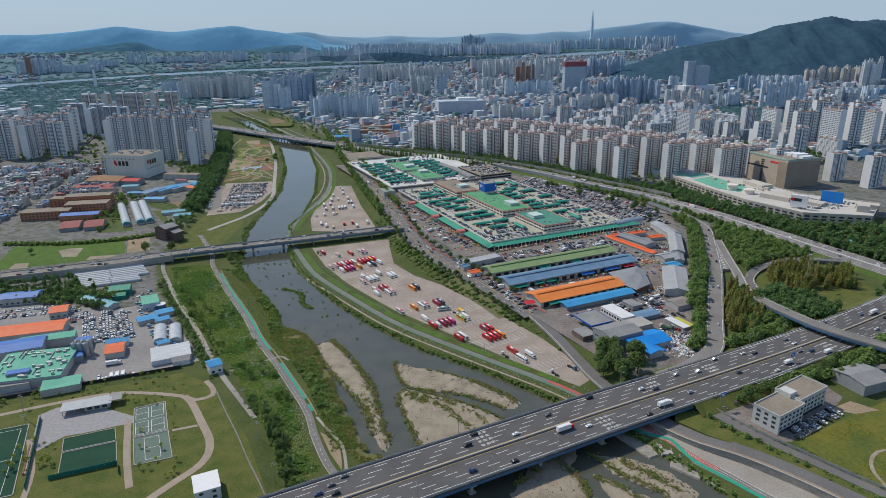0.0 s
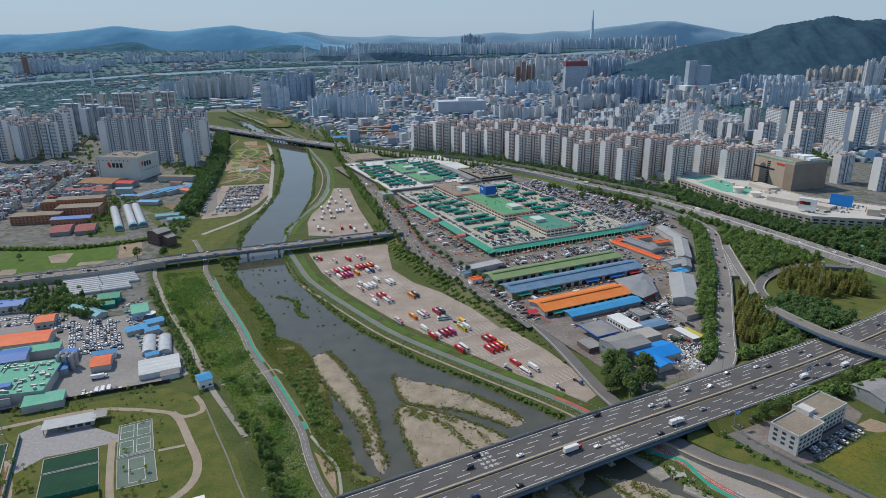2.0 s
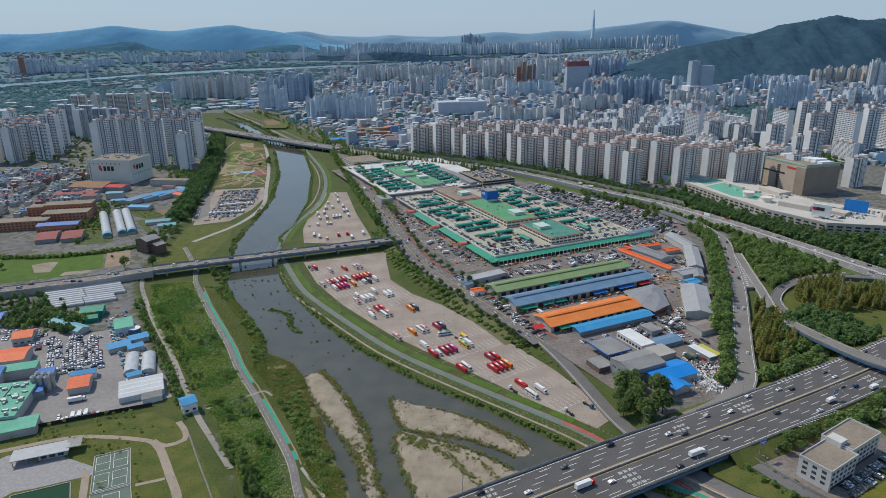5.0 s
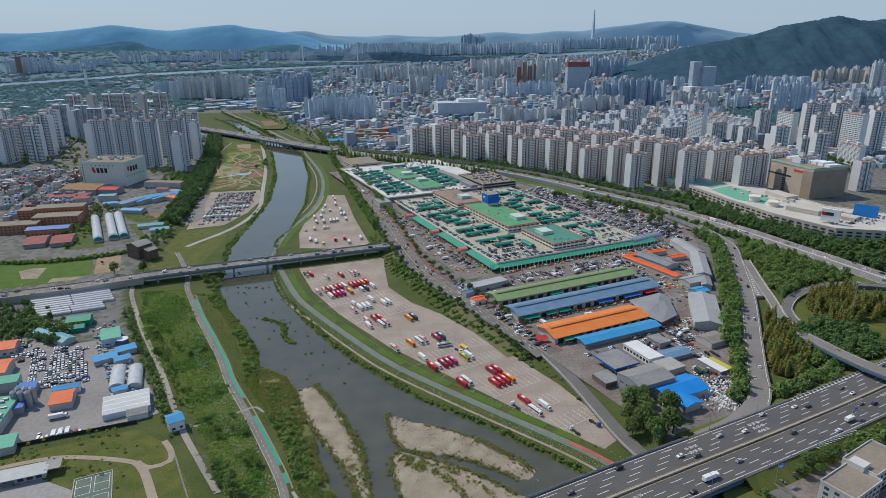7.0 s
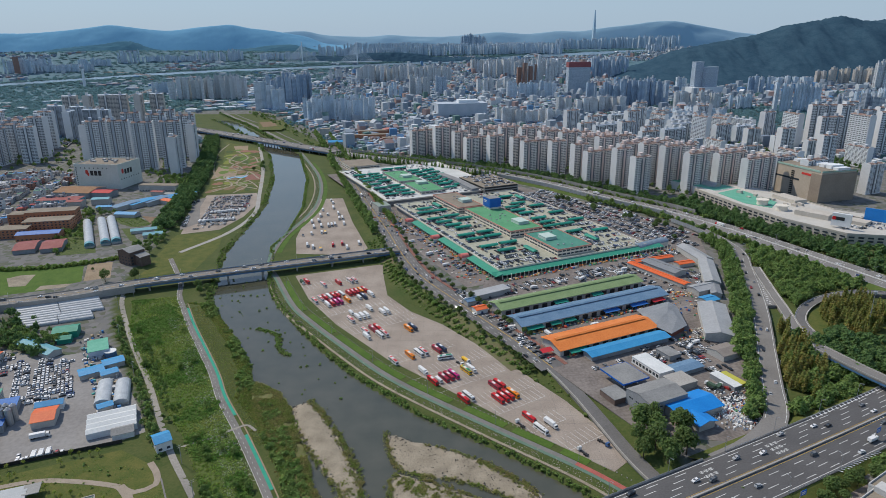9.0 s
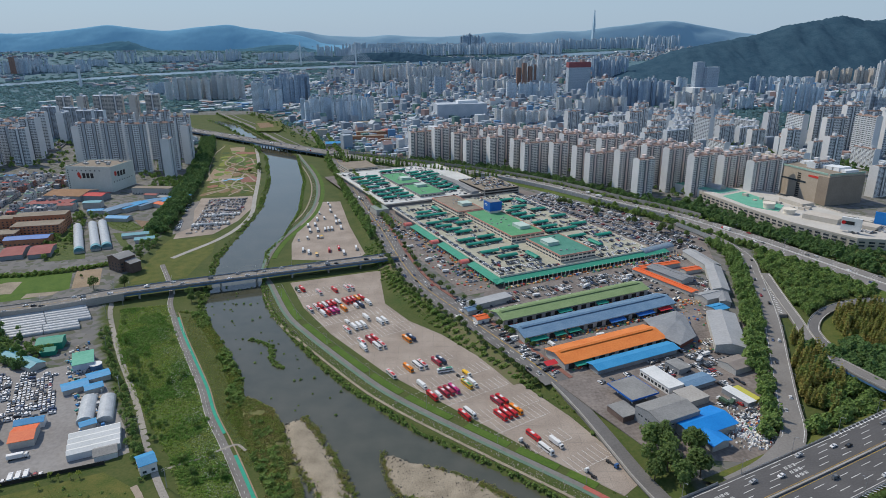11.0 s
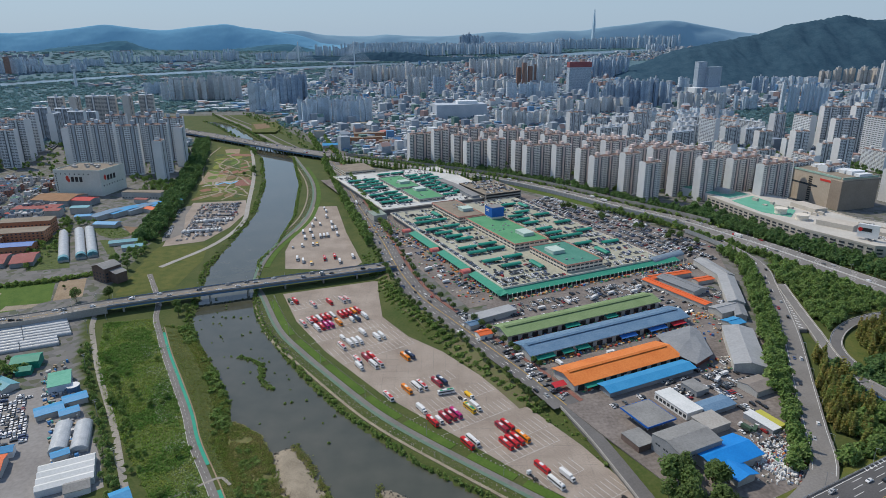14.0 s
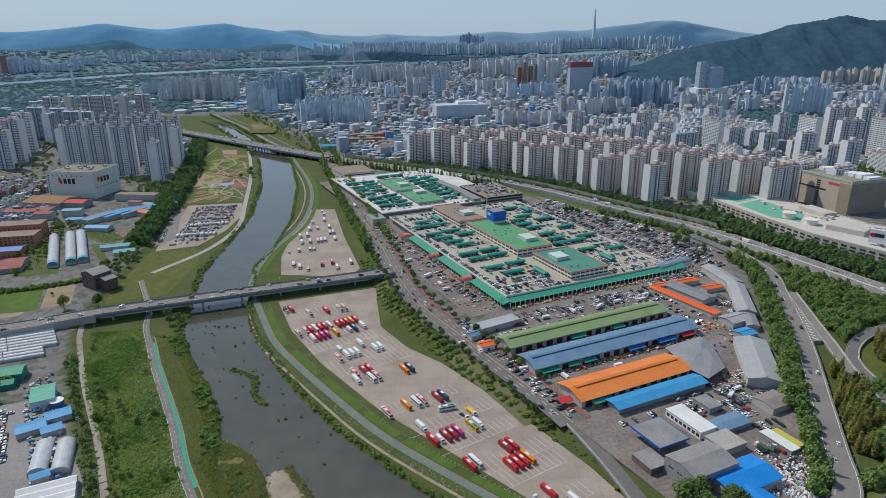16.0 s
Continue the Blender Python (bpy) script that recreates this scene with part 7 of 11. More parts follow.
# meadow
MEADOW = [(-290, 640), (-250, 650), (-190, 535), (-128, 425), (-92, 350), (-70, 300), (-84, 285), (-110, 340), (-160, 425), (-222, 508), (-262, 572)]
struct("meadow", MB().prism(MEADOW, -0.6, 0.05), M_MEADOW, "wild flood-plain meadow of mixed greens", "meadow")
T_TUFT = leaves(MB(), [(0, 0, 0.25, 0.8), (0.7, 0.3, 0.2, 0.6)], 12, 0.42, 18)
T_HERB = leaves(MB(), [(0, 0, 0.3, 1.0), (1.0, 0.4, 0.25, 0.8), (-0.8, 0.7, 0.25, 0.7)], 12, 0.52, 25)
M_HERB = leafy(mat("meadow_herbs", (0.17, 0.32, 0.05), (0.34, 0.38, 0.11), 0.035, 0.95, fine=9, island=0.4))
M_HERB_DARK = leafy(mat("meadow_herbs_dark", (0.11, 0.25, 0.045), (0.20, 0.31, 0.08), 0.06, 0.95, fine=9, island=0.35))
pl = clear_of(scatter(MEADOW, 9000, 61).tolist(), (BIKE_L[::2], 6.2))
tone = [noise.noise((x * 0.035, y * 0.035, 9.0)) + 0.5 * noise.noise((x * 0.1, y * 0.1, 3.0)) for x, y in pl]
wood("meadow_tufts", "tall uneven grass and herbs of the meadow", [q for q, v in zip(pl, tone) if v < 0.12], [T_HERB], 41, 0.45, 1.0, [M_HERB, M_BARK], category="grass")
wood("meadow_tufts", "dark lush herb thickets of the meadow", [q for q, v in zip(pl, tone) if v >= 0.05], [T_HERB], 44, 0.6, 1.35, [M_HERB_DARK, M_BARK], category="grass")
pl2 = [q for q in scatter([(-262, 640), (-240, 640), (-150, 470), (-110, 395), (-75, 330), (-66, 300), (-85, 300), (-130, 400), (-220, 560)], 3600, 62).tolist() if noise.noise((q[0] * 0.05, q[1] * 0.05, 6.0)) > -0.02]
flw = leaves(MB(), [(0, 0, 0.9, 0.5)], 5, 0.16, 19)
wood("meadow_flowers", "white umbels scattered over the meadow", pl2, [flw], 42, 0.5, 1.2, [mat("white_umbels", (0.38, 0.42, 0.33), (0.52, 0.55, 0.46), 1.0, 0.9), M_BARK], category="flowers")
M_BANKHERB = leafy(mat("bank_herbs", (0.18, 0.27, 0.05), (0.34, 0.31, 0.11), 0.04, 0.95, island=0.35))
BANK = [(-244, 636), (-222, 628), (-176, 556), (-150, 505), (-142, 470), (-120, 440), (-92, 390), (-78, 355), (-66, 318), (-52, 322), (-72, 362), (-95, 405), (-116, 440), (-120, 478), (-138, 500), (-150, 525), (-178, 575), (-210, 630)]
wood("bank_tufts", "yellow-green grass of the river bank", clear_of(scatter(BANK, 4200, 63).tolist(), (BIKE_L[::2], 4.5)), [T_TUFT], 43, 0.4, 1.2, [M_BANKHERB, M_BARK], category="grass")
struct("slope_soil", strip(MB(), cut(R2, -58, 74), -12, -26, lambda x, y: gz(x, y) + 0.12), mat("dry_slope", (0.14, 0.115, 0.07), (0.12, 0.145, 0.05), 0.12, 0.95, bump=0.5), "dry weedy embankment slope", "slope")
SLOPE = [q for q in along(R2B, -22, -6, 0.8, 64, 395, 500, 1) + along(R2, -30, -14, 0.5, 65, -60, 80) if not inside(LOT, *q)]
wood("slope_shrubs", "weeds and shrubs on the embankment slope", SLOPE, S_BUSH + [T_TUFT, T_TUFT], 44, 0.6, 1.4, category="shrubs")
wood("slope_bushes", "round dark bushes along the slope foot", [q for q in along(R2, -23, -17, 2.4, 66, -48, 84) if not inside(LOT, *q)], S_BUSH, 45, 1.3, 2.2, category="bushes")

wood("meadow_bushes", "dark leafy bushes in the meadow", [(x, y) for x, y in clear_of(scatter(MEADOW, 420, 67).tolist(), (BIKE_L[::2], 8)) if noise.noise((x * 0.03, y * 0.03, 1.0)) > 0.12], S_BUSH + S_BROAD[2:], 46, 0.3, 0.75, category="bushes")
STRIP = [(-228, 621), (-209, 585), (-186, 545), (-162, 503), (-146, 471), (-127, 440), (-112, 414), (-104, 420), (-118, 452), (-138, 484), (-150, 518), (-174, 562), (-203, 608), (-218, 636)]
wood("bank_tufts", "yellow-green grass beside the cycle lane", clear_of(scatter(STRIP, 3200, 166).tolist(), (BIKE_L[::2], 3.2)), [T_HERB], 146, 0.25, 0.6, [M_BANKHERB, M_BARK], category="grass")
wood("bank_tufts", "lush yellow-green herbs between path and river", clear_of(scatter(BANK, 2600, 163).tolist(), (BIKE_L[::2], 4.5)), [T_HERB], 143, 0.3, 0.65, [M_HERB, M_BARK], category="grass")
wood("meadow_bushes", "thick green bushes along the river path", [(x, y) for x, y in clear_of(scatter(BANK, 380, 68).tolist(), (BIKE_L[::2], 6.5)) if noise.noise((x * 0.025, y * 0.025, 7.0)) > 0.05], S_BUSH, 47, 0.9, 2.0, category="bushes")
wood("park_trees", "young trees on the lawns of the town park", scatter([(-296, 366), (-190, 408), (-165, 390), (-185, 372), (-250, 352)], 26, 69), S_BUSH, 48, 0.4, 0.9)

wood("motorway_trees", "dense trees between motorway and shopping mall", [(x, y) for x, y in scatter([(452, 758), (540, 745), (610, 700), (680, 600), (540, 560), (470, 640), (440, 715)], 420, 131).tolist() if np.min(np.hypot(R3[:, 0] - x, R3[:, 1] - y)) > 26], S_MID, 132, 0.75, 1.1, [M_LEAF_DARK, M_BARK])

# ---- apartments and town ----
def apartment(L, D, floors, wall, end, core, roof, cores=2, bay=6.5):
    """A slab block: glazed core, balcony parapets floor by floor, piers, end walls, stair towers, tiled roof."""
    fh = 2.9
    H = floors * fh + 2.0
    t = new("apartment_block")
    gl = MB().box(0, 0, 0, H, L - 0.4, D - 1.6)
    for i in range(cores):
        for s in (-3.0, 3.0):
            gl.box(-L / 2 + L * (i + 0.5) / cores + s, -D / 2 - 0.1, 1.8, H - 1.5, 1.7, 0.7)
    part("glazing", gl, M_APT_WIN, t)
    w = MB()
    for k in range(floors):
        z = 1.8 + k * fh
        for sy in (-1, 1):
            w.box(0, sy * (D / 2 - 0.5), z, z + 1.5, L - 0.2, 0.8)
    n = max(2, round(L / bay))
    for i in range(1, n):
        x = -L / 2 + L * i / n
        for sy in (-1, 1):
            w.box(x, sy * (D / 2 - 0.4), 0, H, 0.7, 1.0)
    w.box(0, 0, 0, 1.8, L - 0.1, D - 0.2)
    w.box(0, 0, H - 0.4, H + 0.6, L - 0.1, D - 0.1)
    part("facade", w, wall, t)["kind"] = "stuff"
    for sx in (-1, 1):
        e = MB()
        hx = sx * (L / 2 - 0.1)
        e.add([(hx + a, b, z) for a in (-0.35, 0.35) for b, z in ((-D / 2, 0), (D / 2, 0), (D / 2, H + 0.8), (D / 4, H + 2.6), (-D / 4, H + 2.6), (-D / 2, H + 0.8))],
              [(5, 4, 3, 2, 1, 0), (6, 7, 8, 9, 10, 11)] + [(i, (i + 1) % 6, 6 + (i + 1) % 6, 6 + i) for i in range(6)])
        part("end_wall", e, end, t)
    for i in range(cores):
        x = -L / 2 + L * (i + 0.5) / cores
        part("stair_tower", MB().box(x, -D / 2 + 0.1, 0, H + 1.0, 3.0, 1.6).box(x, 0.5, H, H + 6.5, 5.0, 5.5).box(x, 0.5, H + 6.4, H + 6.9, 5.6, 6.1), core, t)
    part("roof", MB().gable(0, 0, H + 0.4, 2.2, L - 1.2, D, 0, 0.3, 0.3), roof, t)
    return t


APTS = []
A_BEIGE = [apartment(42, 13, 21, M_APT, M_APT_END, M_APT_PINK, M_APT_ROOF, 2), apartment(30, 13, 20, M_APT, M_APT_END, M_APT_PINK, M_APT_ROOF, 1), apartment(62, 13, 18, M_APT, M_APT_END, M_APT_PINK, M_APT_ROOF, 3)]
A_WHITE = [apartment(46, 13, 16, M_APT_WHITE, M_APT_WHITE, M_APT_END, M_APT_ROOF, 2), apartment(30, 14, 24, M_APT_WHITE, M_APT_END, M_APT_WHITE, M_APT_ROOF, 1), apartment(60, 12, 15, M_APT_WHITE, M_APT_WHITE, M_APT_END, M_APT_GREY, 3), apartment(36, 14, 23, M_APT_WHITE, M_APT_END, M_APT_GREY, M_APT_ROOF, 2, 4.5)]
A_TALL = apartment(34, 16, 27, M_APT_BEIGE, M_APT_BEIGE, M_APT_END, M_APT_GREY, 1)
A_GREY = [apartment(34, 16, 27, M_APT_GREY, M_APT_WHITE, M_APT_GREY, M_APT_GREY, 1), apartment(48, 14, 22, M_APT_WHITE, M_APT_END, M_APT_GREY, M_APT_ROOF, 2)]
LAB = {id(A_TALL): "beige and grey tall apartment tower"} | {id(a): s for g, s in ((A_BEIGE, "cream high-rise apartment block with brown tiled roof"), (A_WHITE, "white high-rise apartment block with balconies"), (A_GREY, "grey and white apartment tower")) for a in g}
first_used = set()


def put_apartment(kind, x, y, ang, sz=1.0, label=""):
    tagged(kind, label or LAB[id(kind)], "apartment block", "apartment blocks")
    m = pose(x, y, g1(x, y) - 0.3, 0, 0, ang)
    if id(kind) in first_used:
        ob = copy_thing(kind, m)
    else:
        first_used.add(id(kind))
        ob = kind
        ob.matrix_basis = m
    ob.scale = (1, 1, sz)
    return ob


rng = np.random.default_rng(5)
n3 = normals(R3)
s3 = np.concatenate([[0], np.cumsum(np.linalg.norm(np.diff(R3[:, :2], axis=0), axis=1))])
i0 = int(np.argmin(np.hypot(R3[:, 0] + 95, R3[:, 1] - 1310)))
ux, uy = math.cos(radians(27)), math.sin(radians(27))
for c in range(15):
    q = s3[i0] - 10 + c * 42
    bx, by = np.interp(q, s3, R3[:, 0]), np.interp(q, s3, R3[:, 1])
    for r in range(4):
        d = 78 + r * 66
        x, y = bx + ux * d + rng.uniform(-4, 4), by + uy * d + rng.uniform(-5, 5)
        if x > 300 and y < 1010:
            continue
        put_apartment(A_BEIGE[1 if r == 0 and c % 3 else 0 if r % 2 else 2] if r < 3 else A_WHITE[0], x, y, 27, rng.uniform(0.92, 1.06))


def cluster(kinds, cx, cy, nx, ny, dx, dy, ang, sz, jit=5, tilt=27):
    for i in range(nx):
        for j in range(ny):
            a, b = rot2((i - (nx - 1) / 2) * dx, (j - (ny - 1) / 2) * dy, tilt)
            put_apartment(kinds[(i + j * 2) % len(kinds)], cx + a + rng.uniform(-jit, jit), cy + b + rng.uniform(-jit, jit), ang + rng.choice((0, 0, 0, 90)), sz * rng.uniform(0.9, 1.1))


cluster(A_WHITE[:1] + A_WHITE[2:], 520, 1560, 6, 5, 72, 62, 27, 0.95)
cluster(A_WHITE[:2], 640, 1265, 3, 3, 92, 78, 15, 0.82)
wood("courtyard_trees", "dark trees between the white towers", scatter([(520, 1120), (760, 1160), (800, 1400), (560, 1400)], 260, 97), S_MID, 97, 0.7, 1.0, [M_LEAF_DARK, M_BARK])
cluster(A_GREY[1:] + A_WHITE[1:2], 860, 1420, 4, 3, 62, 70, 10, 1.15)
cluster(A_WHITE[1:2] + A_WHITE[3:], 662, 1000, 1, 2, 52, 60, 20, 0.66, 3)
# towers beyond the factory
for x, y, a, k, z in ((-470, 1205, 100, 1, 0.95), (-500, 1275, 12, 0, 1.25), (-545, 1262, 12, 0, 1.25), (-600, 1285, 12, 0, 1.25), (-655, 1310, 12, 0, 1.2), (-700, 1350, 100, 1, 1.0), (-490, 1345, 100, 1, 1.0), (-520, 1400, 12, 0, 1.2), (-575, 1390, 12, 0, 1.25), (-640, 1420, 12, 0, 1.25), (-700, 1440, 12, 1, 1.0), (-540, 1470, 100, 1, 0.95), (-600, 1500, 12, 0, 1.2)):
    put_apartment(A_WHITE[1 if k else 3], x, y, a, z)
for x, y, a in ((-955, 1765, 12), (-915, 1775, 100), (-875, 1790, 12), (-840, 1795, 12), (-795, 1800, 100), (-755, 1820, 12)):
    put_apartment(A_TALL, x, y, a, 1.15, "beige and grey tall apartment tower")
cluster(A_GREY[1:] + A_WHITE[1:2], -900, 1400, 4, 4, 46, 62, 5, 1.05, 5, 20)
cluster(A_GREY[:1], -880, 1640, 3, 2, 50, 70, 5, 0.9, 5, 10)

# ---- low houses ----
WALLS = palette("house_walls", [((0.36, 0.36, 0.37), 3), ((0.27, 0.13, 0.10), 1.8), ((0.58, 0.58, 0.57), 4), ((0.20, 0.22, 0.26), 2), ((0.42, 0.39, 0.36), 2)], 0.9)
ROOFS = palette("house_roofs", [((0.24, 0.25, 0.27), 5), ((0.36, 0.37, 0.38), 4), ((0.10, 0.22, 0.15), 2), ((0.04, 0.19, 0.42), 1.8), ((0.36, 0.06, 0.05), 1.3), ((0.13, 0.14, 0.16), 4), ((0.24, 0.15, 0.12), 1.5), ((0.52, 0.53, 0.54), 1.5)], 0.85)
WALLS1 = palette("house_wall", [((0.36, 0.36, 0.37), 3), ((0.27, 0.13, 0.10), 1.8), ((0.58, 0.58, 0.57), 4), ((0.20, 0.22, 0.26), 2), ((0.42, 0.39, 0.36), 2)], 0.9, by_island=False)
ROOFS1 = palette("house_roof", [((0.24, 0.25, 0.27), 5), ((0.36, 0.37, 0.38), 4), ((0.10, 0.22, 0.15), 2), ((0.04, 0.19, 0.42), 1.8), ((0.36, 0.06, 0.05), 1.3), ((0.13, 0.14, 0.16), 4), ((0.52, 0.53, 0.54), 1.5)], 0.85, by_island=False)


def house(L, W, h, seed, gabled=False):
    t = tagged(new("house"), "low town house with flat coated roof" if not gabled else "small house with pitched sheet roof", "house", "town houses")
    if gabled:
        part("wall", MB().gable_walls(0, 0, -0.5, h, 1.8, L, W), WALLS1, t)
        part("roof", MB().gable(0, 0, h + 0.05, 1.8, L, W, 0, 0.6, 0.2), ROOFS1, t)
    else:
        part("wall", MB().box(0, 0, -0.5, h + 0.7, L, W).box(L * 0.2, W * 0.15, h, h + 2.6, 3, 3.4), WALLS1, t)
        part("roof", MB().box(0, 0, h + 0.7, h + 0.74, L - 0.6, W - 0.6).box(L * 0.2, W * 0.15, h + 2.6, h + 2.8, 3.4, 3.8), ROOFS1, t)
    w = MB()
    for s in (-1, 1):
        for k in range(max(1, int(h // 3))):
            w.box(s * L * 0.24, -W / 2 - 0.02, 1.0 + k * 3, 2.4 + k * 3, 2.0, 0.1)
    part("window_front", w, M_GLASS, t)["kind"] = "stuff"
    return t


HOUSES = [house(11, 9, 6, 1), house(14, 10, 9, 2), house(9, 8, 3.2, 3, True), house(17, 11, 12, 4), house(12, 8, 3.4, 5, True), house(10, 12, 6.4, 6)]
used_house = set()
CORR = lambda x, y: (x > np.interp(y, FY, FL) - 55) & (x < np.interp(y, GY, GR) + 60) & (y < 2200)


def near_line(line, x, y, d):
    return np.min(np.hypot(line[:, 0] - x, line[:, 1] - y)) < d


KEEP = [[(-480, 725), (-370, 740), (-330, 800), (-355, 960), (-440, 945), (-470, 925), (-575, 925), (-600, 790)], [(-612, 1030), (-495, 1020), (-490, 1175), (-610, 1185)], [(-465, 950), (-385, 950), (-380, 1045), (-465, 1045)]]
n_h = 0
more_houses = []
hr = random.Random(9)
for i in range(30):
    for j in range(34):
        a, b = rot2(i * 15.5, j * 14.0, 14)
        x, y = -930 + a + hr.uniform(-2, 2), 690 + b + hr.uniform(-2, 2)
        if CORR(x, y) or y > 1215 or x < -0.66 * y - 150 or any(inside(k, x, y) for k in KEEP) or hr.random() < 0.05 or near_line(R1, x, y, 30) or (i % 8 == 0):
            continue
        if x > -1150 + 0.42 * y and y < 760:
            continue
        n_h += 1
        if n_h > 215:
            more_houses.append((x, y, g1(x, y), 14 + hr.choice((0, 90)), hr.uniform(0.8, 1.15), hr.choice((3.5, 6.5, 6.5, 9.5, 12.0))))
            continue
        hb = HOUSES[hr.choices(range(6), (4, 3, 2, 1, 2, 3))[0]]
        m = pose(x, y, g1(x, y), 0, 0, 14 + hr.choice((0, 90, 180, 0)))
        if id(hb) in used_house:
            copy_thing(hb, m)
        else:
            used_house.add(id(hb))
            hb.matrix_basis = m


T_HOUSE = MB().box(0, 0, -0.1, 1, 11, 9).box(0, 0, 1, 1.02, 10.2, 8.2, 0, 1).box(2.4, 1.5, 1, 1.3, 3, 3.4, 0, 0, 1)
for s_ in (-1, 1):
    for z_ in (0.3, 0.68):
        T_HOUSE.box(s_ * 2.6, -4.52, z_, z_ + 0.2, 2.2, 0.1, 0, 2)
tagged(new("town_houses", stamp("town_houses", T_HOUSE, more_houses, [WALLS, ROOFS, M_GLASS])), "dense low houses with coated flat roofs", "houses", "", "stuff")
pl = [(q[0] + hr.uniform(-9, 9), q[1] + hr.uniform(-9, 9)) for q in more_houses[::3]]
wood("town_trees", "small trees between the town houses", pl, S_MID, 94, 0.3, 0.6)
# ---- far town ----
def window_wall(name, base, dark, pitch=2.9, bay=3.4):
    """Distant painted wall with rows of small windows."""
    m = palette(name, base, 0.85)
    n, l = m.node_tree.nodes, m.node_tree.links
    b = n["Principled BSDF"]
    col = b.inputs["Base Color"].links[0].from_socket
    geo, sep, sepn = n.new("ShaderNodeNewGeometry"), n.new("ShaderNodeSeparateXYZ"), n.new("ShaderNodeSeparateXYZ")
    l.new(geo.outputs["Position"], sep.inputs[0])
    l.new(geo.outputs["Normal"], sepn.inputs[0])

    def op(kind, a, bv=None):
        q = n.new("ShaderNodeMath")
        q.operation = kind
        for k, v in ((0, a), (1, bv)):
            if v is None:
                continue
            if isinstance(v, (int, float)):
                q.inputs[k].default_value = v
            else:
                l.new(v, q.inputs[k])
        return q.outputs[0]
    run = op("ADD", op("MULTIPLY", sep.outputs[0], 0.9), op("MULTIPLY", sep.outputs[1], 0.75))
    f1 = op("GREATER_THAN", op("FRACT", op("DIVIDE", sep.outputs[2], pitch)), 0.5)
    f2 = op("GREATER_THAN", op("FRACT", op("DIVIDE", run, bay)), 0.3)
    side = op("LESS_THAN", op("ABSOLUTE", sepn.outputs[2]), 0.4)
    fac = op("MULTIPLY", op("MULTIPLY", f1, f2), side)
    mix = n.new("ShaderNodeMix")
    mix.data_type = "RGBA"
    l.new(fac, mix.inputs["Factor"])
    l.new(col, mix.inputs["A"])
    mix.inputs["B"].default_value = (*dark, 1)
    l.new(mix.outputs["Result"], b.inputs["Base Color"])
    return m


# pale blue-grey haze painted into wall and window colours
FAR_WALL = window_wall("far_tower_walls_hazed", [((0.50, 0.57, 0.63), 5), ((0.42, 0.50, 0.58), 4), ((0.55, 0.56, 0.57), 3)], (0.15, 0.19, 0.23))
lows, lowg, clumps = [], [], []
fr_ = random.Random(12)
WOODS = [[(803, 1836), (944, 2170), (1147, 2248), (1149, 2088), (945, 1726), (826, 1634)], [(-488, 2472), (-508, 2626), (-445, 2772), (-336, 2824), (-285, 2576)], [(-904, 1586), (-1148, 2006), (-1252, 2298), (-1243, 2390), (-1108, 2134), (-911, 1672)], [(-1750, 2500), (-1350, 2700), (-1500, 3200), (-2000, 3000)]]
MOTORWAY = smooth_line([(-849, 1486), (-900, 1628), (-996, 1880), (-1139, 2210), (-1233, 2488), (-1279, 2712), (-1306, 2976), (-1319, 3218), (-1336, 3414), (-1424, 3550), (-1562, 3598), (-1674, 3650), (-1837, 3676)], 14)
row_feet = []


def town_free(x, y):
    if CORR(x, y) or near_line(R3, x, y, 40) or near_line(MOTORWAY, x, y, 26) or any(inside(w, x, y) for w in WOODS):
        return False
    if y > 2650 and x > 900 + (y - 2650) * 0.05 and y < 4200 and not x > 1350 + (y - 2650) * 0.4 and y > 3150 or y < 1330 and -260 < x < 760:
        return False
    if -1150 < x < -420 and y < 1560:
        return False
    return True


han_y = lambda x: np.interp(x, [-2600, -2045, -1621, -1256, -778, -307, 168, 560, 839, 1160, 1800], [2400, 3040, 3530, 3815, 4050, 4240, 4400, 4560, 4610, 4640, 4900])
# ---- rows of far tower blocks ----
def far_block(w, d, cores):
    """Slim tower block: stepped body, recessed stair slots, machine rooms above the roof."""
    mb = MB()
    for i in range(cores):
        x = (i - (cores - 1) / 2) * w
        mb.box(x - w * 0.25, 0, 0, 1, w * 0.46, d, 0, 0, 1).box(x + w * 0.25, 0.8, 0, 0.985, w * 0.46, d, 0, 0, 1)
        mb.box(x, 0.5, 0, 1.0, w * 0.1, d - 2.4, 0, 0, 1).box(x, 1.0, 0.99, 1.075, w * 0.3, d * 0.5, 0, 2, 1)
    return mb


# white, cream, blue and grey are shifted bluer: distance haze painted in
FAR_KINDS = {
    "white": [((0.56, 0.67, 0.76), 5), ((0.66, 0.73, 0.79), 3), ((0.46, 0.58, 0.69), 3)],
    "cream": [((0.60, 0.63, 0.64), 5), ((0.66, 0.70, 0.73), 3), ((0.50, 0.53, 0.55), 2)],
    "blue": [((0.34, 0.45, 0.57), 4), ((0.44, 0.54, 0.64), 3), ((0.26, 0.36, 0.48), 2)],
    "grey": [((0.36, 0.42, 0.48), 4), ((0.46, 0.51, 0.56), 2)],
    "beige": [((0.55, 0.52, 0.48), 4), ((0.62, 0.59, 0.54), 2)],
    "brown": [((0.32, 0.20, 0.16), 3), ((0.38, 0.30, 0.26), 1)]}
FAR_ROOF = palette("far_flat_roofs", [((0.20, 0.22, 0.25), 3), ((0.28, 0.30, 0.33), 3), ((0.17, 0.12, 0.11), 2), ((0.13, 0.19, 0.16), 1)], 0.95)
blocks = {k: [[], []] for k in FAR_KINDS}


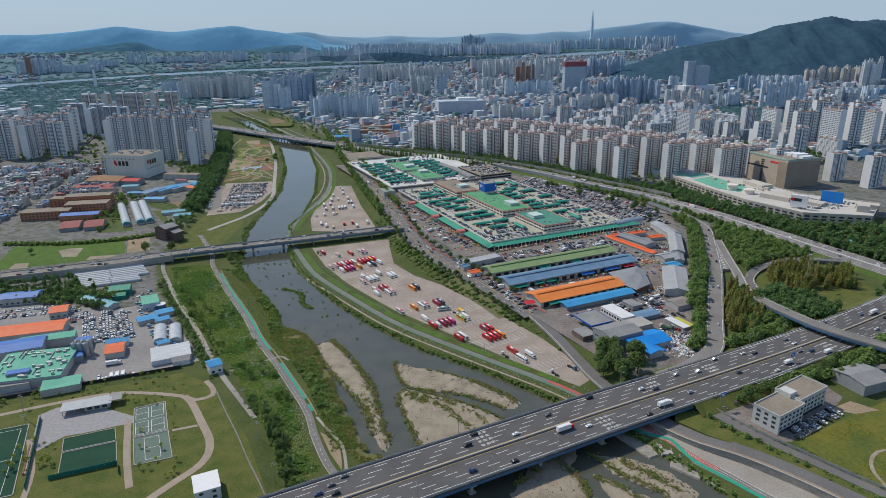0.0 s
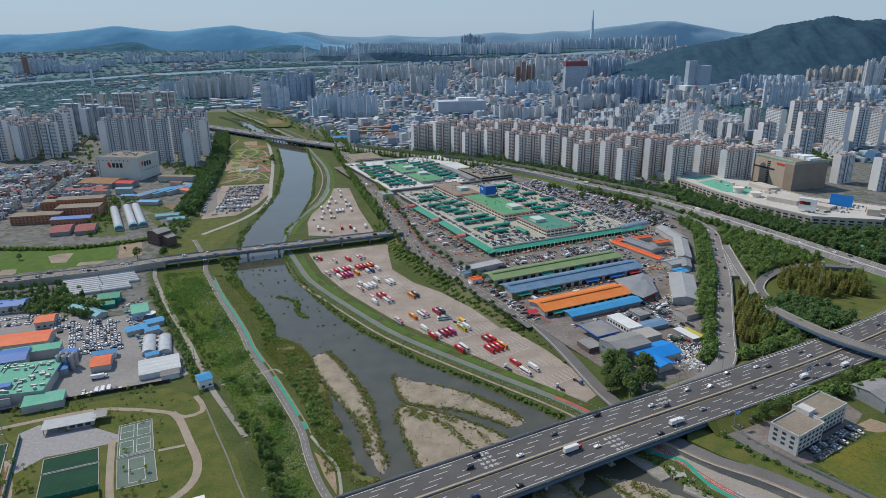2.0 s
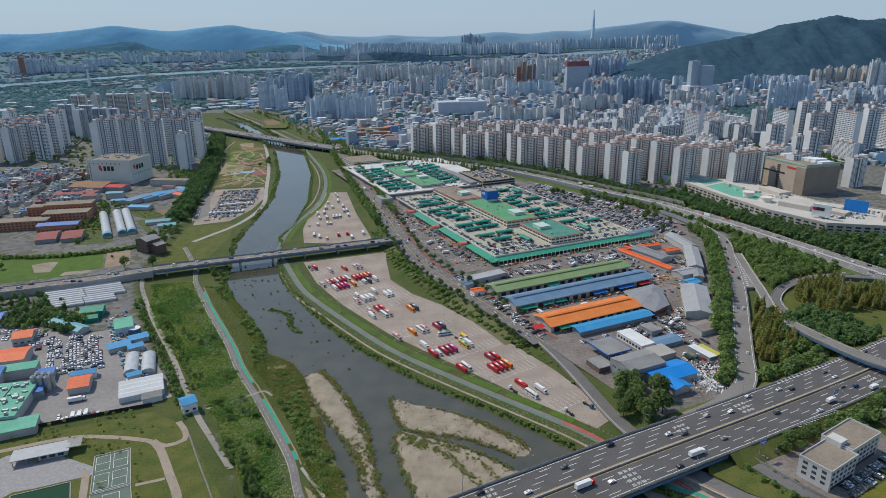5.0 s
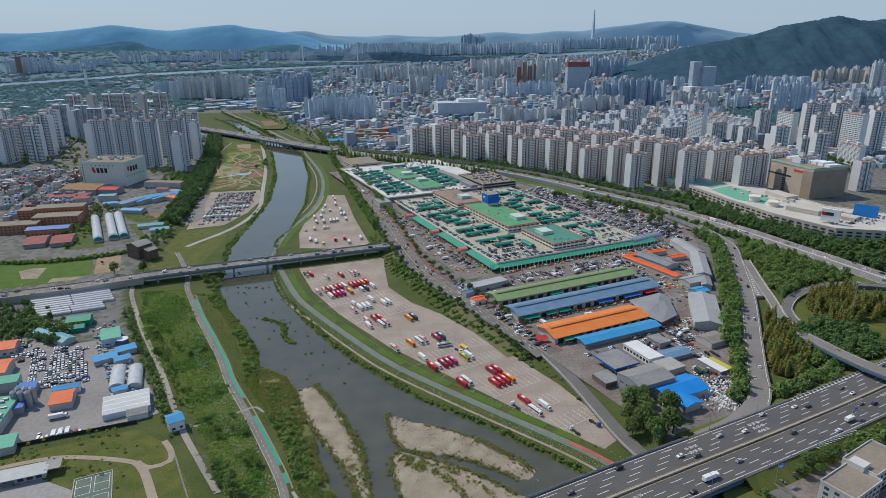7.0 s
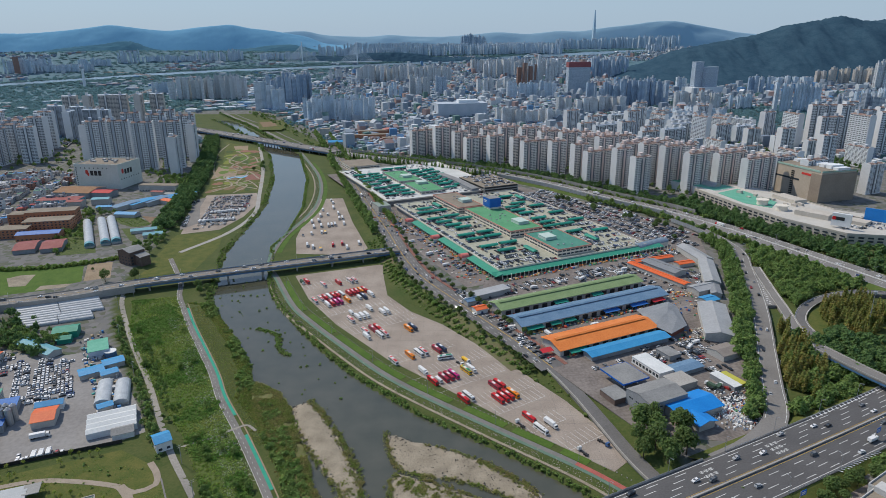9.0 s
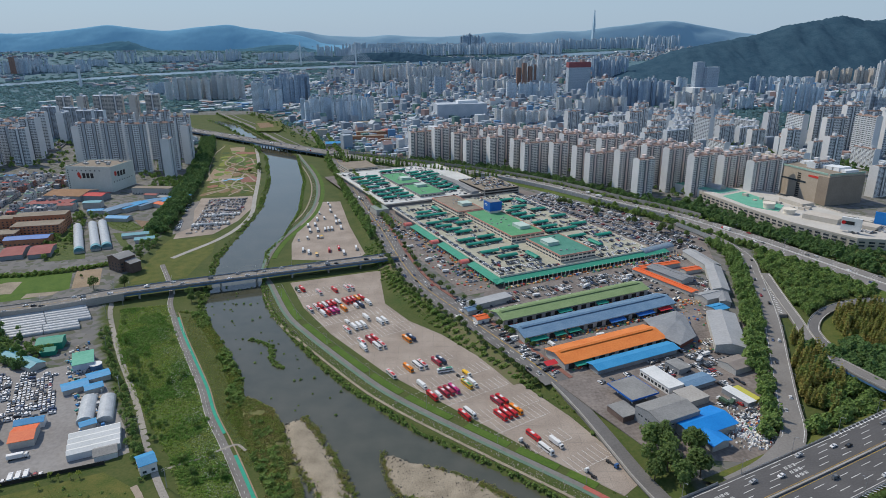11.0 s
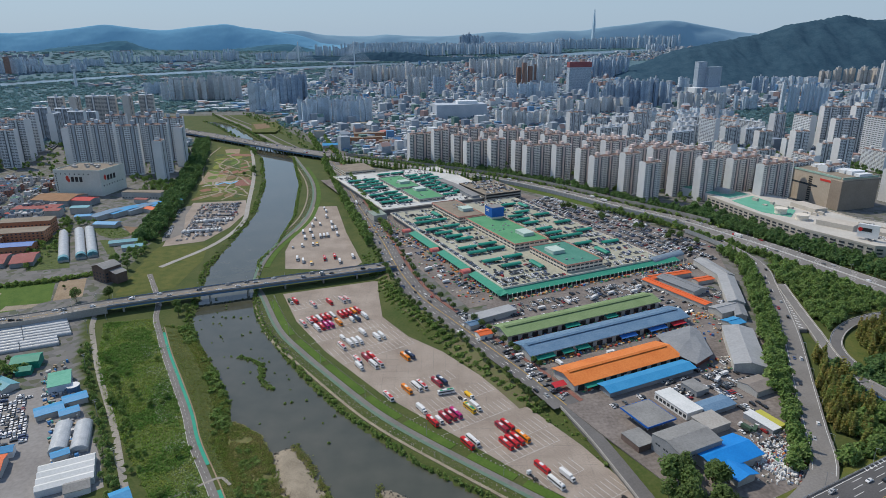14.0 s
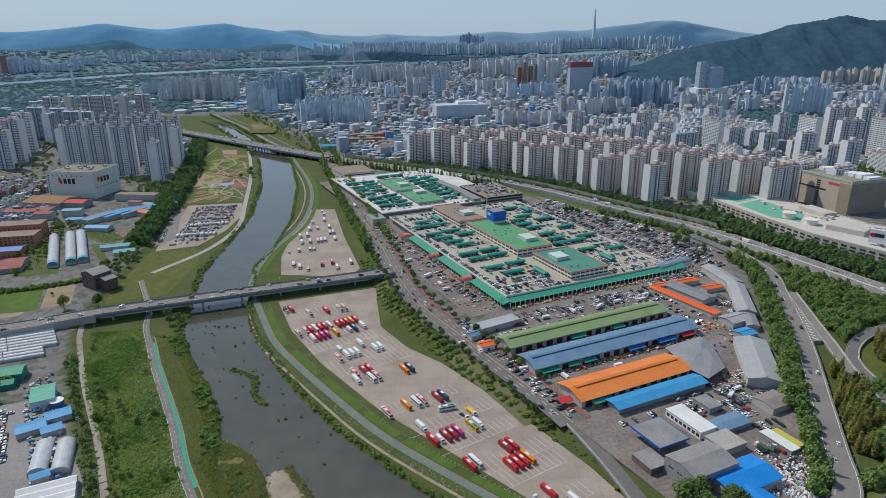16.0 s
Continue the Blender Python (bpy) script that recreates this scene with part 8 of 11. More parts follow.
def row(kind, x0, y0, x1, y1, n, h, deep=1):
    """Tower blocks side by side from one foot of the row to the other, in staggered ranks."""
    for d in range(deep):
        for i in range(n):
            f = (i + 0.5 + fr_.uniform(-0.2, 0.2)) / n
            x, y = x0 + (x1 - x0) * f + d * 14, y0 + (y1 - y0) * f + d * 52 + fr_.uniform(-8, 18)
            gap = math.hypot(x1 - x0, y1 - y0) / n
            s = min(1.15, max(0.42, gap / 27)) * fr_.uniform(0.9, 1.12)
            blocks[kind][fr_.random() < 0.3].append((x, y, g1(x, y) - 1, fr_.choice((12, 27, 27, 20, 100)), s, h * fr_.uniform(0.82, 1.1)))
            row_feet.append((x, y))


row("white", -607, 2234, -523, 2232, 3, 85)
row("blue", -633, 2454, -484, 2452, 9, 99, 2)
row("white", -394, 1926, -209, 1924, 13, 68, 2)
row("white", -1245, 2892, -1163, 2898, 5, 53)
row("cream", -1054, 2640, -782, 2632, 14, 87, 2)
row("cream", -578, 3510, -515, 3514, 3, 52)
row("cream", -421, 3418, 48, 3420, 20, 73, 2)
row("white", -205, 2642, -148, 2642, 3, 58)
row("cream", -122, 2764, -49, 2764, 3, 82)
row("blue", -30, 2762, 15, 2762, 2, 76)
row("white", -2245, 3476, -2113, 3532, 12, 68, 3)
row("white", -2135, 3544, -1910, 3642, 16, 40, 2)
row("white", -2064, 3850, -1910, 3924, 12, 44)
row("white", -1935, 4052, -1825, 4106, 10, 69)
row("white", -1823, 4132, -1546, 4260, 22, 39)
row("white", -1546, 4260, -1310, 4354, 16, 56)
row("white", -1377, 4396, -1288, 4428, 5, 62)
row("white", -1183, 4418, -833, 4500, 18, 50)
row("white", -838, 4636, -688, 4660, 8, 74)
row("white", -688, 4660, -323, 4694, 18, 53)
row("white", -362, 4690, 47, 4698, 22, 66)
row("white", -718, 5014, 71, 5044, 34, 57)
row("white", 67, 4746, 458, 4722, 22, 67, 2)
row("blue", 152, 4946, 324, 4936, 6, 112)
row("white", 304, 4760, 845, 4696, 30, 71, 2)
row("white", 1424, 4682, 1547, 4646, 8, 53)
row("cream", 164, 3802, 369, 3790, 10, 71)
row("cream", 228, 3566, 638, 3534, 20, 89, 2)
row("cream", 428, 3176, 532, 3170, 5, 112)
row("blue", 762, 3496, 958, 3470, 10, 94)
row("white", 854, 3848, 1068, 3814, 12, 72)
row("blue", 471, 2178, 591, 2176, 7, 85)
row("blue", 577, 2260, 759, 2256, 9, 86, 2)
row("white", 252, 2608, 446, 2604, 9, 67)
row("cream", 147, 2866, 313, 2862, 6, 58)
row("white", 994, 2838, 1040, 2834, 2, 60)
row("cream", 749, 2174, 900, 2170, 8, 55)
row("cream", 1606, 3368, 1930, 3280, 16, 68)
row("beige", 1674, 3014, 1907, 2958, 10, 72)
row("white", 1033, 2090, 1132, 2088, 7, 91)
row("white", 1136, 2088, 1170, 2088, 2, 81)
row("white", 930, 2170, 1001, 2168, 5, 45)
row("blue", 1251, 2726, 1329, 2720, 4, 68)
row("white", 1453, 2970, 1627, 2938, 6, 46)
row("cream", 1804, 2798, 1885, 2782, 4, 111)
row("white", 1377, 2244, 1514, 2242, 7, 55)
row("grey", 861, 1572, 923, 1572, 3, 87)
row("grey", 908, 1548, 1034, 1546, 6, 95)
row("white", 521, 1732, 734, 1730, 9, 47, 2)
row("cream", 146, 1846, 328, 1844, 9, 45)
row("cream", 359, 2104, 584, 2100, 8, 48)
row("white", -1402, 5090, -939, 5090, 22, 34)
row("white", 875, 5100, 1340, 5100, 28, 72)
row("white", 1303, 5120, 1813, 5120, 24, 87)
row("white", 72, 5080, 913, 5080, 36, 48)
row("brown", 362, 3180, 470, 3178, 4, 100)
row("brown", -2180, 3460, -2150, 3470, 1, 84)
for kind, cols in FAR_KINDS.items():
    # windows at half the wall tone: contrast lowered for the painted haze
    wall = window_wall("far_hazed_walls_" + kind, cols, tuple(c * 0.5 for c in cols[0][0]))
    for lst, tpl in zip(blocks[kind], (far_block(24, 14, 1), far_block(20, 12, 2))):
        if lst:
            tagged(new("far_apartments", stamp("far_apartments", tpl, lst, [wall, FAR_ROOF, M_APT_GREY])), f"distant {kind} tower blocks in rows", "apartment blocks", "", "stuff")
# ---- quarters of low houses and groves ----
feet = np.array(row_feet)
# house colours lightened and blued: haze painted into the palette
FAR_LOW = palette("far_low_town_hazed", [((0.31, 0.36, 0.41), 5), ((0.48, 0.52, 0.55), 3), ((0.19, 0.235, 0.29), 5), ((0.34, 0.24, 0.22), 2.4), ((0.62, 0.65, 0.67), 1.2), ((0.12, 0.25, 0.42), 1.0), ((0.12, 0.21, 0.19), 1.5)], 0.9)
# blue-teal instead of leaf green: haze painted into the foliage
M_FARLEAF = leafy(mat("far_trees_hazed", (0.13, 0.26, 0.29), (0.20, 0.335, 0.35), 0.03, 0.95, island=0.25))
T_LOW = MB().box(0, 0, 0, 1, 1, 1)
T_LOW.f, T_LOW.m = T_LOW.f[1:], T_LOW.m[1:]
T_LOW_G = MB().gable_walls(0, 0, 0, 0.75, 0.3, 1, 1)
T_LOW_G.add([(-0.5, -0.5, 0.75), (0.5, -0.5, 0.75), (0.5, 0, 1.05), (-0.5, 0, 1.05), (-0.5, 0.5, 0.75), (0.5, 0.5, 0.75)], [(0, 1, 2, 3), (3, 2, 5, 4)])


def clump(x, y, lo=0.9, hi=2.0):
    clumps.append((x, y, 0, fr_.uniform(0, 360), fr_.uniform(lo, hi), fr_.uniform(0.5, 1.0)))


for qx in range(-42, 46):
    for qy in range(10, 48):
        x0, y0 = qx * 82.0, qy * 100.0
        if abs(x0) > 0.76 * y0 + 150 or y0 < 950:
            continue
        v = noise.noise((x0 * 0.0016, y0 * 0.0016, 3.3)) + 0.35 * noise.noise((x0 * 0.006, y0 * 0.006, 8.1))
        cx, cy = x0 + fr_.uniform(-15, 15), y0 + fr_.uniform(-15, 15)
        if cy > float(han_y(cx)) - 60 or not town_free(cx, cy):
            continue
        if cx < -450 - (cy - 1900) * 0.1 and cy > 1900:
            for _ in range(20 if v < 0.22 else 9):
                px, py = cx + fr_.uniform(-45, 45), cy + fr_.uniform(-52, 52)
                if town_free(px, py):
                    clump(px, py)
            for _ in range(fr_.choice((0, 0, 1, 2)) if v < 0.22 else 7):
                px, py = cx + fr_.uniform(-40, 40), cy + fr_.uniform(-45, 45)
                if town_free(px, py):
                    lows.append((px, py, 0, fr_.choice((10, 27, 100)), fr_.uniform(14, 34), fr_.uniform(5, 10)))
            continue
        a = fr_.choice((10, 27, 27, 27, 40))
        for i in range(6):
            for j in range(7):
                dx, dy = rot2((i - 2.5) * 13.5 + fr_.uniform(-2, 2), (j - 3) * 14.2 + fr_.uniform(-2, 2), a)
                px, py = cx + dx, cy + dy
                if fr_.random() < 0.66 and town_free(px, py):
                    big = fr_.random() < 0.06
                    (lowg if fr_.random() < 0.22 else lows).append((px, py, 0, a + fr_.choice((0, 90)), fr_.uniform(8.5, 13) * (1.7 if big else 1), fr_.uniform(4, 12) * (2.6 if big else 1)))
                elif fr_.random() < 0.7:
                    clump(px, py, 0.6, 1.1)
        if fr_.random() < 0.16 and cy > 1500:
            blocks["cream"][0].append((cx, cy, g1(cx, cy), a, 0.9, fr_.uniform(26, 48)))
# wooded river banks and the far shore
for x in np.arange(-3400, 1500, 9.0):
    hy = float(han_y(x))
    for _ in range(3):
        clump(x + fr_.uniform(-8, 8), hy - 35 - abs(fr_.gauss(0, 45)), 1.0, 2.0)
        clump(x + fr_.uniform(-8, 8), hy + 128 + abs(fr_.gauss(0, 60)), 1.0, 2.2)
for _ in range(4200):
    x = fr_.uniform(-3600, 1500)
    y = fr_.uniform(float(han_y(x)) + 125, 5000)
    if noise.noise((x * 0.003, y * 0.003, 2.0)) > -0.15:
        clump(x, y, 1.2, 2.6)
    elif y < 4700:
        lows.append((x, y, 0, fr_.uniform(0, 90), fr_.uniform(12, 30), fr_.uniform(6, 14)))
for w in WOODS:
    for x, y in scatter(w, 620, int(abs(w[0][0]))):
        clump(x, y, 0.8, 1.5)
for x, y in row_feet[::2]:
    for _ in range(2):
        clump(x + fr_.uniform(-20, 20), y - fr_.uniform(10, 26), 0.5, 1.0)
sheds = []
for _ in range(300):
    x, y = fr_.uniform(-2600, -480), fr_.uniform(2050, 3900)
    if y < float(han_y(x)) - 90 and abs(x) < 0.78 * y and town_free(x, y) and noise.noise((x * 0.0022, y * 0.004, 6.0)) > 0.02:
        sheds.append((x, y, 0, fr_.choice((10, 27, 100)), fr_.uniform(16, 44), fr_.uniform(5, 9)))
for lst in (lows, lowg, clumps, sheds):
    zz = gz(np.array([q[0] for q in lst]), np.array([q[1] for q in lst]))
    lst[:] = [(q[0], q[1], z - 1.0, q[3], q[4], q[5]) for q, z in zip(lst, zz)]
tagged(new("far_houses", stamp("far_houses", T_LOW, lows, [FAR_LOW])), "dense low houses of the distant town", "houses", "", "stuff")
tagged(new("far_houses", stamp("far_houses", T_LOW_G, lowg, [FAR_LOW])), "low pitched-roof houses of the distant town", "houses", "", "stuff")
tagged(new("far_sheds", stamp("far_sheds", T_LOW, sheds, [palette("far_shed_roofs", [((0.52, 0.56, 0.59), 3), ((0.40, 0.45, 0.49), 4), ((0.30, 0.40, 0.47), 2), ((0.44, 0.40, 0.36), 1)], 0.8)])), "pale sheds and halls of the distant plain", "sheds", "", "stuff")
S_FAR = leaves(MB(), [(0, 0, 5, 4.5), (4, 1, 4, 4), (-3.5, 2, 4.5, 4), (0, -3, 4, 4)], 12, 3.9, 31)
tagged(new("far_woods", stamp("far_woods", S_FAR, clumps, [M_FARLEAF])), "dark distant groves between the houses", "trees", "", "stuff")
# motorway to the north with its noise wall and its bridge over the wide river
mb = MB()
strip(mb, MOTORWAY, 17, -17, lambda x, y: gz(x, y) + 2.2, 3.0)
struct("road_motorway_north", mb, M_ASPHALT_OLD, "worn grey motorway running through a wood", "road")
mb = MB()
for lo in (-0.4, 17.2, -17.2):
    strip(mb, MOTORWAY[:70], lo + 0.4, lo - 0.4, lambda x, y: gz(x, y) + 3.1, 1.0)
struct("road_barriers_north", mb, M_CONCRETE, "concrete barriers of the motorway", "barrier")
mb = MB()
strip(mb, MOTORWAY[:60], 20.5, 19.5, lambda x, y: gz(x, y) + 9.0, 9.0)
struct("noise_wall_north", mb, mat("blue_noise_panels", (0.10, 0.20, 0.32), (0.16, 0.27, 0.38), 0.06, 0.5), "blue noise wall beside the motorway", "noise wall")
T_CAR = MB().box(0, 0, 0.2, 1.0, 1.9, 4.6).box(0, -0.2, 1.0, 1.6, 1.7, 2.4)
nn = normals(MOTORWAY)
sp_ = []
for i in range(4, len(MOTORWAY) - 8):
    for o in (-13.5, -10, -6.5, -3, 3, 6.5, 10, 13.5):
        if fr_.random() < 0.5:
            x, y = MOTORWAY[i, 0] + nn[i, 0] * o, MOTORWAY[i, 1] + nn[i, 1] * o
            sp_.append((x, y, g1(x, y) + 2.2, math.degrees(math.atan2(-nn[i, 0], nn[i, 1])) - 90 + 90, 1.15, 1.15))
tagged(new("motorway_traffic", stamp("motorway_traffic", T_CAR, sp_, [palette("far_car_paint", [((0.7, 0.7, 0.7), 5), ((0.04, 0.04, 0.05), 3), ((0.3, 0.31, 0.33), 3), ((0.35, 0.06, 0.05), 0.5)], 0.3)])), "dense distant traffic on the motorway", "cars", "", "stuff")
# trees at the feet of the apartment blocks
pl = scatter([(-60, 1400), (330, 1000), (620, 1080), (720, 1350), (500, 1750), (150, 1600)], 900, 90)
wood("courtyard_trees", "trees in the courtyards of the apartment blocks", pl, S_MID, 91, 0.6, 1.0)
pl = scatter([(-1000, 1300), (-470, 1180), (-500, 1500), (-900, 1700)], 350, 91)
wood("courtyard_trees", "trees between the tower blocks", pl, S_MID, 92, 0.6, 1.0)

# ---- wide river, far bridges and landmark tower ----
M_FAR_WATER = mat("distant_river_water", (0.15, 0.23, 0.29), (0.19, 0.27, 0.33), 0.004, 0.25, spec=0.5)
HX = [-2900, -2045, -1621, -1256, -778, -307, 168, 560, 839, 1160, 1800]
HAN = np.array([(x, float(han_y(x)) + 45, 0) for x in np.arange(-2800, 1800, 40)])
mb = MB()
strip(mb, HAN, 52, -62, lambda x, y: gz(x, y) + 1.2)
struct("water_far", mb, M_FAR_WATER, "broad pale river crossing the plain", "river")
REACH_S = [(59, 4210), (424, 4360), (802, 4450), (994, 4484), (1146, 4498), (1320, 4524)]
REACH_N = [(62, 4394), (443, 4562), (839, 4660), (1055, 4768), (1222, 4802), (1418, 4796)]
mb = MB()
ps, pn = smooth_line(REACH_S, 20), smooth_line(REACH_N, 20)
m_ = 40
for k in range(m_):
    a, b = ps[int(k * (len(ps) - 1) / (m_ - 1))], pn[int(k * (len(pn) - 1) / (m_ - 1))]
    for f in (0, 0.25, 0.5, 0.75, 1):
        x, y = a[0] + (b[0] - a[0]) * f, a[1] + (b[1] - a[1]) * f
        mb.v.append((x, y, g1(x, y) + 2.5))
for k in range(m_ - 1):
    for f in range(4):
        mb.f.append((k * 5 + f, k * 5 + 5 + f, k * 5 + 6 + f, k * 5 + 1 + f))
        mb.m.append(0)
struct("water_reach", mb, M_FAR_WATER, "shining far reach of the broad river", "river")
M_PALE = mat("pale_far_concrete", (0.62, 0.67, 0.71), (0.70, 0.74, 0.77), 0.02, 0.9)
for x, y in ((-862, 4225), (-525, 4270)):
    t = thing("cable_bridge_pylon", "tall pale pylon of a cable-stayed bridge", "bridge pylon", "", pose(x, y, g1(x, y)))
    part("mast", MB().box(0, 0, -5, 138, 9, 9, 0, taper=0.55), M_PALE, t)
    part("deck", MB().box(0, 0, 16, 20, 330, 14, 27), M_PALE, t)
    for k in range(1, 9):
        for s in (-1, 1):
            a, b = rot2(s * (12 + k * 12.5), 0, 27)
            part("stay_cable", MB().tube((0, 0, 50 + k * 8.5), (a, b, 20), 0.9, n=4), M_PALE, t)
t = thing("arch_bridge", "white arched river bridge far away", "bridge", "", pose(608, 4400, g1(608, 4400) + 8))
part("deck", MB().box(0, 0, 2, 6, 700, 12, 3), M_PALE, t)
mb = MB()
for k in range(16):
    a0, a1 = math.pi * k / 16, math.pi * (k + 1) / 16
    mb.tube((-math.cos(a0) * 72, 0, 2 + math.sin(a0) * 34), (-math.cos(a1) * 72, 0, 2 + math.sin(a1) * 34), 3.0, n=5)
part("arch", mb, M_PALE, t)
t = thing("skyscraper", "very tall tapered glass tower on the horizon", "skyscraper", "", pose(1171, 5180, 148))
# haze painted into the glass: matt colour close to the sky
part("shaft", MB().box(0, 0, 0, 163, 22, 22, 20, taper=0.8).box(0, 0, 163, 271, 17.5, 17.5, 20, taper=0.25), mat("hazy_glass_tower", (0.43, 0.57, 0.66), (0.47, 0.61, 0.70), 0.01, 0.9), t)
t = thing("control_tower", "slim white observation tower", "tower", "", pose(-1668, 3157, g1(-1668, 3157)))
part("shaft", MB().tube((0, 0, -2), (0, 0, 78), 7, 4.5, 12), M_PALE, t)
part("cabin", MB().tube((0, 0, 78), (0, 0, 88), 8, 11, 12).tube((0, 0, 88), (0, 0, 94), 11, 6, 12), M_APT_GREY, t)
part("mast", MB().tube((0, 0, 94), (0, 0, 112), 0.8, 0.3, 6), M_PALE, t)
t = thing("hotel_tower", "tall white twin slab towers on a podium", "tower", "", pose(1090, 2790, g1(1090, 2790)))
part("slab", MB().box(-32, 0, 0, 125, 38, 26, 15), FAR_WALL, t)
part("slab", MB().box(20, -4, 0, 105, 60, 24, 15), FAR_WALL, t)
part("podium", MB().box(0, -10, 0, 26, 150, 50, 15), M_APT_WHITE, t)
t = thing("store", "large grey windowless department store", "store", "", pose(60, 2030, g1(60, 2030)))
part("wall", MB().box(0, 0, -1, 42, 150, 60, 12), M_APT_GREY, t)
part("roof_house", MB().box(20, 6, 42, 50, 60, 30, 12), M_APT_WHITE, t)
t = thing("construction_tower", "unfinished tower with a red-brown top", "tower", "", pose(580, 2850, g1(580, 2850)))
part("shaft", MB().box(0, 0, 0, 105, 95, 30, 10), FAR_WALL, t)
part("top_floors", MB().box(0, 0, 105, 126, 97, 32, 10), mat("red_scaffold", (0.22, 0.07, 0.08), (0.30, 0.11, 0.11), 0.1, 0.9), t)

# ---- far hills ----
# distance haze painted into the base colours, bluer and paler farther away
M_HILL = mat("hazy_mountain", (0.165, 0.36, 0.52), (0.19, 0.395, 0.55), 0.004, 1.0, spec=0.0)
M_HILL_MID = mat("hazed_foothills", (0.06, 0.145, 0.20), (0.08, 0.17, 0.225), 0.006, 1.0, spec=0.0, fine=14)
M_HILL_NEAR = mat("forest_hill_hazed", (0.030, 0.068, 0.104), (0.054, 0.102, 0.140), 0.025, 1.0, spec=0.0, fine=6, bump=1.0)


def hill(name, label, pts, y, depth, material, rough=5.0, step=14, spur=0.3):
    """A wooded ridge: crest heights along x, falling off to both sides with spurs, gullies and tree tops."""
    P = smooth_line(pts, step)
    mb = MB()
    n, R = len(P), 34
    for q in range(R):
        r = -1.0 + 1.5 * q / (R - 1)
        k = 1 - abs(r) ** 1.3 if r < 0 else 1 - (r / 0.6) ** 1.5 * 0.6
        e = min(1.0, abs(r) * 3)
        for i in range(n):
            x, yy = P[i, 0], y + r * depth
            j = noise.noise((x * 0.0045, r * 1.6, y * 0.01)) * spur + noise.noise((x * 0.013, r * 3.5, 2.0)) * spur * 0.5
            tops = noise.noise((x * 0.045, yy * 0.045, 1.0)) * rough + noise.noise((x * 0.11, yy * 0.11, 5.0)) * rough * 0.6
            base = g1(x, y - depth) - 12
            mb.v.append((x, yy, base + (P[i, 1] - base) * max(0.0, k) * (1 + j * e) + tops * min(1.0, 3 * max(0.05, k))))
    for a in range(R - 1):
        for i in range(n - 1):
            mb.f.append((a * n + i, a * n + i + 1, (a + 1) * n + i + 1, (a + 1) * n + i))
            mb.m.append(0)
    ob = struct(name, mb, material, label, "hill")
    ob.data.polygons.foreach_set("use_smooth", np.ones(len(mb.f), bool))
    return ob


# the rearmost ridge gets the palest painted haze
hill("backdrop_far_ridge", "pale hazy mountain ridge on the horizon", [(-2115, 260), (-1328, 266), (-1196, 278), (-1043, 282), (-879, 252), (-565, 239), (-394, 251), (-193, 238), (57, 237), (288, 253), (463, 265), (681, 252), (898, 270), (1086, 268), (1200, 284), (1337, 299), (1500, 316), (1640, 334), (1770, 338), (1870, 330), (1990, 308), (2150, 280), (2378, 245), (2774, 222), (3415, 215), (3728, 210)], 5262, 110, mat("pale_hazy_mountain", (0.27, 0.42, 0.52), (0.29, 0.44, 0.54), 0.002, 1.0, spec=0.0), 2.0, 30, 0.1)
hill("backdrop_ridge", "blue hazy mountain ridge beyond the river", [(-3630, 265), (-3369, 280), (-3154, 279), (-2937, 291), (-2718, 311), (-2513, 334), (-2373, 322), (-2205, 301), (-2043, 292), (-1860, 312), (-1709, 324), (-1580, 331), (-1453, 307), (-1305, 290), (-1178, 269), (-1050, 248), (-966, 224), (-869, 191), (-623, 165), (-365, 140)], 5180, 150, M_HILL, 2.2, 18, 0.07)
hill("backdrop_foothills", "wooded foothills beyond the river, hazed blue-green", [(-3500, 120), (-3287, 138), (-3035, 138), (-2860, 168), (-2732, 180), (-2518, 200), (-2368, 219), (-2285, 213), (-2186, 176), (-2066, 150), (-1898, 138), (-1603, 150), (-1387, 166), (-1260, 180), (-1091, 185), (-926, 150), (-777, 140), (-524, 134), (-271, 134), (-18, 117)], 5050, 110, M_HILL_MID, 5.0, 16)
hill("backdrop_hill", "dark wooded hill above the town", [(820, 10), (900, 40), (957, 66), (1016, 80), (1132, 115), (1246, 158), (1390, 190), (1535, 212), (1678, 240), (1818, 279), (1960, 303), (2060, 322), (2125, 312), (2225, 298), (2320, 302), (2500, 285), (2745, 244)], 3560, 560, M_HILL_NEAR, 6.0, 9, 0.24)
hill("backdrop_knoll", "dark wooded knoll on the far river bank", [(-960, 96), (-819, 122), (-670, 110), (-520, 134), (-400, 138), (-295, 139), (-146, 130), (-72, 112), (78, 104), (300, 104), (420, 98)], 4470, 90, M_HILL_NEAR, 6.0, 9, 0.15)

# ---- works, park and farm on the left bank ----
M_ORANGE = mat("vermilion_sheet_roof", (0.58, 0.10, 0.03), (0.68, 0.16, 0.05), 0.1, 0.6)
M_BLUE_R = mat("strong_blue_sheet_roof", (0.03, 0.12, 0.38), (0.05, 0.17, 0.46), 0.1, 0.55)
M_TURQ = mat("turquoise_sheet_roof", (0.10, 0.30, 0.36), (0.16, 0.37, 0.43), 0.1, 0.6)
M_MINT = mat("mint_roof_coating", (0.10, 0.34, 0.24), (0.16, 0.42, 0.31), 0.07, 0.8)
M_RED_R = mat("dull_red_sheet_roof", (0.22, 0.05, 0.05), (0.29, 0.09, 0.08), 0.1, 0.7)
M_BRICK = mat("orange_brick", (0.34, 0.15, 0.085), (0.43, 0.21, 0.125), 0.3, 0.9)
M_TUNNEL = mat("dusty_tunnel_film", (0.30, 0.325, 0.345), (0.46, 0.485, 0.50), 0.25, 0.4, spec=0.5, vary=0.12)
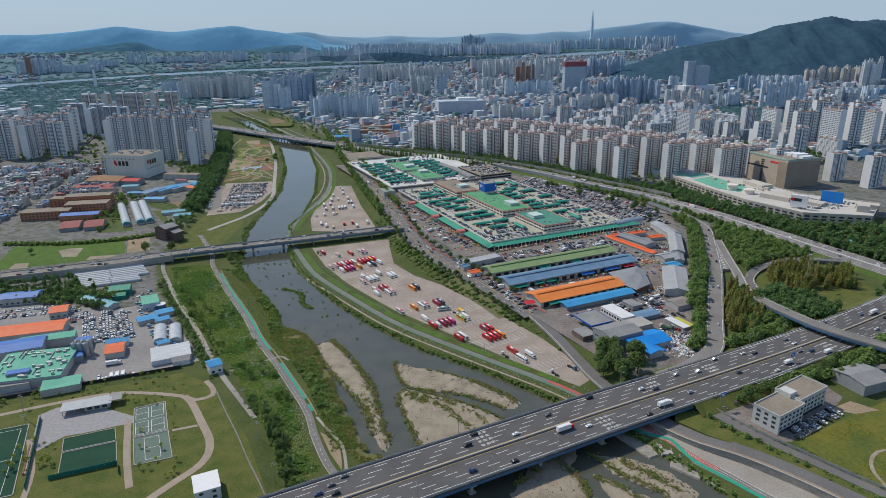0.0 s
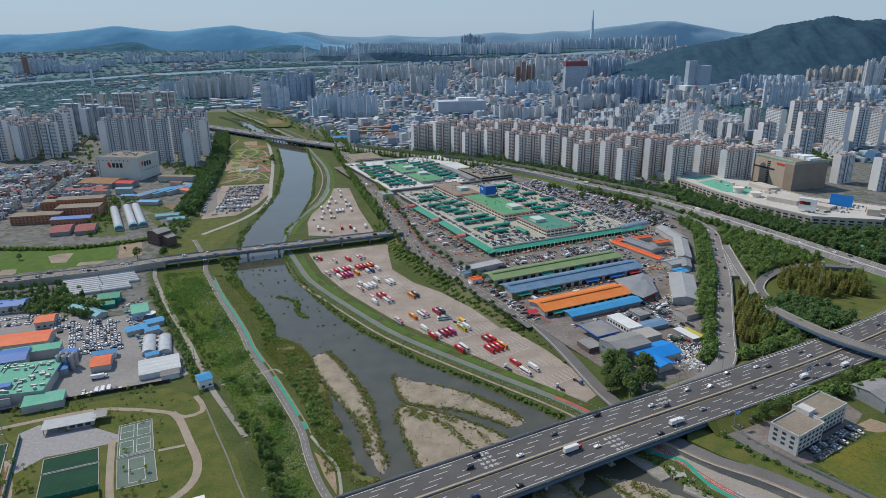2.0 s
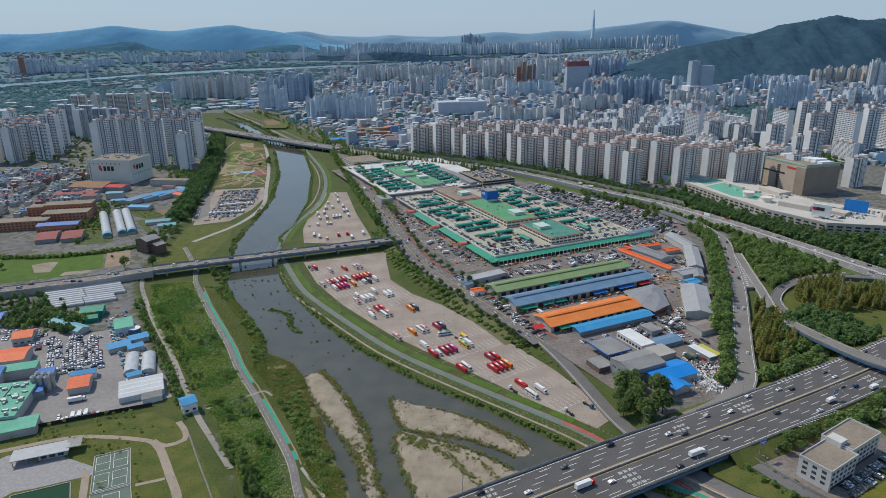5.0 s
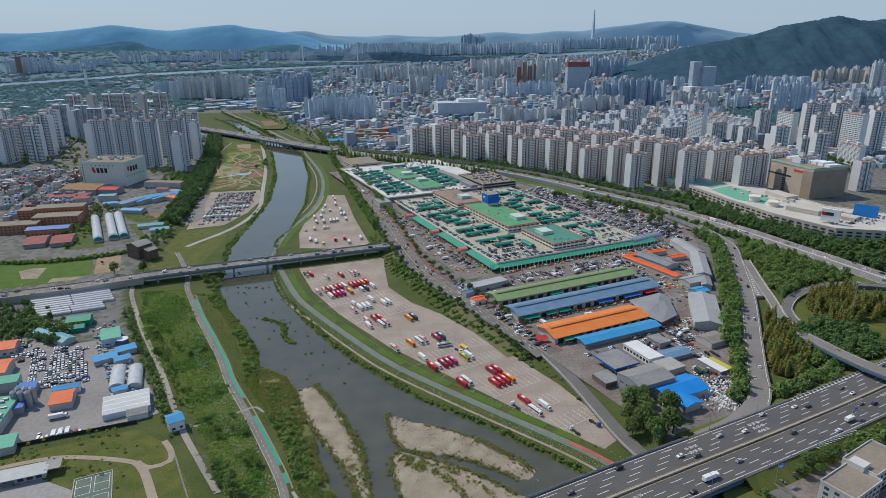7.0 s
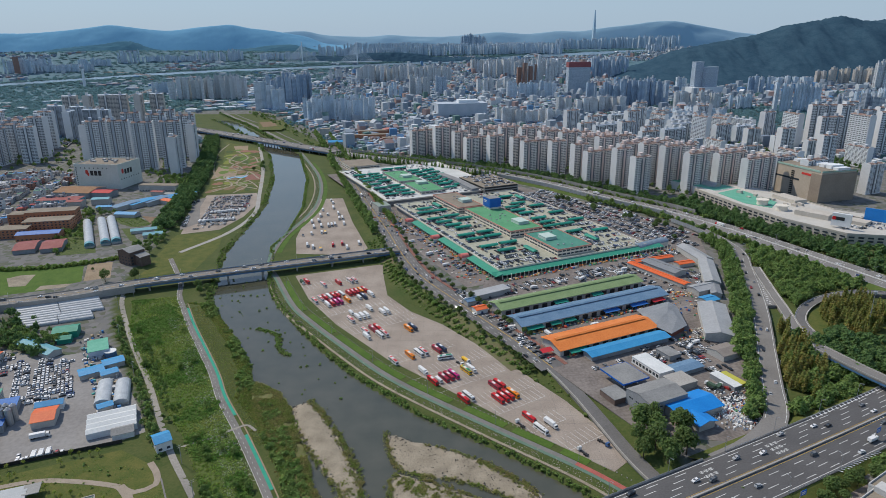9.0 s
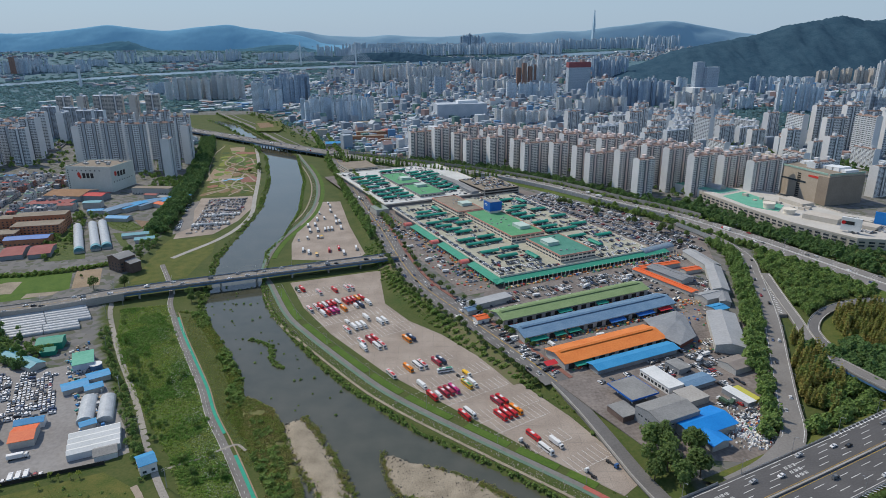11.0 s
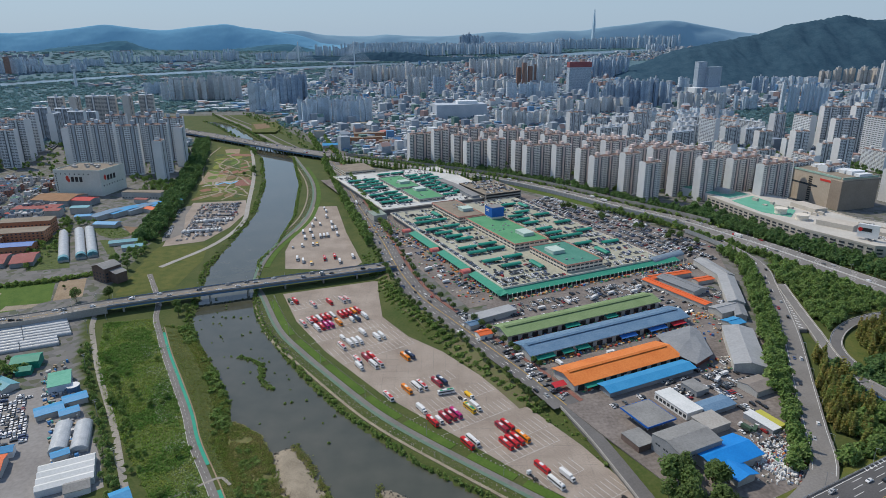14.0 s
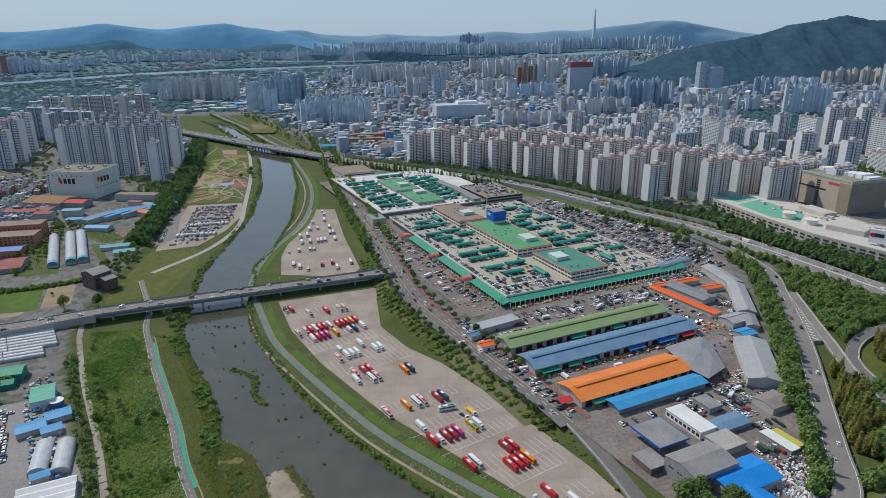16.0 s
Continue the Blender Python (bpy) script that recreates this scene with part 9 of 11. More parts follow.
M_FILM = mat("greenhouse_film", (0.50, 0.53, 0.55), (0.62, 0.65, 0.67), 0.3, 0.35, spec=0.5, vary=0.08)


def building(name, label, x, y, L, W, h, ang, wall, roof, category="workshop", gabled=True, rise=1.8, eaves=0.5, win=0, z=None):
    t = thing(name, label, category, "", pose(x, y, g1(x, y) if z is None else z, 0, 0, ang))
    if gabled:
        wl = part("wall", MB().gable_walls(0, 0, -0.6, h, rise, L, W), wall, t)
        part("roof", MB().gable(0, 0, h + 0.05, rise, L, W, 0, eaves, 0.25), roof, t)
    else:
        wl = part("wall", MB().box(0, 0, -0.6, h, L, W), wall, t)
        part("roof", MB().box(0, 0, h, h + 0.3, L + eaves, W + eaves), roof, t)
    for k in range(win):
        n = max(2, int(L / 4.5))
        for i in range(n):
            part("window", MB().box(-L / 2 + L * (i + 0.5) / n, -W / 2 - 0.02, 1.2 + k * 3.4, 2.7 + k * 3.4, 2.0, 0.12), M_GLASS, wl)
        m = max(1, int(W / 5))
        for i in range(m):
            for s in (-1, 1):
                part("window", MB().box(s * (L / 2 + 0.02), -W / 2 + W * (i + 0.5) / m, 1.2 + k * 3.4, 2.7 + k * 3.4, 0.12, 2.0), M_GLASS, wl)
    return t


struct("pavement_works", MB().prism([(-520, 480), (-440, 560), (-370, 545), (-300, 525), (-262, 540), (-200, 455), (-184, 428), (-196, 418), (-300, 378), (-420, 330), (-560, 300)], 1.2, CITY_L + 0.07), mat("works_paving", (0.20, 0.19, 0.185), (0.28, 0.27, 0.26), 0.03, 0.9, fine=14), "grey paved works yard with parked cars", "yard")
building("works_hall", "long hall with vermilion sheet roof", -346, 471, 68, 22, 7, 17, M_WALL_PALE, M_ORANGE, "factory hall", rise=1.6)
building("works_store", "small building with vermilion roof", -338, 515, 14, 16, 6, 20, M_WALL_PALE, M_ORANGE, win=1)
building("works_hall", "white-walled hall with blue roof", -392, 546, 32, 17, 7, 14, M_WALL_PALE, M_BLUE_R, "factory hall", win=1)
building("works_shed", "long shed with pale turquoise roof", -317, 538, 46, 11, 4, -28, M_WALL_PALE, M_TURQ, "shed")
building("works_shed", "bright teal sheet-metal shed", -308, 564, 18, 14, 6, 18, M_TEAL, M_TEAL_TRIM, "shed")
building("works_shed", "small teal sheet-metal shed", -303, 552, 10, 8, 4, 18, M_TEAL, M_TEAL_TRIM, "shed")
t = building("pump_house", "blue and white works building with mint roof", -266, 533, 22, 14, 6.5, 118, mat("pale_blue_wall", (0.35, 0.42, 0.50), (0.45, 0.52, 0.60), 0.2, 0.8), M_MINT, gabled=False, win=1)
t = thing("blue_tank", "round blue open tank", "tank", "", pose(-254, 527, 2))
part("shell", MB().tube((0, 0, -0.4), (0, 0, 4.5), 4.2, n=20), M_STEEL_BLUE, t)
part("rim", MB().tube((0, 0, 4.5), (0, 0, 4.8), 4.4, n=20), PAINT_WHITE, t)
for x, y, a in ((-231, 471, 112), (-219, 472, 112)):
    t = thing("tent_hall", "white arched membrane shed", "shed", "arched sheds", pose(x, y, 2, 0, 0, a))
    part("membrane", MB().vault(0, 0, 1.6, 30, 10, 3.4, 0, 10), M_TUNNEL, t)
    part("base", MB().box(0, 0, -0.4, 1.7, 30, 9.6), M_WALL_PALE, t)
for i, (x, y, L, W) in enumerate(((-254, 499, 16, 11), (-245, 513, 14, 10), (-240, 497, 11, 8), (-221, 453, 9, 6))):
    building("works_shed", "low shed with bright blue roof", x, y, L, W, 4, 35, M_WALL_PALE, M_ROOF_SKY, "shed", rise=1.0)
building("works_store", "small store with vermilion roof", -253, 441, 13, 17, 5, 20, M_WALL_PALE, M_ORANGE)
building("works_store", "small white store beside a lorry", -258, 455, 16, 7, 4.5, 20, PAINT_WHITE, M_ROOF_SKY)
t = thing("greenhouse_hall", "white multi-span greenhouse hall", "greenhouse", "", pose(-208, 436, 2, 0, 0, 25))
for i in range(4):
    part("bay_roof", MB().gable(0, -9 + i * 6, 4.2, 1.3, 28, 6, 0, 0.1, 0.2), M_ROOF_WHITE, t)
part("wall", MB().box(0, 0, -0.5, 4.2, 28, 24), M_FILM, t)
building("gate_house", "grey gabled shed beside the fence", -196, 425, 12, 9, 4, 25, PAINT_WHITE, M_ROOF_GREY, "shed")
building("hut", "two-storey white hut with sky-blue roof", -167, 413, 9, 11, 6.5, 35, PAINT_WHITE, M_ROOF_SKY, "hut", win=1)
building("factory_block", "factory with mint-green flat roof and ducts", -298, 412, 48, 46, 7, 14, M_WALL_PALE, M_MINT, "factory", gabled=False)
building("factory_block", "lower factory wing with mint roof", -265, 389, 24, 15, 5, 23, M_WALL_PALE, M_MINT, "factory", gabled=False)
building("factory_hall", "factory hall with strong blue roof", -334, 438, 50, 22, 8.5, 22, M_WALL_PALE, M_BLUE_R, "factory", rise=1.4)
building("factory_canopy", "blue sheet canopy over the yard", -279, 432, 11, 13, 5, 22, M_WALL_GREY, M_BLUE_R, "canopy", gabled=False)
building("factory_canopy", "blue canopy roof on the factory", -300, 398, 14, 6, 9, 20, M_WALL_GREY, M_BLUE_R, "canopy", gabled=False)
building("factory_hall", "factory hall with strong blue roof", -360, 415, 30, 24, 8, 14, M_WALL_PALE, M_BLUE_R, "factory", rise=1.4)
building("factory_block", "factory wing with mint roof below the red hall", -314, 456, 40, 12, 7, 20, M_WALL_PALE, M_MINT, "factory", gabled=False)
building("factory_canopy", "blue sheet canopy beside the silos", -285, 454, 12, 13, 5, 22, M_WALL_GREY, M_BLUE_R, "canopy", gabled=False)
building("factory_block", "grey flat factory wing with roof tracks", -318, 385, 60, 14, 5, 20, M_WALL_PALE, M_ROOF_GREY, "factory", gabled=False)
rr = random.Random(4)
for k in range(9):
    x, y = rr.uniform(-325, -282), rr.uniform(396, 430)
    t = thing("roof_pipe", "long silver pipe run on the factory roof", "pipe", "roof pipes", pose(x, y, 9.35, 0, 0, rr.choice((14, 104))))
    part("tube", MB().tube((-7, 0, 0.5), (7, 0, 0.5), 0.35, n=8), M_STEEL_GREY, t)
    for s in (-6, 0, 6):
        part("saddle", MB().box(s, 0, 0, 0.4, 0.3, 0.9), M_STEEL_GREY, t)
for i in range(44):
    a, b = rot2(rr.uniform(-22, 22), rr.uniform(-21, 21), 14)
    t = thing("roof_duct", "grey ventilation unit on the factory roof", "duct", "roof units", pose(-298 + a, 412 + b, 9.3, 0, 0, 14))
    part("casing", MB().box(0, 0, 0, rr.uniform(0.8, 2.0), rr.uniform(1.2, 4), rr.uniform(1, 2), taper=0.95), M_STEEL_GREY, t)
for i in range(6):
    t = thing("silo", "grey steel silo beside the factory", "silo", "silos", pose(-282 + (i % 3) * 4.6, 437 + (i // 3) * 5, 2))
    part("shell", MB().tube((0, 0, -0.4), (0, 0, 11), 2.0, n=14).tube((0, 0, 11), (0, 0, 12.4), 2.0, 0.3, 14), M_STEEL_GREY, t)
mb = MB()
strip(mb, smooth_line([(-420, 325), (-300, 375), (-245, 397), (-193, 417)], 6), 0.15, -0.15, CITY_L + 2.4, 2.6)
struct("fence_works", mb, PAINT_DARK, "dark boundary fence of the works", "fence")
lots = rows_in([(-300, 508), (-280, 516), (-256, 478), (-284, 470)], 28, CITY_L + 0.09, 61, 0.9, 1.5)
lots += rows_in([(-340, 535), (-305, 512), (-325, 500), (-352, 520)], 28, CITY_L + 0.09, 62, 0.7, 4)
lots += rows_in([(-292, 470), (-268, 455), (-256, 470), (-276, 482)], 118, CITY_L + 0.09, 63, 0.7, 4)
lots += rows_in([(-248, 404), (-222, 412), (-222, 406), (-246, 397)], 22, CITY_L + 0.09, 64, 0.9, 4)
lots += rows_in([(-400, 525), (-350, 535), (-352, 515), (-400, 505)], 15, CITY_L + 0.09, 65, 0.7, 4)
park(lots, "parked_cars", "rows of mostly white cars in the works yard", PAINT_FLEET)
put(COACH["t"], -246, 423, CITY_L + 0.1, 22)
for x in (-238, -234.5, -231):
    put(COACH["s"], x, 404 + (x + 238) * 0.4, CITY_L + 0.1, 112)
mb = MB()
for _ in range(240):
    a, b = rr.uniform(0, 1), rr.uniform(-9, 9)
    x, y = -286 + a * 72 + b * 0.5, 560 - a * 112 + b
    s = rr.uniform(0.8, 2.4)
    mb.box(x, y, CITY_L, CITY_L + rr.uniform(0.5, 2.6), s, s * rr.uniform(0.5, 1.4), 25 + rr.choice((0, 0, 30)))
stuff("works_clutter", mb, palette("works_clutter", [((0.5, 0.5, 0.49), 4), ((0.22, 0.23, 0.24), 4), ((0.05, 0.20, 0.45), 2), ((0.35, 0.27, 0.18), 2), ((0.06, 0.32, 0.28), 1)], 0.8), "pallets, tanks and pipes stacked beside the workshops", "goods")
wood("works_trees", "dark trees round the workshops", scatter([(-450, 590), (-362, 604), (-330, 566), (-345, 530), (-440, 556)], 110, 161).tolist() + scatter([(-346, 556), (-312, 540), (-300, 528), (-308, 522), (-350, 546)], 26, 162).tolist(), S_BROAD + S_CONE[:1], 162, 0.5, 0.85, [M_LEAF_DARK, M_BARK])
wood("levee_trees", "leafy trees along the town side of the levee", along(LEVEE, -10, -4, 4.5, 164, 425, 600, 1), S_BROAD, 165, 0.3, 0.55)
# poly tunnels below the road
for i in range(9):
    for h in range(2):
        L = 33 if i < 6 else 26
        a, b = rot2(-15.5 + h * (L + 0.6) + i * 1.2, -i * 5.7, 23)
        x, y = -353 + a, 627 + b
        t = thing("poly_tunnel", "long grey-white film greenhouse tunnel", "greenhouse", "greenhouse tunnels", pose(x, y, 2, 0, 0, 23))
        part("film", MB().vault(0, 0, 0.4, L, 5.3, 2.5, 0, 10), M_TUNNEL, t)
        part("footing", MB().box(0, 0, -0.4, 0.45, L, 5.1), M_WALL_GREY, t)
        hoops = MB()
        for k in range(-4, 5):
            hoops.vault(k * L / 9.2, 0, 0.42, 0.25, 5.4, 2.54, 0, 8, False)
        part("hoop_frame", hoops, M_STEEL_GREY, t)
for i in range(3):
    x, y = (-434 + i * 9.6, 848 + i * 6.2) if i else (-438, 844)
    t = thing("glasshouse", "large ribbed greenhouse with barrel roof", "greenhouse", "barrel greenhouses", pose(x, y, 2, 0, 0, 119))
    part("film", MB().vault(0, 0, 2.2, 118, 10.6, 4.6, 0, 12), M_TUNNEL, t)
    part("wall", MB().box(0, 0, -0.4, 2.3, 118, 10.4), M_WALL_PALE, t)
    part("gable_band", MB().vault(-55, 0, 2.24, 8, 10.66, 4.64, 0, 12), M_TURQ, t, "turquoise end bay")
t = building("brick_tower_house", "tall brown brick house with grey gabled roofs", -336, 742, 18, 20, 15, 60, mat("dark_brown_brick", (0.11, 0.075, 0.06), (0.16, 0.115, 0.095), 0.4, 0.9), M_ROOF_GREY, "house", rise=3, win=3)
building("brick_lean_house", "brown brick wing with grey roof", -325, 738, 12, 16, 10, 60, mat("dark_brown_brick_wing", (0.11, 0.075, 0.06), (0.16, 0.115, 0.095), 0.4, 0.9), M_ROOF_GREY, "house", rise=2)
building("farm_shed", "farm shed with turquoise roof", -374, 856, 30, 11, 4, 20, M_WALL_PALE, M_TURQ, "shed")
building("farm_shed", "farm shed with turquoise roof", -355, 838, 22, 12, 4, 20, M_WALL_PALE, M_TURQ, "shed")
building("farm_shed", "shed with bright blue roof", -430, 930, 30, 14, 5, -5, M_WALL_PALE, M_ROOF_SKY, "shed")
building("barn", "barn with dull red roof", -480, 790, 22, 36, 5, 20, M_WALL_GREY, M_RED_R, "barn", rise=2.6)
building("barn", "barn with dull red roof", -452, 795, 22, 36, 5, 20, M_WALL_GREY, M_RED_R, "barn", rise=2.6)
for x, y, L, W, h in ((-540, 840, 60, 22, 11), (-500, 870, 55, 24, 14), (-515, 905, 60, 22, 17), (-555, 905, 30, 20, 13)):
    building("school_wing", "orange-brick school wing with flat roof", x, y, L, W, h, 12, M_BRICK, M_ROOF_DUST, "school", gabled=False, win=int(h / 3.5))
building("school_hall", "orange-brick hall with blue roof", -490, 832, 48, 18, 8, 12, M_BRICK, M_BLUE_R, "school", win=1)
# factory with the large lettering
M_FACT = mat("pale_green_white_wall", (0.52, 0.55, 0.50), (0.62, 0.64, 0.59), 0.05, 0.85)
t = thing("cold_store", "large pale windowless factory block with red and black sign", "factory", "", pose(-552, 1132, CITY_L, 0, 0, -8))
t.scale = (0.77, 0.82, 1.2)
part("wall", MB().box(0, 0, -0.6, 32, 100, 74), M_FACT, t)
part("roof", MB().box(0, 0, 32, 32.4, 98, 72), M_ROOF_DUST, t)
for a, b, sx, sy in ((0, 37, 101, 0.8), (0, -37, 101, 0.8), (50, 0, 0.8, 74), (-50, 0, 0.8, 74)):
    part("parapet", MB().box(a, b, 31, 33.6, sx, sy), M_FACT, t)
for i in range(8):
    part("window", MB().box(-45 + i * 10, -37.05, 27.2, 28.8, 2.2, 0.2), M_GLASS, t)
    part("window", MB().box(-46, -37.05, 4 + i * 2.9, 5.6 + i * 2.9, 2.2, 0.2), M_GLASS, t)
    part("window", MB().box(50.05, -30 + i * 8, 12, 13.6, 0.2, 2.2), M_GLASS, t)
part("logo", MB().tube((-22, -37.1, 22.5), (-22, -37.3, 22.5), 3.4, n=20).tube((-19.5, -37.1, 19.8), (-19.5, -37.3, 19.8), 2.6, n=16), paint("red_logo", (0.55, 0.06, 0.04), 0.6), t, "red rounded emblem")
part("lettering_bar", MB().box(-11, -37.12, 18, 24.5, 6.4, 0.2).box(-2, -37.12, 18, 24.5, 6.4, 0.2).box(7, -37.12, 18, 24.5, 6.4, 0.2), PAINT_DARK, t, "black bars of a brand sign")
part("logo", MB().tube((50.1, -24, 23), (50.3, -24, 23), 3.4, n=20), paint("red_logo_side", (0.55, 0.06, 0.04), 0.6), t, "red rounded emblem")
part("lettering_bar", MB().box(50.12, -15, 18.5, 25, 0.2, 6.4).box(50.12, -6, 18.5, 25, 0.2, 6.4).box(50.12, 3, 18.5, 25, 0.2, 6.4), PAINT_DARK, t, "black bars of a brand sign")
for i in range(10):
    part("roof_unit", MB().box(-40 + i * 8, rr.uniform(-10, 25), 32.4, 34.5, 5, 6), M_STEEL_GREY, t)
building("mill", "brown-roofed hall before the factory", -565, 1062, 60, 44, 8, -8, M_WALL_GREY, mat("rust_sheet_roof", (0.22, 0.12, 0.06), (0.30, 0.17, 0.09), 0.1, 0.8), "factory hall", rise=4)
building("mill", "hall with bright red roof", -525, 1050, 40, 22, 8, -8, M_WALL_GREY, paint("bright_red_roof", (0.42, 0.04, 0.04), 0.7), "factory hall", rise=2)
for i in range(4):
    building("store_row", "long store with blue sheet roof", -448 + i * 16, 985 + i * 14, 16, 62, 6, -30, M_WALL_PALE, M_ROOF_SKY if i % 2 else M_ROOF_BLUE, "warehouse", rise=1.4)
building("glass_office", "teal glazed low office", -560, 1000, 60, 24, 9, 5, M_TURQ, M_RED_R, "office", gabled=False, win=2)
# sports ground above the road
struct("lawn_sports", MB().prism([(-480, 628), (-386, 662), (-362, 686), (-384, 732), (-505, 712)], 1.2, CITY_L + 0.05), M_VERGE, "rough green sports ground", "lawn")
for i, pts in enumerate(([(-443, 695), (-426, 672), (-411, 674), (-420, 706), (-434, 704)], [(-394, 662), (-396, 674), (-368, 680), (-370, 670)], [(-462, 634), (-466, 652), (-452, 654), (-444, 638)], [(-360, 686), (-382, 736), (-359, 744), (-338, 696)])):
    struct("bare_patch_%d" % (i + 1), MB().prism(pts, 1.2, CITY_L + 0.09), M_SAND if i < 3 else M_DIRT, "bare sandy patch on the sports ground", "sand")
# town park with courts
struct("lawn_town_park", MB().prism([(-296, 366), (-190, 410), (-165, 395), (-150, 375), (-118, 328), (-90, 272), (-200, 200), (-330, 240), (-420, 310)], 1.0, CITY_L + 0.06), M_LAWN, "lawns of the town park", "lawn")
PZ = CITY_L + 0.1
M_COURT = mat("court_grey_green", (0.10, 0.14, 0.115), (0.14, 0.185, 0.15), 0.1, 0.9)
M_TURF = mat("artificial_turf", (0.010, 0.048, 0.028), (0.018, 0.066, 0.038), 0.1, 0.95)


def court(name, label, pts, material, lines):
    """A fenced court: surface, kerb, white lines, low fence."""
    t = thing(name, label, "sports court")
    part("surface", MB().prism(pts, 1.6, PZ + 0.03), material, t)
    mb = MB()
    for (a, b), (c, d) in zip(pts, pts[1:] + pts[:1]):
        mb.box((a + c) / 2, (b + d) / 2, 1.6, PZ + 0.35, math.hypot(c - a, d - b), 0.5, math.degrees(math.atan2(d - b, c - a)))
    part("kerb", mb, M_CONCRETE, t)
    (ax, ay), (bx, by), (_, _), (dx, dy) = pts
    mb = MB()
    for u0, v0, u1, v1 in lines:
        p = (ax + (bx - ax) * u0 + (dx - ax) * v0, ay + (by - ay) * u0 + (dy - ay) * v0)
        q = (ax + (bx - ax) * u1 + (dx - ax) * v1, ay + (by - ay) * u1 + (dy - ay) * v1)
        mb.box((p[0] + q[0]) / 2, (p[1] + q[1]) / 2, PZ + 0.03, PZ + 0.06, math.hypot(q[0] - p[0], q[1] - p[1]), 0.25, math.degrees(math.atan2(q[1] - p[1], q[0] - p[0])))
    part("lines", mb, M_WHITE_LINE, t)["kind"] = "stuff"
    return t


def frame_lines(u0, v0, u1, v1, net=True):
    r = [(u0, v0, u1, v0), (u1, v0, u1, v1), (u1, v1, u0, v1), (u0, v1, u0, v0)]
    return r + ([(u0, (v0 + v1) / 2, u1, (v0 + v1) / 2)] if net else [])


court("badminton_court", "grey-green court with four small marked courts", [(-203, 363), (-186, 371), (-171, 339), (-189, 331)], M_COURT, frame_lines(0.06, 0.05, 0.45, 0.45) + frame_lines(0.55, 0.05, 0.94, 0.45) + frame_lines(0.06, 0.55, 0.45, 0.95) + frame_lines(0.55, 0.55, 0.94, 0.95))
court("tennis_court", "grey-green hard court with white lines", [(-188.5, 330), (-170.5, 338), (-157, 311), (-176, 304)], M_COURT, frame_lines(0.3, 0.1, 0.72, 0.9))
court("turf_court", "dark green turf court with white border", [(-231, 330), (-205, 341), (-198, 328), (-224.6, 317)], M_TURF, ())
court("turf_court", "dark green turf court with white border", [(-224, 316), (-197.4, 327), (-188, 308), (-215, 296)], M_TURF, ())
court("football_pitch", "dark green artificial football pitch", [(-330, 318), (-262, 346), (-230, 280), (-300, 250)], M_TURF, frame_lines(0.05, 0.05, 0.95, 0.95) + frame_lines(0.35, 0.05, 0.65, 0.2, False))
wood("lawn_tufts", "rough grass and clover patches of the park lawn", [q for q in scatter([(-290, 366), (-190, 406), (-166, 393), (-150, 373), (-118, 326), (-96, 280), (-150, 262), (-200, 290), (-260, 345)], 5200, 95).tolist() if noise.noise((q[0] * 0.06, q[1] * 0.06, 1.5)) > 0.0 and not any(abs(q[0] - a) < 17 and abs(q[1] - b) < 24 for a, b in ((-182, 337), (-212, 320), (-232, 350)))], [T_TUFT], 96, 0.2, 0.5, [M_HERB, M_BARK], CITY_L + 0.1, "grass")
t = thing("court_fence", "tall green mesh fence behind the turf courts", "fence")
M_MESH = mat("green_mesh_fence", (0.01, 0.12, 0.09), (0.02, 0.17, 0.13), 0.5, 0.7)
for (ax, ay), (bx, by) in (((-218, 292), (-186, 305)), ((-186, 305), (-181, 296)), ((-258, 352), (-226, 284))):
    L_ = math.hypot(bx - ax, by - ay)
    a_d = math.degrees(math.atan2(by - ay, bx - ax))
    part("mesh_panel", MB().box((ax + bx) / 2, (ay + by) / 2, CITY_L + 0.1, CITY_L + 3.0, L_, 0.12, a_d), M_MESH, t)
    for k in range(int(L_ / 4) + 1):
        part("post", MB().tube((ax + (bx - ax) * k * 4 / L_, ay + (by - ay) * k * 4 / L_, CITY_L), (ax + (bx - ax) * k * 4 / L_, ay + (by - ay) * k * 4 / L_, CITY_L + 3.2), 0.07, n=6), M_STEEL_GREY, t)
for x, y in ((-243, 318), (-236, 303)):
    t = thing("grandstand", "low stepped stand with red-brown seats beside the pitch", "grandstand", "stands", pose(x, y, CITY_L + 0.1, 0, 0, 115))
    for k in range(3):
        part("step", MB().box(0, k * 0.8, 0, 0.4 + k * 0.35, 13, 0.8), M_BRICKPATH if k % 2 == 0 else M_CONCRETE, t)
struct("pavement_plaza", MB().prism([(-262, 356), (-255, 365), (-232, 368), (-199, 354), (-196, 347), (-222, 336), (-232, 333), (-240, 318), (-246, 322)], 1.4, PZ + 0.02), mat("plaza_blocks", (0.24, 0.235, 0.24), (0.35, 0.34, 0.34), 0.5, 0.9), "plaza of pale grey paving blocks", "pavement")
t = thing("pavilion", "park pavilion with a broad pale metal roof", "pavilion", "", pose(-234, 364, CITY_L, 0, 0, 21))
part("roof", MB().gable(0, 0, 4.2, 0.5, 29, 11, 0, 0.4, 0.35), mat("pale_grey_metal_roof", (0.33, 0.35, 0.36), (0.42, 0.44, 0.45), 0.2, 0.6), t)
part("rooms", MB().box(6, 0, -0.3, 4.0, 15, 8), M_WALL_PALE, t)
for i in range(3):
    part("window", MB().box(1.5 + i * 4.4, -4.02, 0.8, 3.2, 3, 0.12), M_GLASS, t)
for x in (-14, -7):
    for y in (-4.5, 4.5):
        part("post", MB().box(x, y, -0.3, 4.0, 0.4, 0.4), M_STEEL_GREY, t)
part("annex_roof", MB().box(17, 1, 4.1, 4.5, 8, 9), M_ROOF_GREY, t)
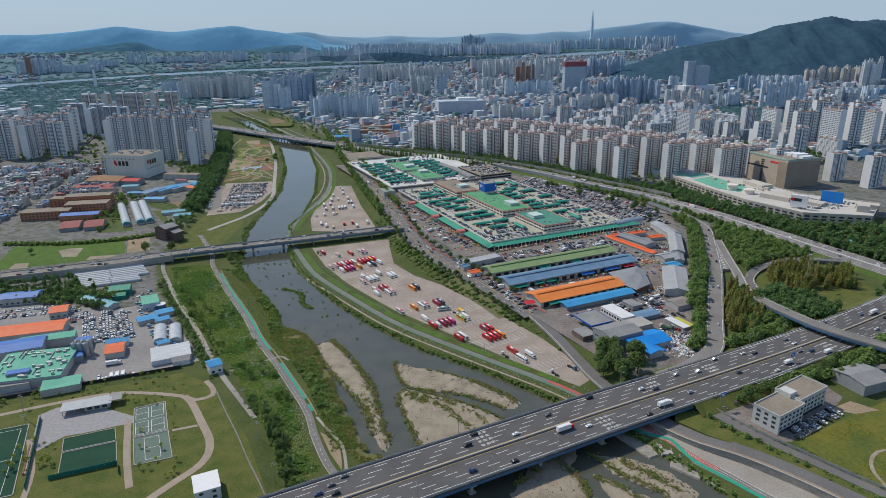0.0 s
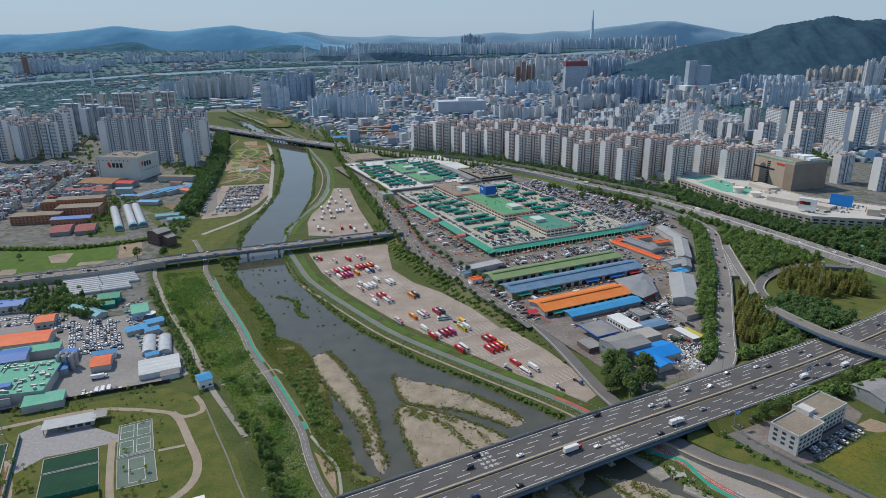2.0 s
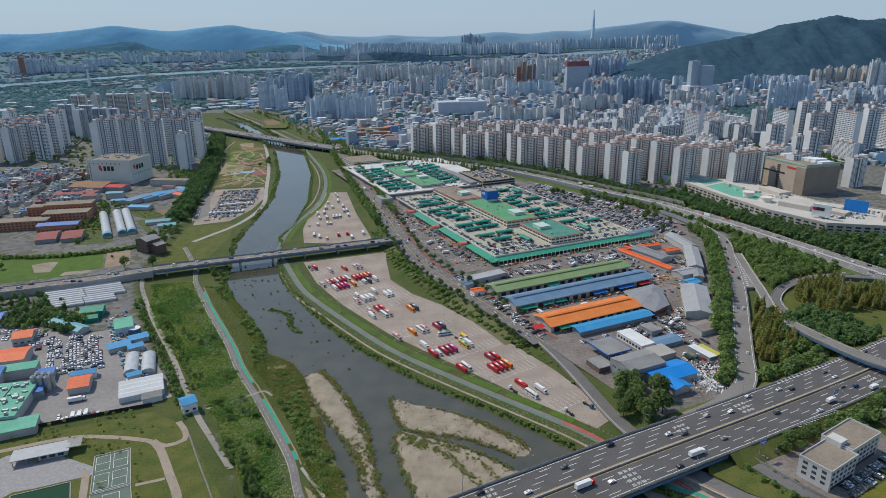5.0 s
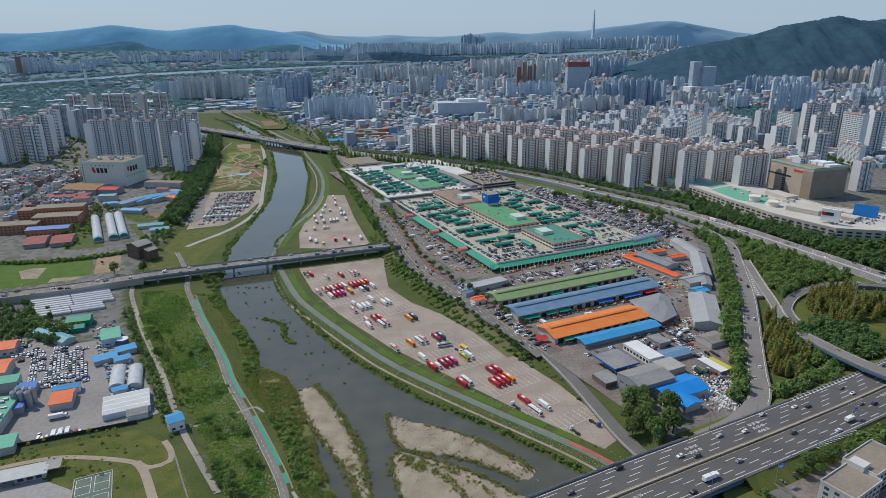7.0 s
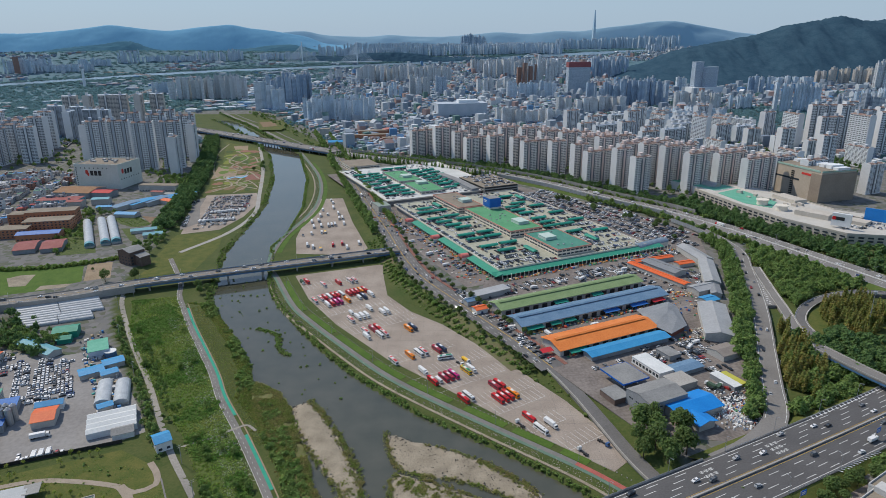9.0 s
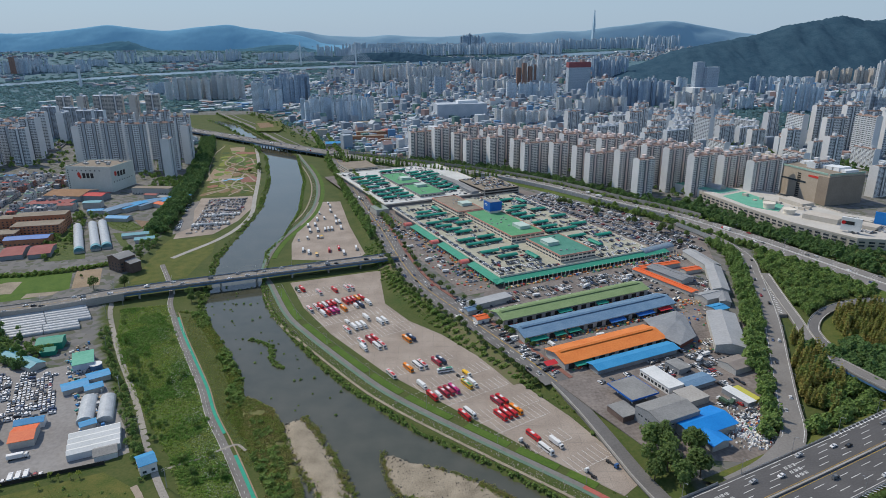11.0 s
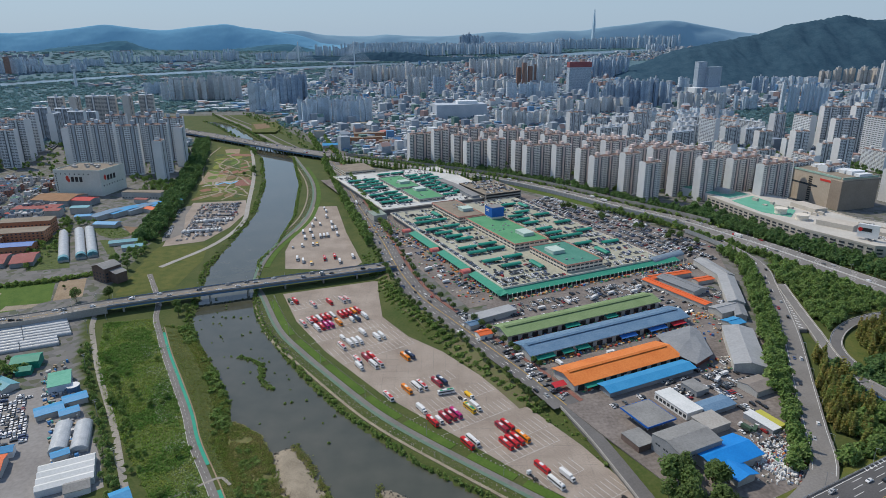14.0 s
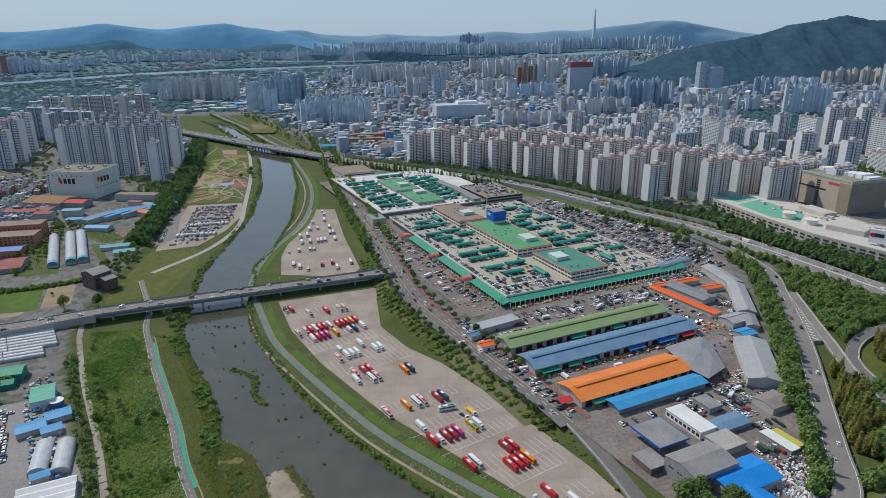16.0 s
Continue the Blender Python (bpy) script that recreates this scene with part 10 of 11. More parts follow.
for i, (pts, w) in enumerate((([(-330, 335), (-287, 357), (-257, 371), (-227, 382), (-202, 382), (-178, 378), (-166, 373), (-157, 379), (-160, 388), (-168, 398)], 1.8), ([(-176, 378), (-168, 370), (-153, 347), (-140, 325), (-138, 306), (-150, 285), (-165, 260)], 2.4), ([(-201, 350), (-190, 325), (-181, 306), (-170, 285)], 2.0), ([(-168, 338), (-154, 343)], 1.2), ([(-156, 384), (-141, 358), (-126, 333), (-112, 308), (-96, 281), (-80, 250)], 0.45), ([(-252, 330), (-232, 300), (-220, 270)], 1.6))):
    struct("path_park_%d" % (i + 1), strip(MB(), smooth_line(pts, 4), w, -w, PZ + 0.05 + i * 0.006, 0.4), mat("park_path_%d" % i, (0.27, 0.225, 0.175), (0.36, 0.30, 0.24), 0.2, 0.9) if i != 4 else M_BIKE, "pale paved path through the park", "path")
building("pump_station", "small white flat-roofed hut with roof vents", -126, 281, 13, 15, 7, 25, PAINT_WHITE, PAINT_WHITE, "hut", gabled=False, win=2)
struct("steps_path", strip(MB(), smooth_line([(-81, 354), (-75, 345), (-67, 334), (-60, 323), (-56, 309), (-54, 299), (-51, 293)], 3), 0.9, -0.9, 0.3, 0.5), M_APRON, "pale concrete footpath beside the meadow", "path")

struct("bank_bare", MB().prism([(-76, 338), (-68, 331), (-61, 321), (-58, 308), (-57, 301), (-66, 316)], -0.4, 0.12), M_DIRT, "bare earth patch between path and footpath", "soil")
for k in range(4):
    t = thing("bench", "grey timber bench on bare earth beside the path", "bench", "benches", pose(-68 + k * 2.0, 326 - k * 3.6, 0.12, 0, 0, -58))
    part("seat", MB().box(0, 0, 0.42, 0.5, 1.9, 0.5), M_ROOF_DUST, t)
    for s in (-0.75, 0.75):
        part("leg", MB().box(s, 0, 0, 0.42, 0.1, 0.42), M_STEEL_GREY, t)
struct("revetment_left", MB().prism([(-72, 291), (-57, 293), (-46, 300), (-30, 309), (-26, 304), (-44, 290), (-66, 278)], -1.6, 0.1, spread=1.0), M_APRON, "concrete revetment under the expressway bridge", "bank")

# fields and gardens round the greenhouses
M_CROP = mat("crop_rows", (0.045, 0.075, 0.02), (0.11, 0.135, 0.04), 0.25, 0.95, bump=0.8, fine=5)
M_SOIL = mat("tilled_soil", (0.17, 0.11, 0.07), (0.25, 0.18, 0.12), 0.15, 0.95, bump=0.6)
for name_, lab_, pts, m_ in (("field_crop", "field of dense dark green crops", [(-452, 929), (-428, 943), (-380, 892), (-386, 882), (-398, 877), (-421, 892)], M_CROP), ("field_soil", "tilled brown field", [(-411, 932), (-384, 923), (-360, 887), (-349, 849), (-374, 882)], M_SOIL), ("field_garden", "overgrown vegetable garden", [(-433, 765), (-469, 828), (-481, 923), (-464, 902), (-394, 776)], M_CROP), ("field_plot", "small green vegetable plot", [(-411, 872), (-399, 872), (-360, 811), (-375, 819)], M_CROP)):
    struct(name_, MB().prism(pts, 1.0, CITY_L + 0.09), m_, lab_, "field")
wood("garden_shrubs", "shrubs and small trees of the gardens", scatter([(-440, 765), (-480, 828), (-490, 930), (-472, 930), (-440, 850), (-420, 790)], 150, 101), S_BUSH + S_BROAD[2:], 101, 0.5, 0.9, category="shrubs")
wood("garden_trees", "leafy trees beside the farm lane", scatter([(-352, 770), (-330, 800), (-345, 870), (-360, 930), (-372, 925), (-352, 850), (-362, 790)], 46, 102).tolist() + scatter([(-500, 930), (-455, 935), (-450, 950), (-500, 952)], 22, 103).tolist(), S_BROAD, 102, 0.45, 0.85)
wood("garden_rows", "rows of low crops in the field", scatter([(-452, 929), (-428, 943), (-380, 892), (-398, 877)], 260, 104), S_BUSH[:1], 104, 0.4, 0.7, category="crops")
# beds, lawns and paths of the riverside park
BEDS = [mat("bed_brown", (0.16, 0.105, 0.06), (0.24, 0.17, 0.10), 0.2, 0.95, bump=0.6), mat("bed_yellow_green", (0.15, 0.18, 0.03), (0.22, 0.24, 0.06), 0.2, 0.95), mat("bed_dark_green", (0.04, 0.075, 0.02), (0.08, 0.11, 0.035), 0.2, 0.95, bump=0.6), mat("bed_reddish", (0.22, 0.10, 0.08), (0.28, 0.16, 0.10), 0.2, 0.95), mat("bed_light_green", (0.09, 0.16, 0.03), (0.14, 0.20, 0.05), 0.2, 0.95)]
rb = random.Random(31)
k_ = 0
for i in range(9):
    for j in range(4):
        y = 1100 + i * 46 + rb.uniform(-10, 10)
        xa, xb = float(np.interp(y, [1068, 1330, 1590], [-368, -428, -500])), float(np.interp(y, [1085, 1270, 1500], [-298, -346, -408]))
        x = xa + (xb - xa) * (j + 0.5 + rb.uniform(-0.2, 0.2)) / 4
        if not inside(PARK, x, y) or 1150 < y < 1225 and j > 1:
            continue
        pts = []
        ra, rbd, tw = rb.uniform(6, 9.5), rb.uniform(12, 21), rb.uniform(-20, 35)
        for q in range(12):
            a = q * math.pi / 6
            r = 1 + 0.22 * math.sin(2 * a + i) + rb.uniform(-0.08, 0.08)
            dx, dy = rot2(math.cos(a) * ra * r, math.sin(a) * rbd * r, tw)
            pts.append((x + dx, y + dy))
        k_ += 1
        struct("park_bed_%d" % (k_ + 20), MB().prism(pts, -0.3, 0.20 + 0.004 * (k_ % 9)), BEDS[rb.choice((0, 1, 2, 2, 3, 4, 4))], "curved planted bed in the riverside park", "flower bed")
mb = MB()
for pts in ([(-366, 1080), (-350, 1130), (-385, 1200), (-375, 1270), (-420, 1340), (-430, 1420)], [(-300, 1100), (-345, 1140), (-355, 1240), (-400, 1290), (-395, 1380), (-440, 1460)], [(-330, 1075), (-325, 1130), (-372, 1160)], [(-318, 1180), (-360, 1250), (-425, 1300)], [(-345, 1290), (-395, 1330), (-440, 1380)]):
    strip(mb, smooth_line(pts, 6), 1.6, -1.6, 0.26, 0.4)
struct("path_park_curves", mb, M_SAND, "winding pale paths between the beds", "path")
for x, y, s in ((-340, 1290, 0.9), (-336, 1268, 0.8), (-330, 1255, 0.9), (-345, 1245, 0.7)):
    put_tree(3, x, y, s)
mb = MB()
for pts in ([(-372, 1180), (-364, 1194), (-352, 1188), (-346, 1204)],):
    strip(mb, smooth_line(pts, 3), 2.4, -2.4, 0.34, 0.5)
struct("water_play", mb, paint("pool_blue", (0.12, 0.38, 0.60), 0.4), "winding pale blue water-play channel", "pool")
# lane-side car park and lorries
struct("pavement_lot_west", MB().prism([(-335, 869), (-366, 951), (-374, 1030), (-362, 1043), (-352, 990), (-322, 902)], -0.4, 0.2), M_ASPHALT_OLD, "grey car park along the levee", "parking lot")
park(rows_in([(-336, 880), (-366, 960), (-372, 1030), (-366, 1030), (-358, 960), (-330, 885)], 105, 0.22, 111, 0.7, 5), "parked_cars", "cars parked along the levee")
for i in range(20):
    put(COACH["t" if i % 3 == 0 else "s"], -322 + (i % 10) * 4.6, 905 + (i // 10) * 46 + (i % 10) * 1.2, 0.15, rb.choice((95, 98, 92, 8)))
# low buildings between factory and belt
building("flat_block", "long grey three-storey block with flat roof", -450, 1085, 62, 16, 10, -6, M_WALL_PALE, M_ROOF_DUST, "building", gabled=False, win=1)
for x, y, L, W, h, a, rf in ((-402, 1000, 26, 14, 6, -30, M_ORANGE), (-412, 1040, 22, 12, 6, -20, M_ROOF_GREY), (-500, 1000, 24, 14, 9, 8, M_TURQ), (-478, 965, 20, 12, 6, 10, M_ROOF_SKY), (-440, 1055, 20, 10, 6, -10, M_RED_R), (-530, 985, 22, 14, 9, 6, M_RED_R)):
    building("town_store", "small town building with sheet roof", x, y, L, W, h, a, M_WALL_PALE, rf, "building", rise=1.2)
wood("town_trees", "trees at the foot of the tower blocks", scatter([(-480, 1110), (-400, 1085), (-412, 1180), (-480, 1195)], 90, 112), S_MID, 113, 0.5, 0.9)

WORKS_CARS = [(-330, 520), (-262, 522), (-243, 470), (-297, 462)]
TAKEN = [(-338, 515, 14), (-322, 545, 20), (-273, 541, 16), (-262, 534, 8), (-258, 498, 13), (-250, 487, 13), (-266, 508, 13), (-270, 490, 10), (-252, 515, 10), (-243, 470, 10), (-252, 452, 10)]
park([q for q in rows_in(WORKS_CARS, 118, CITY_L + 0.09, 66, 0.85, 4) if all(math.hypot(q[0] - a, q[1] - b) > r for a, b, r in TAKEN) and not any(math.hypot(q[0] - o[0], q[1] - o[1]) < 4 for o in lots)], "parked_cars", "dense rows of mostly white cars in the works yard", PAINT_FLEET)

# ---- right bank: shopping centre, roadside houses, ramps ----
M_TAUPE = mat("taupe_stone_cladding", (0.42, 0.355, 0.28), (0.50, 0.43, 0.35), 0.06, 0.8)
M_TAUPE_D = mat("dark_taupe_cladding", (0.26, 0.21, 0.165), (0.32, 0.265, 0.21), 0.06, 0.8)
M_MALL = mat("pale_mall_wall", (0.44, 0.40, 0.345), (0.54, 0.50, 0.44), 0.06, 0.85)
t = thing("department_store", "large taupe department store with green-edged roof", "department store", "", pose(550, 1042, CITY_R, 0, 0, -74))
part("wall", MB().box(0, 0, -1, 44, 130, 62), M_TAUPE, t)
part("side_tower", MB().box(58, -1, -1, 40, 18, 64), M_TAUPE_D, t)
part("roof", MB().box(4, 0, 44, 44.5, 124, 58), M_ROOF_DUST, t)
part("roof_edge", MB().box(10, -31.2, 42.5, 45, 104, 0.8).box(65.4, 0, 42.5, 45, 0.8, 62), mat("mint_edge", (0.30, 0.45, 0.38), (0.36, 0.52, 0.44), 0.2, 0.7), t, "mint green roof edge")
part("window_band", MB().box(-6, -31.1, 24, 26.5, 66, 0.3), M_GLASS, t)
for k in range(12):
    part("window", MB().box(14, -31.1, 2 + k * 3.0, 4 + k * 3.0, 6, 0.3), PAINT_DARK, t)
part("sign_bar", MB().box(42, -31.2, 34.5, 37.5, 24, 0.3), paint("red_sign", (0.55, 0.05, 0.04), 0.6), t, "red bar of unreadable sign lettering")
for i in range(7):
    part("roof_house", MB().box(-10 + i * 12, 6, 44.5, 48 + (i % 3), 9, 22), M_APT_WHITE, t)
part("stepped_wing", MB().box(-58, -20, -1, 50, 30, 23), M_TAUPE, t)
t = thing("shopping_mall", "long low pale shopping mall with roof parking", "shopping mall", "", pose(0, 0, CITY_R))
MALL = [(378, 1014), (398, 931), (424, 849), (464, 782), (541, 763), (592, 826), (512, 890), (462, 1043)]
part("wall", MB().prism(MALL, -1, 11), M_MALL, t)
part("roof", MB().prism([(480 + (x - 480) * 0.985, 890 + (y - 890) * 0.985) for x, y in MALL], 11, 11.3), mat("pale_roof_deck", (0.44, 0.42, 0.38), (0.53, 0.51, 0.47), 0.05, 0.9), t)
for (ax, ay), (bx, by) in zip(MALL, MALL[1:] + MALL[:1]):
    L_, a_d = math.hypot(bx - ax, by - ay), math.degrees(math.atan2(by - ay, bx - ax))
    part("parapet", MB().box((ax + bx) / 2, (ay + by) / 2, 10.4, 12.6, L_, 0.7, a_d), M_MALL, t)
    if ay < 1040 and by < 940 and ax < 560 and bx > ax:
        for i in range(int(L_ / 9)):
            f = (i + 0.5) / int(L_ / 9)
            nx, ny = (by - ay) / L_ * 0.3, -(bx - ax) / L_ * 0.3
            part("window", MB().box(ax + (bx - ax) * f + nx, ay + (by - ay) * f + ny, 3, 5, 6, 0.3, a_d), M_GLASS, t)
            part("window", MB().box(ax + (bx - ax) * f + nx, ay + (by - ay) * f + ny, 6.8, 8.8, 6, 0.3, a_d), M_GLASS, t)
part("roof_terrace", MB().prism([(400, 985), (412, 925), (436, 900), (458, 930), (440, 1010)], 11.3, 11.7), M_MINT, t, "mint green roof terrace")
for x, y, h in ((432, 918, 6), (444, 890, 5)):
    part("rotunda", MB().tube((x, y, 11.3), (x, y, 11.3 + h), 7, n=20).tube((x, y, 11.3 + h), (x, y, 12.8 + h), 8, n=20), M_CREAM, t)
for x, y, sx, sy, h, a_ in ((470, 860, 40, 22, 6, -51), (500, 830, 34, 18, 4, -51), (560, 805, 26, 16, 6, -30), (545, 790, 14, 14, 8, -30), (480, 940, 40, 20, 5, -74)):
    part("roof_house", MB().box(x, y, 11.3, 11.3 + h, sx, sy, a_), M_MALL, t)
t = thing("mart_hall", "white mart hall with silver barrel roof", "mart", "", pose(398, 1046, CITY_R, 0, 0, -60))
part("wall", MB().box(0, 0, -1, 12, 90, 44), PAINT_WHITE, t)
part("roof", MB().box(0, 0, 12, 12.3, 88, 42), M_MINT, t)
part("barrel_roof", MB().vault(0, 2, 12.3, 62, 14, 6, 0, 12), M_STEEL_GREY, t)
for x, y, lab, colr, zz in ((412, 1085, "white and red mart sign board on a pole", P_RED, 16), (470, 806, "white box sign on the mall roof", M_BLUE_SIGN, 12)):
    t = thing("sign_board", lab, "sign", "", pose(x, y, CITY_R, 0, 0, -45))
    part("box", MB().box(0, 0, zz + 6, zz + 17, 20, 4), PAINT_WHITE, t)
    part("lower_band", MB().box(0, 0, zz + 2, zz + 6, 20, 4), colr if zz == 16 else PAINT_WHITE, t)
    part("mast", MB().box(0, 0, 0, zz + 2, 3, 3), M_STEEL_GREY, t)
    part("lettering_bar", MB().box(-2, -2.1, zz + 9, zz + 13, 11, 0.2), PAINT_DARK, t, "dark bar of sign lettering")
    part("emblem", MB().tube((-7.5, -2.1, zz + 11), (-7.5, -2.3, zz + 11), 2.2, n=12), P_RED, t)
t = thing("billboard", "large plain blue billboard on the mall roof", "billboard", "", pose(524, 824, CITY_R + 12, 0, 0, -42))
part("panel", MB().box(0, 0, 2, 17, 26, 1.2), paint("cyan_blue_panel", (0.02, 0.22, 0.60), 0.5), t)
for s in (-1, 1):
    part("strut", MB().box(s * 10, 2, 0, 15, 0.6, 0.6), M_STEEL_GREY, t)
pl = rows_in([(470, 960), (530, 985), (560, 930), (500, 900)], -51, CITY_R + 0.3, 71, 0.6, 5)
# white office house beside the expressway
M_OFFICE = mat("office_render", (0.46, 0.455, 0.44), (0.56, 0.55, 0.53), 0.08, 0.85)
t = thing("office_house", "four-storey white office house with flat roofs", "office building", "", pose(220, 346, CITY_R - 0.5, 0, 0, 32))
part("wing", MB().box(-14, 0, -0.5, 13, 26, 17), M_OFFICE, t)
part("wing", MB().box(15, 3, -0.5, 13.6, 30, 17), M_OFFICE, t)
for cx, cy, sx, sy, h in ((-14, 0, 26, 17, 13), (15, 3, 30, 17, 13.6)):
    part("roof", MB().box(cx, cy, h, h + 0.1, sx - 0.8, sy - 0.8), M_ROOF_DUST, t)
    for a, b, px, py in ((0, sy / 2, sx + 0.2, 0.4), (0, -sy / 2, sx + 0.2, 0.4), (sx / 2, 0, 0.4, sy), (-sx / 2, 0, 0.4, sy)):
        part("parapet", MB().box(cx + a, cy + b, h - 0.2, h + 0.9, px, py), M_OFFICE, t)
part("stair_house", MB().box(1, 4, 13, 16.2, 7, 8), M_OFFICE, t)
for k in range(3):
    for i in range(6):
        part("window", MB().box(-24.5 + i * 4.2, -8.52, 3.6 + k * 3.2, 5.2 + k * 3.2, 2.2, 0.15), M_GLASS, t)
    for i in range(7):
        part("window", MB().box(2 + i * 4.1, -5.52, 3.6 + k * 3.2, 5.2 + k * 3.2, 2.2, 0.15), M_GLASS, t)
    for i in range(3):
        part("window", MB().box(-27.02, -5 + i * 5, 3.6 + k * 3.2, 5.2 + k * 3.2, 0.15, 2.4), M_GLASS, t)
part("ground_floor_glass", MB().box(-14, -8.55, 0.3, 2.7, 22, 0.1).box(15, -5.55, 0.3, 2.7, 26, 0.1), M_GLASS, t)
struct("pavement_office", MB().prism([(170, 360), (180, 370), (204, 372), (262, 386), (266, 366), (246, 346), (207, 318), (197, 318), (186, 332)], 3.0, CITY_R + 0.1), M_YARD, "concrete forecourt of the office house", "yard")
park(rows_in([(208, 327), (250, 353), (254, 346), (213, 319)], 32, CITY_R + 0.12, 72, 0.85, 1.2) + rows_in([(178, 356), (190, 368), (196, 362), (184, 350)], 60, CITY_R + 0.12, 73, 0.9, 3), "parked_cars", "cars parked round the white office house")
building("blue_container", "small blue container hut", 196, 367, 8, 4, 2.8, 30, M_BLUE_SIGN, M_BLUE_SIGN, "container", gabled=False, z=CITY_R)
building("grey_barn", "dark grey sheet barn behind the field", 288, 382, 26, 24, 8, 20, M_WALL_GREY, M_ROOF_GREY, "barn", z=CITY_R)
M_YFIELD = mat("yellow_flowering_field", (0.06, 0.095, 0.02), (0.16, 0.145, 0.022), 0.05, 0.95, bump=0.4)
struct("field_yellow", MB().prism([(209, 319), (225, 326), (257, 344), (294, 362), (360, 372), (380, 300), (300, 215), (236, 262), (226, 285), (215, 304)], 2.5, CITY_R + 0.12), M_YFIELD, "field flowering yellow beside the houses", "field")
struct("field_plots", MB().prism([(250, 352), (268, 361), (280, 350), (262, 346)], 3, CITY_R + 0.18), M_DIRT, "small brown vegetable plots", "field")
wood("field_tufts", "yellow flowering weeds of the field", [q for q in scatter([(212, 317), (258, 342), (300, 360), (355, 365), (370, 300), (300, 222), (238, 264)], 4200, 80).tolist() if noise.noise((q[0] * 0.05, q[1] * 0.05, 4.0)) > -0.05], [T_TUFT], 81, 0.4, 0.9, [leafy(mat("yellow_weeds", (0.20, 0.25, 0.04), (0.50, 0.42, 0.03), 0.06, 0.95, fine=10)), M_BARK], category="weeds")
struct("path_field", strip(MB(), smooth_line([(236, 276), (238, 292), (246, 304), (256, 309), (262, 303), (280, 306), (320, 312)], 4), 1.0, -1.0, CITY_R + 0.22, 0.3), M_SAND, "thin curving path across the field", "path")
ACCESS = smooth_line([(160, 368), (171, 352), (187, 326), (206, 303), (222, 283), (242, 260), (292, 202)], 5)
struct("road_access", strip(MB(), ACCESS, 3.2, -3.2, CITY_R + 0.35, 0.8), M_ROAD_CITY, "narrow access lane beside the office house", "road")
BANK_R = [(150, 352), (166, 349), (184, 325), (203, 301), (219, 281), (239, 258), (286, 203), (280, 198), (233, 252), (214, 275), (198, 293), (180, 310), (160, 325), (146, 341)]
struct("verge_bank", MB().prism(BANK_R, 2.5, CITY_R + 0.16), M_LAWN, "grassy bank between road and access lane", "grass")
wood("bank_shrubs", "flowering shrubs on the bank below the lane", scatter(BANK_R, 800, 82), S_BUSH, 83, 0.4, 0.95, category="shrubs")
wood("bank_trees", "small trees on the bank below the lane", along(ACCESS, -9, -5, 7, 84), S_BROAD, 85, 0.32, 0.5)
mb = MB()
strip(mb, ACCESS, 4.2, 4.1, CITY_R + 2.0, 1.9)
struct("fence_field", mb, M_STEEL_GREY, "thin wire fence between lane and field", "fence")
wood("field_edge_shrubs", "shrubs along the field fence", along(ACCESS, 4.6, 6.5, 1.6, 86), S_BUSH, 84, 0.4, 0.9, category="shrubs")
# flyover and loop ramp
FLY = smooth_line([(276, 506), (287, 475), (300, 448), (318, 425), (345, 398), (390, 362), (450, 320)], 5)
fl = tagged(new("flyover"), "short concrete flyover with a blue girder", "bridge", "", "structure")
part("deck", strip(MB(), FLY, 5, -5, Z4 + 6.0, 1.0), M_ASPHALT_OLD, fl)
for o in (4.6, -4.6):
    part("girder", strip(MB(), FLY, o + 0.35, o - 0.35, Z4 + 5.0, 1.5), M_STEEL_BLUE, fl)
for o in (5.0, -4.7):
    part("parapet", strip(MB(), FLY, o, o - 0.3, Z4 + 7.0, 1.2), M_CONCRETE, fl)
for x, y in ((288, 473), (346, 397), (400, 355)):
    part("pier", MB().tube((x, y, 0), (x, y, Z4 + 3.6), 1.2, n=10).box(x, y, Z4 + 3.4, Z4 + 5, 9, 2, 45), M_CONCRETE, fl)
LOOPR = smooth_line([(420, 622, 7.5), (382, 630, 7), (348, 621, 6), (322, 604, 5.4), (304, 582, 5.2), (297, 563, 5.4), (293, 545, 7), (284, 524, 11), (276, 506, 14.9)], 5)
BRANCH = smooth_line([(321, 700, 7.0), (310, 655, 6.95), (302, 620, 6.7), (297, 596, 6.2), (290, 568, 5.8), (284, 545, 7)], 5)
struct("road_gore", MB().prism([(284, 602), (293, 602), (299, 625), (307, 655), (316, 690), (318, 720), (316, 720), (303, 690), (290, 640)], 4, 6.93), M_ASPHALT_OLD, "hatched asphalt gore between ramp and slip lane", "road")
mb = MB()
for i in range(14):
    mb.box(289.5 + i * 1.55, 606 + i * 5.6, 6.94, 6.97, 1.0, 4.2 + 0.25 * (7 - abs(7 - i)), 35)
ramp_z = lambda x, y: np.interp(y, [380, 415, 460, 700, 880], [Z4 - 0.05, Z4 - 0.1, 7.6, 7, Z3]) + 0.05
for o in (5.6, -5.6):
    strip(mb, R5[6:], o + 0.15, o - 0.15, ramp_z)
dashes(mb, cut(R5, 246, 330), 0.0, 7.08)
stuff("lane_markings", mb, M_WHITE_LINE, "white lines and hatching on the ramp", "road marking")
